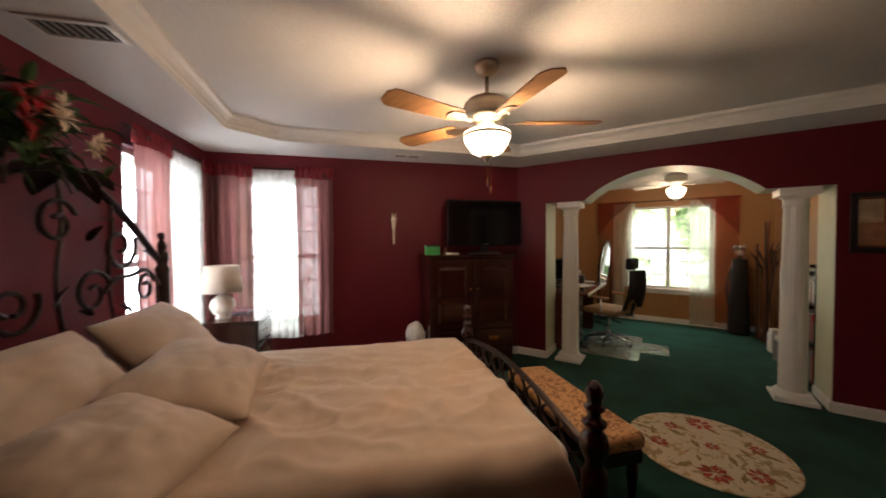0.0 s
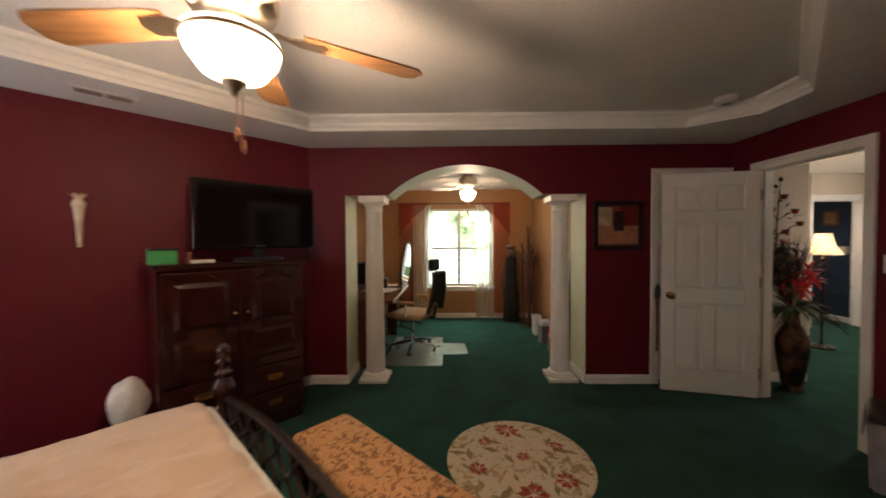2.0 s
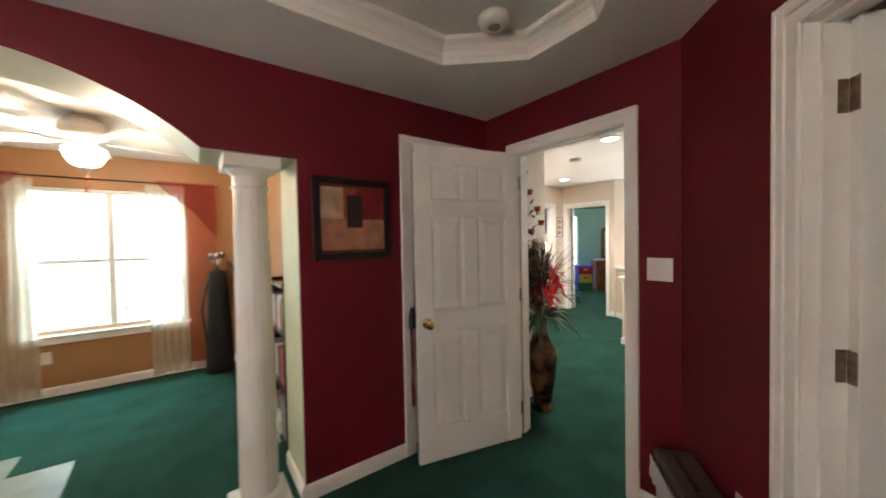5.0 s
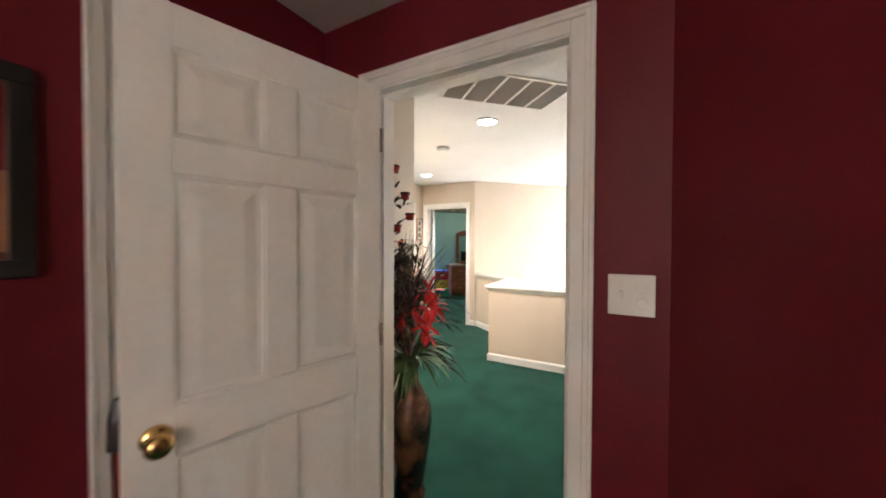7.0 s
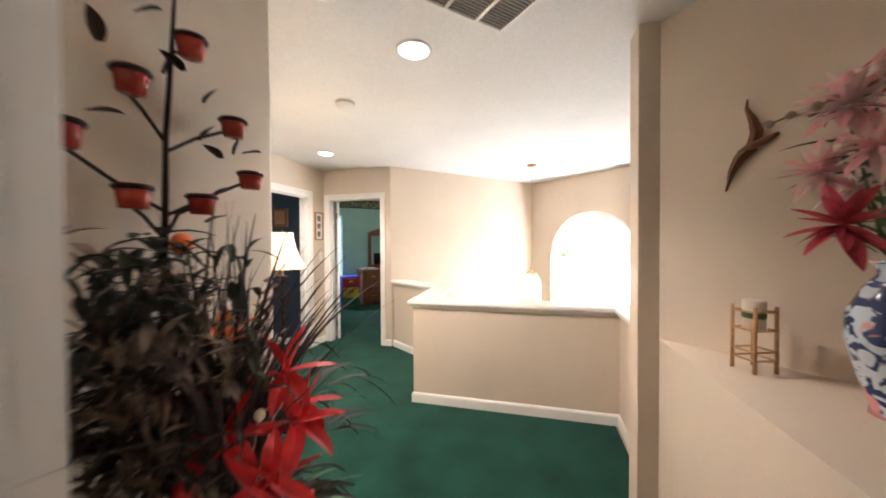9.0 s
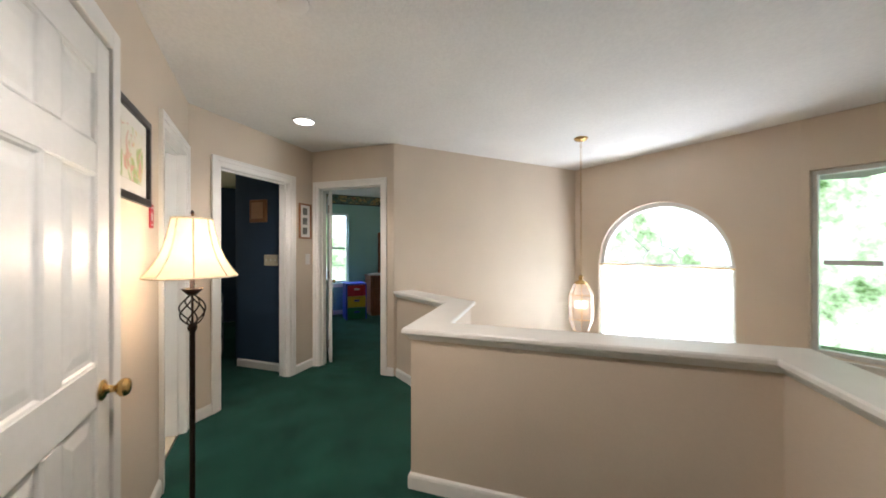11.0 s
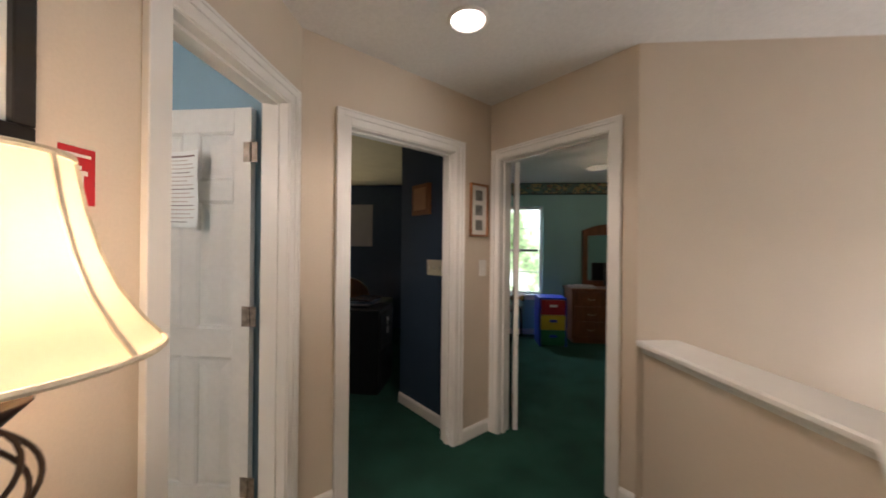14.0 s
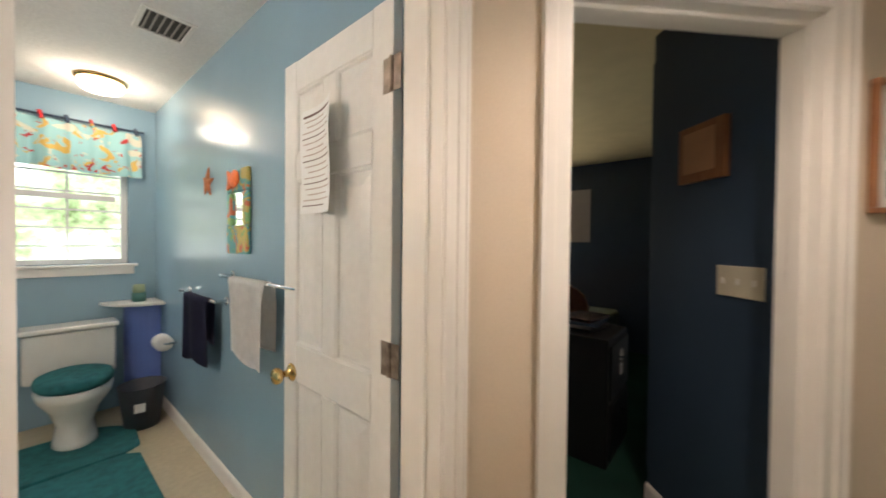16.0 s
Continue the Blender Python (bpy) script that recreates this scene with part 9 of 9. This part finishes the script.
for x0, x1, z0_, z1_ in ((-0.49, -0.03, 0.11, 0.32), (-0.49, -0.03, 0.335, 0.54), (-0.49, -0.03, 0.555, 0.755), (-DL + 0.03, -0.55, 0.56, 0.755)):
    bm = B()
    box(bm, x0, DD - 0.0195, z0_, x1, DD, z1_, 0.006)
    d = part("drawer", bm, M_PINE, ds)
    bm = B()
    cx_ = (x0 + x1) / 2
    tube(bm, [(cx_ - 0.05, DD + 0.001, (z0_ + z1_) / 2), (cx_ - 0.03, DD + 0.022, (z0_ + z1_) / 2 - 0.012), (cx_ + 0.03, DD + 0.022, (z0_ + z1_) / 2 - 0.012), (cx_ + 0.05, DD + 0.001, (z0_ + z1_) / 2)], 0.004, 6)
    part("pull", bm, M_NICKEL, d, "aged metal bail pull")
hm = thing("dresser_mirror", DRF @ pose(-0.66, 0.06, DH), "arched wooden dresser mirror above the honey dresser", "mirror")
bm = B()
wv, hv = 0.36, 0.80
for sx in (-1, 1):
    box(bm, sx * wv - 0.04, -0.02, 0, sx * wv + 0.04, 0.02, hv, 0.006)
box(bm, -wv + 0.04, -0.02, 0.0, wv - 0.04, 0.02, 0.09, 0.004)
for i in range(12):
    xa, xb = -wv - 0.04 + (2 * wv + 0.08) * i / 12, -wv - 0.04 + (2 * wv + 0.08) * (i + 1) / 12
    f = lambda x: 0.10 * (1 - (x / (wv + 0.04)) ** 2)
    hexa(bm, [(xa, -0.022, hv + 0.2 * f(xa) - 0.02), (xb, -0.022, hv + 0.2 * f(xb) - 0.02), (xb, 0.022, hv + 0.2 * f(xb) - 0.02), (xa, 0.022, hv + 0.2 * f(xa) - 0.02), (xa, -0.022, hv + 0.07 + f(xa)), (xb, -0.022, hv + 0.07 + f(xb)), (xb, 0.022, hv + 0.07 + f(xb)), (xa, 0.022, hv + 0.07 + f(xa))])
part("frame", bm, M_PINE, hm)
bm = B()
box(bm, -wv + 0.04, -0.008, 0.09, wv - 0.04, -0.002, hv)
part("glass", bm, M_MIRROR, hm)
mo = thing("monitor", DRF @ pose(-0.76, 0.30, DH, 0, 0, 4), "black flat computer monitor on the dresser", "monitor")
bm = B()
box(bm, -0.27, -0.02, 0.04, 0.27, 0.02, 0.36, 0.008, 2)
part("case", bm, M_BLACK, mo)
bm = B()
box(bm, -0.25, 0.0205, 0.06, 0.25, 0.0215, 0.34)
part("screen", bm, MATS["dark_screen"], mo)
bm = B()
box(bm, -0.03, -0.01, 0.01, 0.03, 0.01, 0.05)
box(bm, -0.12, -0.07, 0, 0.12, 0.07, 0.012, 0.004)
part("foot", bm, M_BLACK, mo)
lp = thing("laptop", DRF @ pose(-0.19, 0.26, DH, 0, 0, -6), "closed silver laptop and papers on the dresser", "laptop")
bm = B()
box(bm, -0.18, -0.12, 0.0, 0.18, 0.12, 0.026, 0.006)
part("shell", bm, mat("silver_shell", (0.45, 0.46, 0.47), 0.35, metal=0.4), lp)
bm = B()
box(bm, -0.16, -0.11, 0.0265, 0.10, 0.10, 0.034)
part("papers", bm, M_PAPER, lp)
sd_ = thing("drawer_tower", frame_on(TFA, TFB, sT(10.30) + 0.02, 0, 0.30), "plastic drawer tower in blue, red, yellow and green", "storage drawers")
M_PBLUE = mat("blue_plastic", (0.02, 0.05, 0.42), 0.35, var=0.05)
bm = B()
box(bm, -0.02, 0, 0, 0.0, 0.38, 0.66, 0.003)
box(bm, 0.34, 0, 0, 0.36, 0.38, 0.66, 0.003)
box(bm, -0.02, 0, 0.6605, 0.36, 0.385, 0.685, 0.006)
box(bm, 0.0005, 0, 0.0, 0.3395, 0.01, 0.66)
part("shell", bm, M_PBLUE, sd_, "blue plastic shell")
for i, c in enumerate(((0.02, 0.16, 0.07), (0.62, 0.42, 0.03), (0.40, 0.015, 0.03))):
    bm = B()
    box(bm, 0.003, 0.012, 0.02 + 0.213 * i, 0.337, 0.395, 0.222 + 0.213 * i, 0.006)
    d = part("drawer", bm, mat("coloured_plastic", c, 0.35, var=0.05), sd_, ("green plastic drawer", "yellow plastic drawer", "red plastic drawer")[i])
    bm = B()
    box(bm, 0.12, 0.3955, 0.13 + 0.213 * i, 0.22, 0.404, 0.165 + 0.213 * i, 0.004)
    part("handle", bm, M_PAPER if i == 2 else M_PBLUE, d)
ceiling_fan(pose(9.22, 6.30, HZ), 30, "small ceiling fan with lit globe in the teal room", 0.55, 0.16, M_DOOR, M_NICKEL)
tch = thing("desk_chair", pose(9.55, 8.35, 0, 0, 0, 20), "dark wooden chair with turned back near the window", "chair")
for x in (-0.19, 0.19):
    for y in (-0.19, 0.19):
        bm = B()
        tube(bm, [(x, y, 0), (x * 0.95, y * 0.95, 0.44)], 0.017, 8)
        part("leg", bm, M_CHERRY, tch)
bm = B()
box(bm, -0.21, -0.21, 0.44, 0.21, 0.21, 0.47, 0.01, 2)
part("seat", bm, M_CHERRY, tch)
for x in (-0.18, -0.06, 0.06, 0.18):
    bm = B()
    tube(bm, [(x, 0.19, 0.47), (x, 0.24, 0.98)], 0.012, 8)
    part("spindle", bm, M_CHERRY, tch)
bm = B()
box(bm, -0.21, 0.225, 0.96, 0.21, 0.255, 1.04, 0.01, 2)
part("top_rail", bm, M_CHERRY, tch)

window_unit("window_8", (6.95, 0.92), vE, 0.95, 1.4, 0.44, 2.0, 0.16, "narrow white window beside the stairwell", 1, (0.5,), True, None, 0.07)

# wall light low in the stairwell
wl = thing("wall_light", frame_on(vW, (7.335, 5.66), 1.24, -0.12), "white trough wall light with a dark bracket in the stairwell", "wall light")
bm = B()
arc_ = [(0.10 * math.sin(math.pi * i / 12), 0.06 - 0.12 * i / 12) for i in range(13)]
lo = [bm.verts.new((-0.13, y + 0.002, z)) for y, z in arc_]
hi = [bm.verts.new((0.10, y + 0.002, z)) for y, z in arc_]
for i in range(12):
    bm.faces.new((lo[i], lo[i + 1], hi[i + 1], hi[i]))
bm.faces.new(lo), bm.faces.new(hi[::-1])
bm.faces.new((lo[0], hi[0], hi[-1], lo[-1]))
part("trough", bm, M_WHITEP, wl, "white half-round trough")
bm = B()
box(bm, 0.1005, 0.002, -0.065, 0.135, 0.09, 0.055, 0.006)
part("bracket", bm, M_GREYP, wl, "dark grey end bracket")
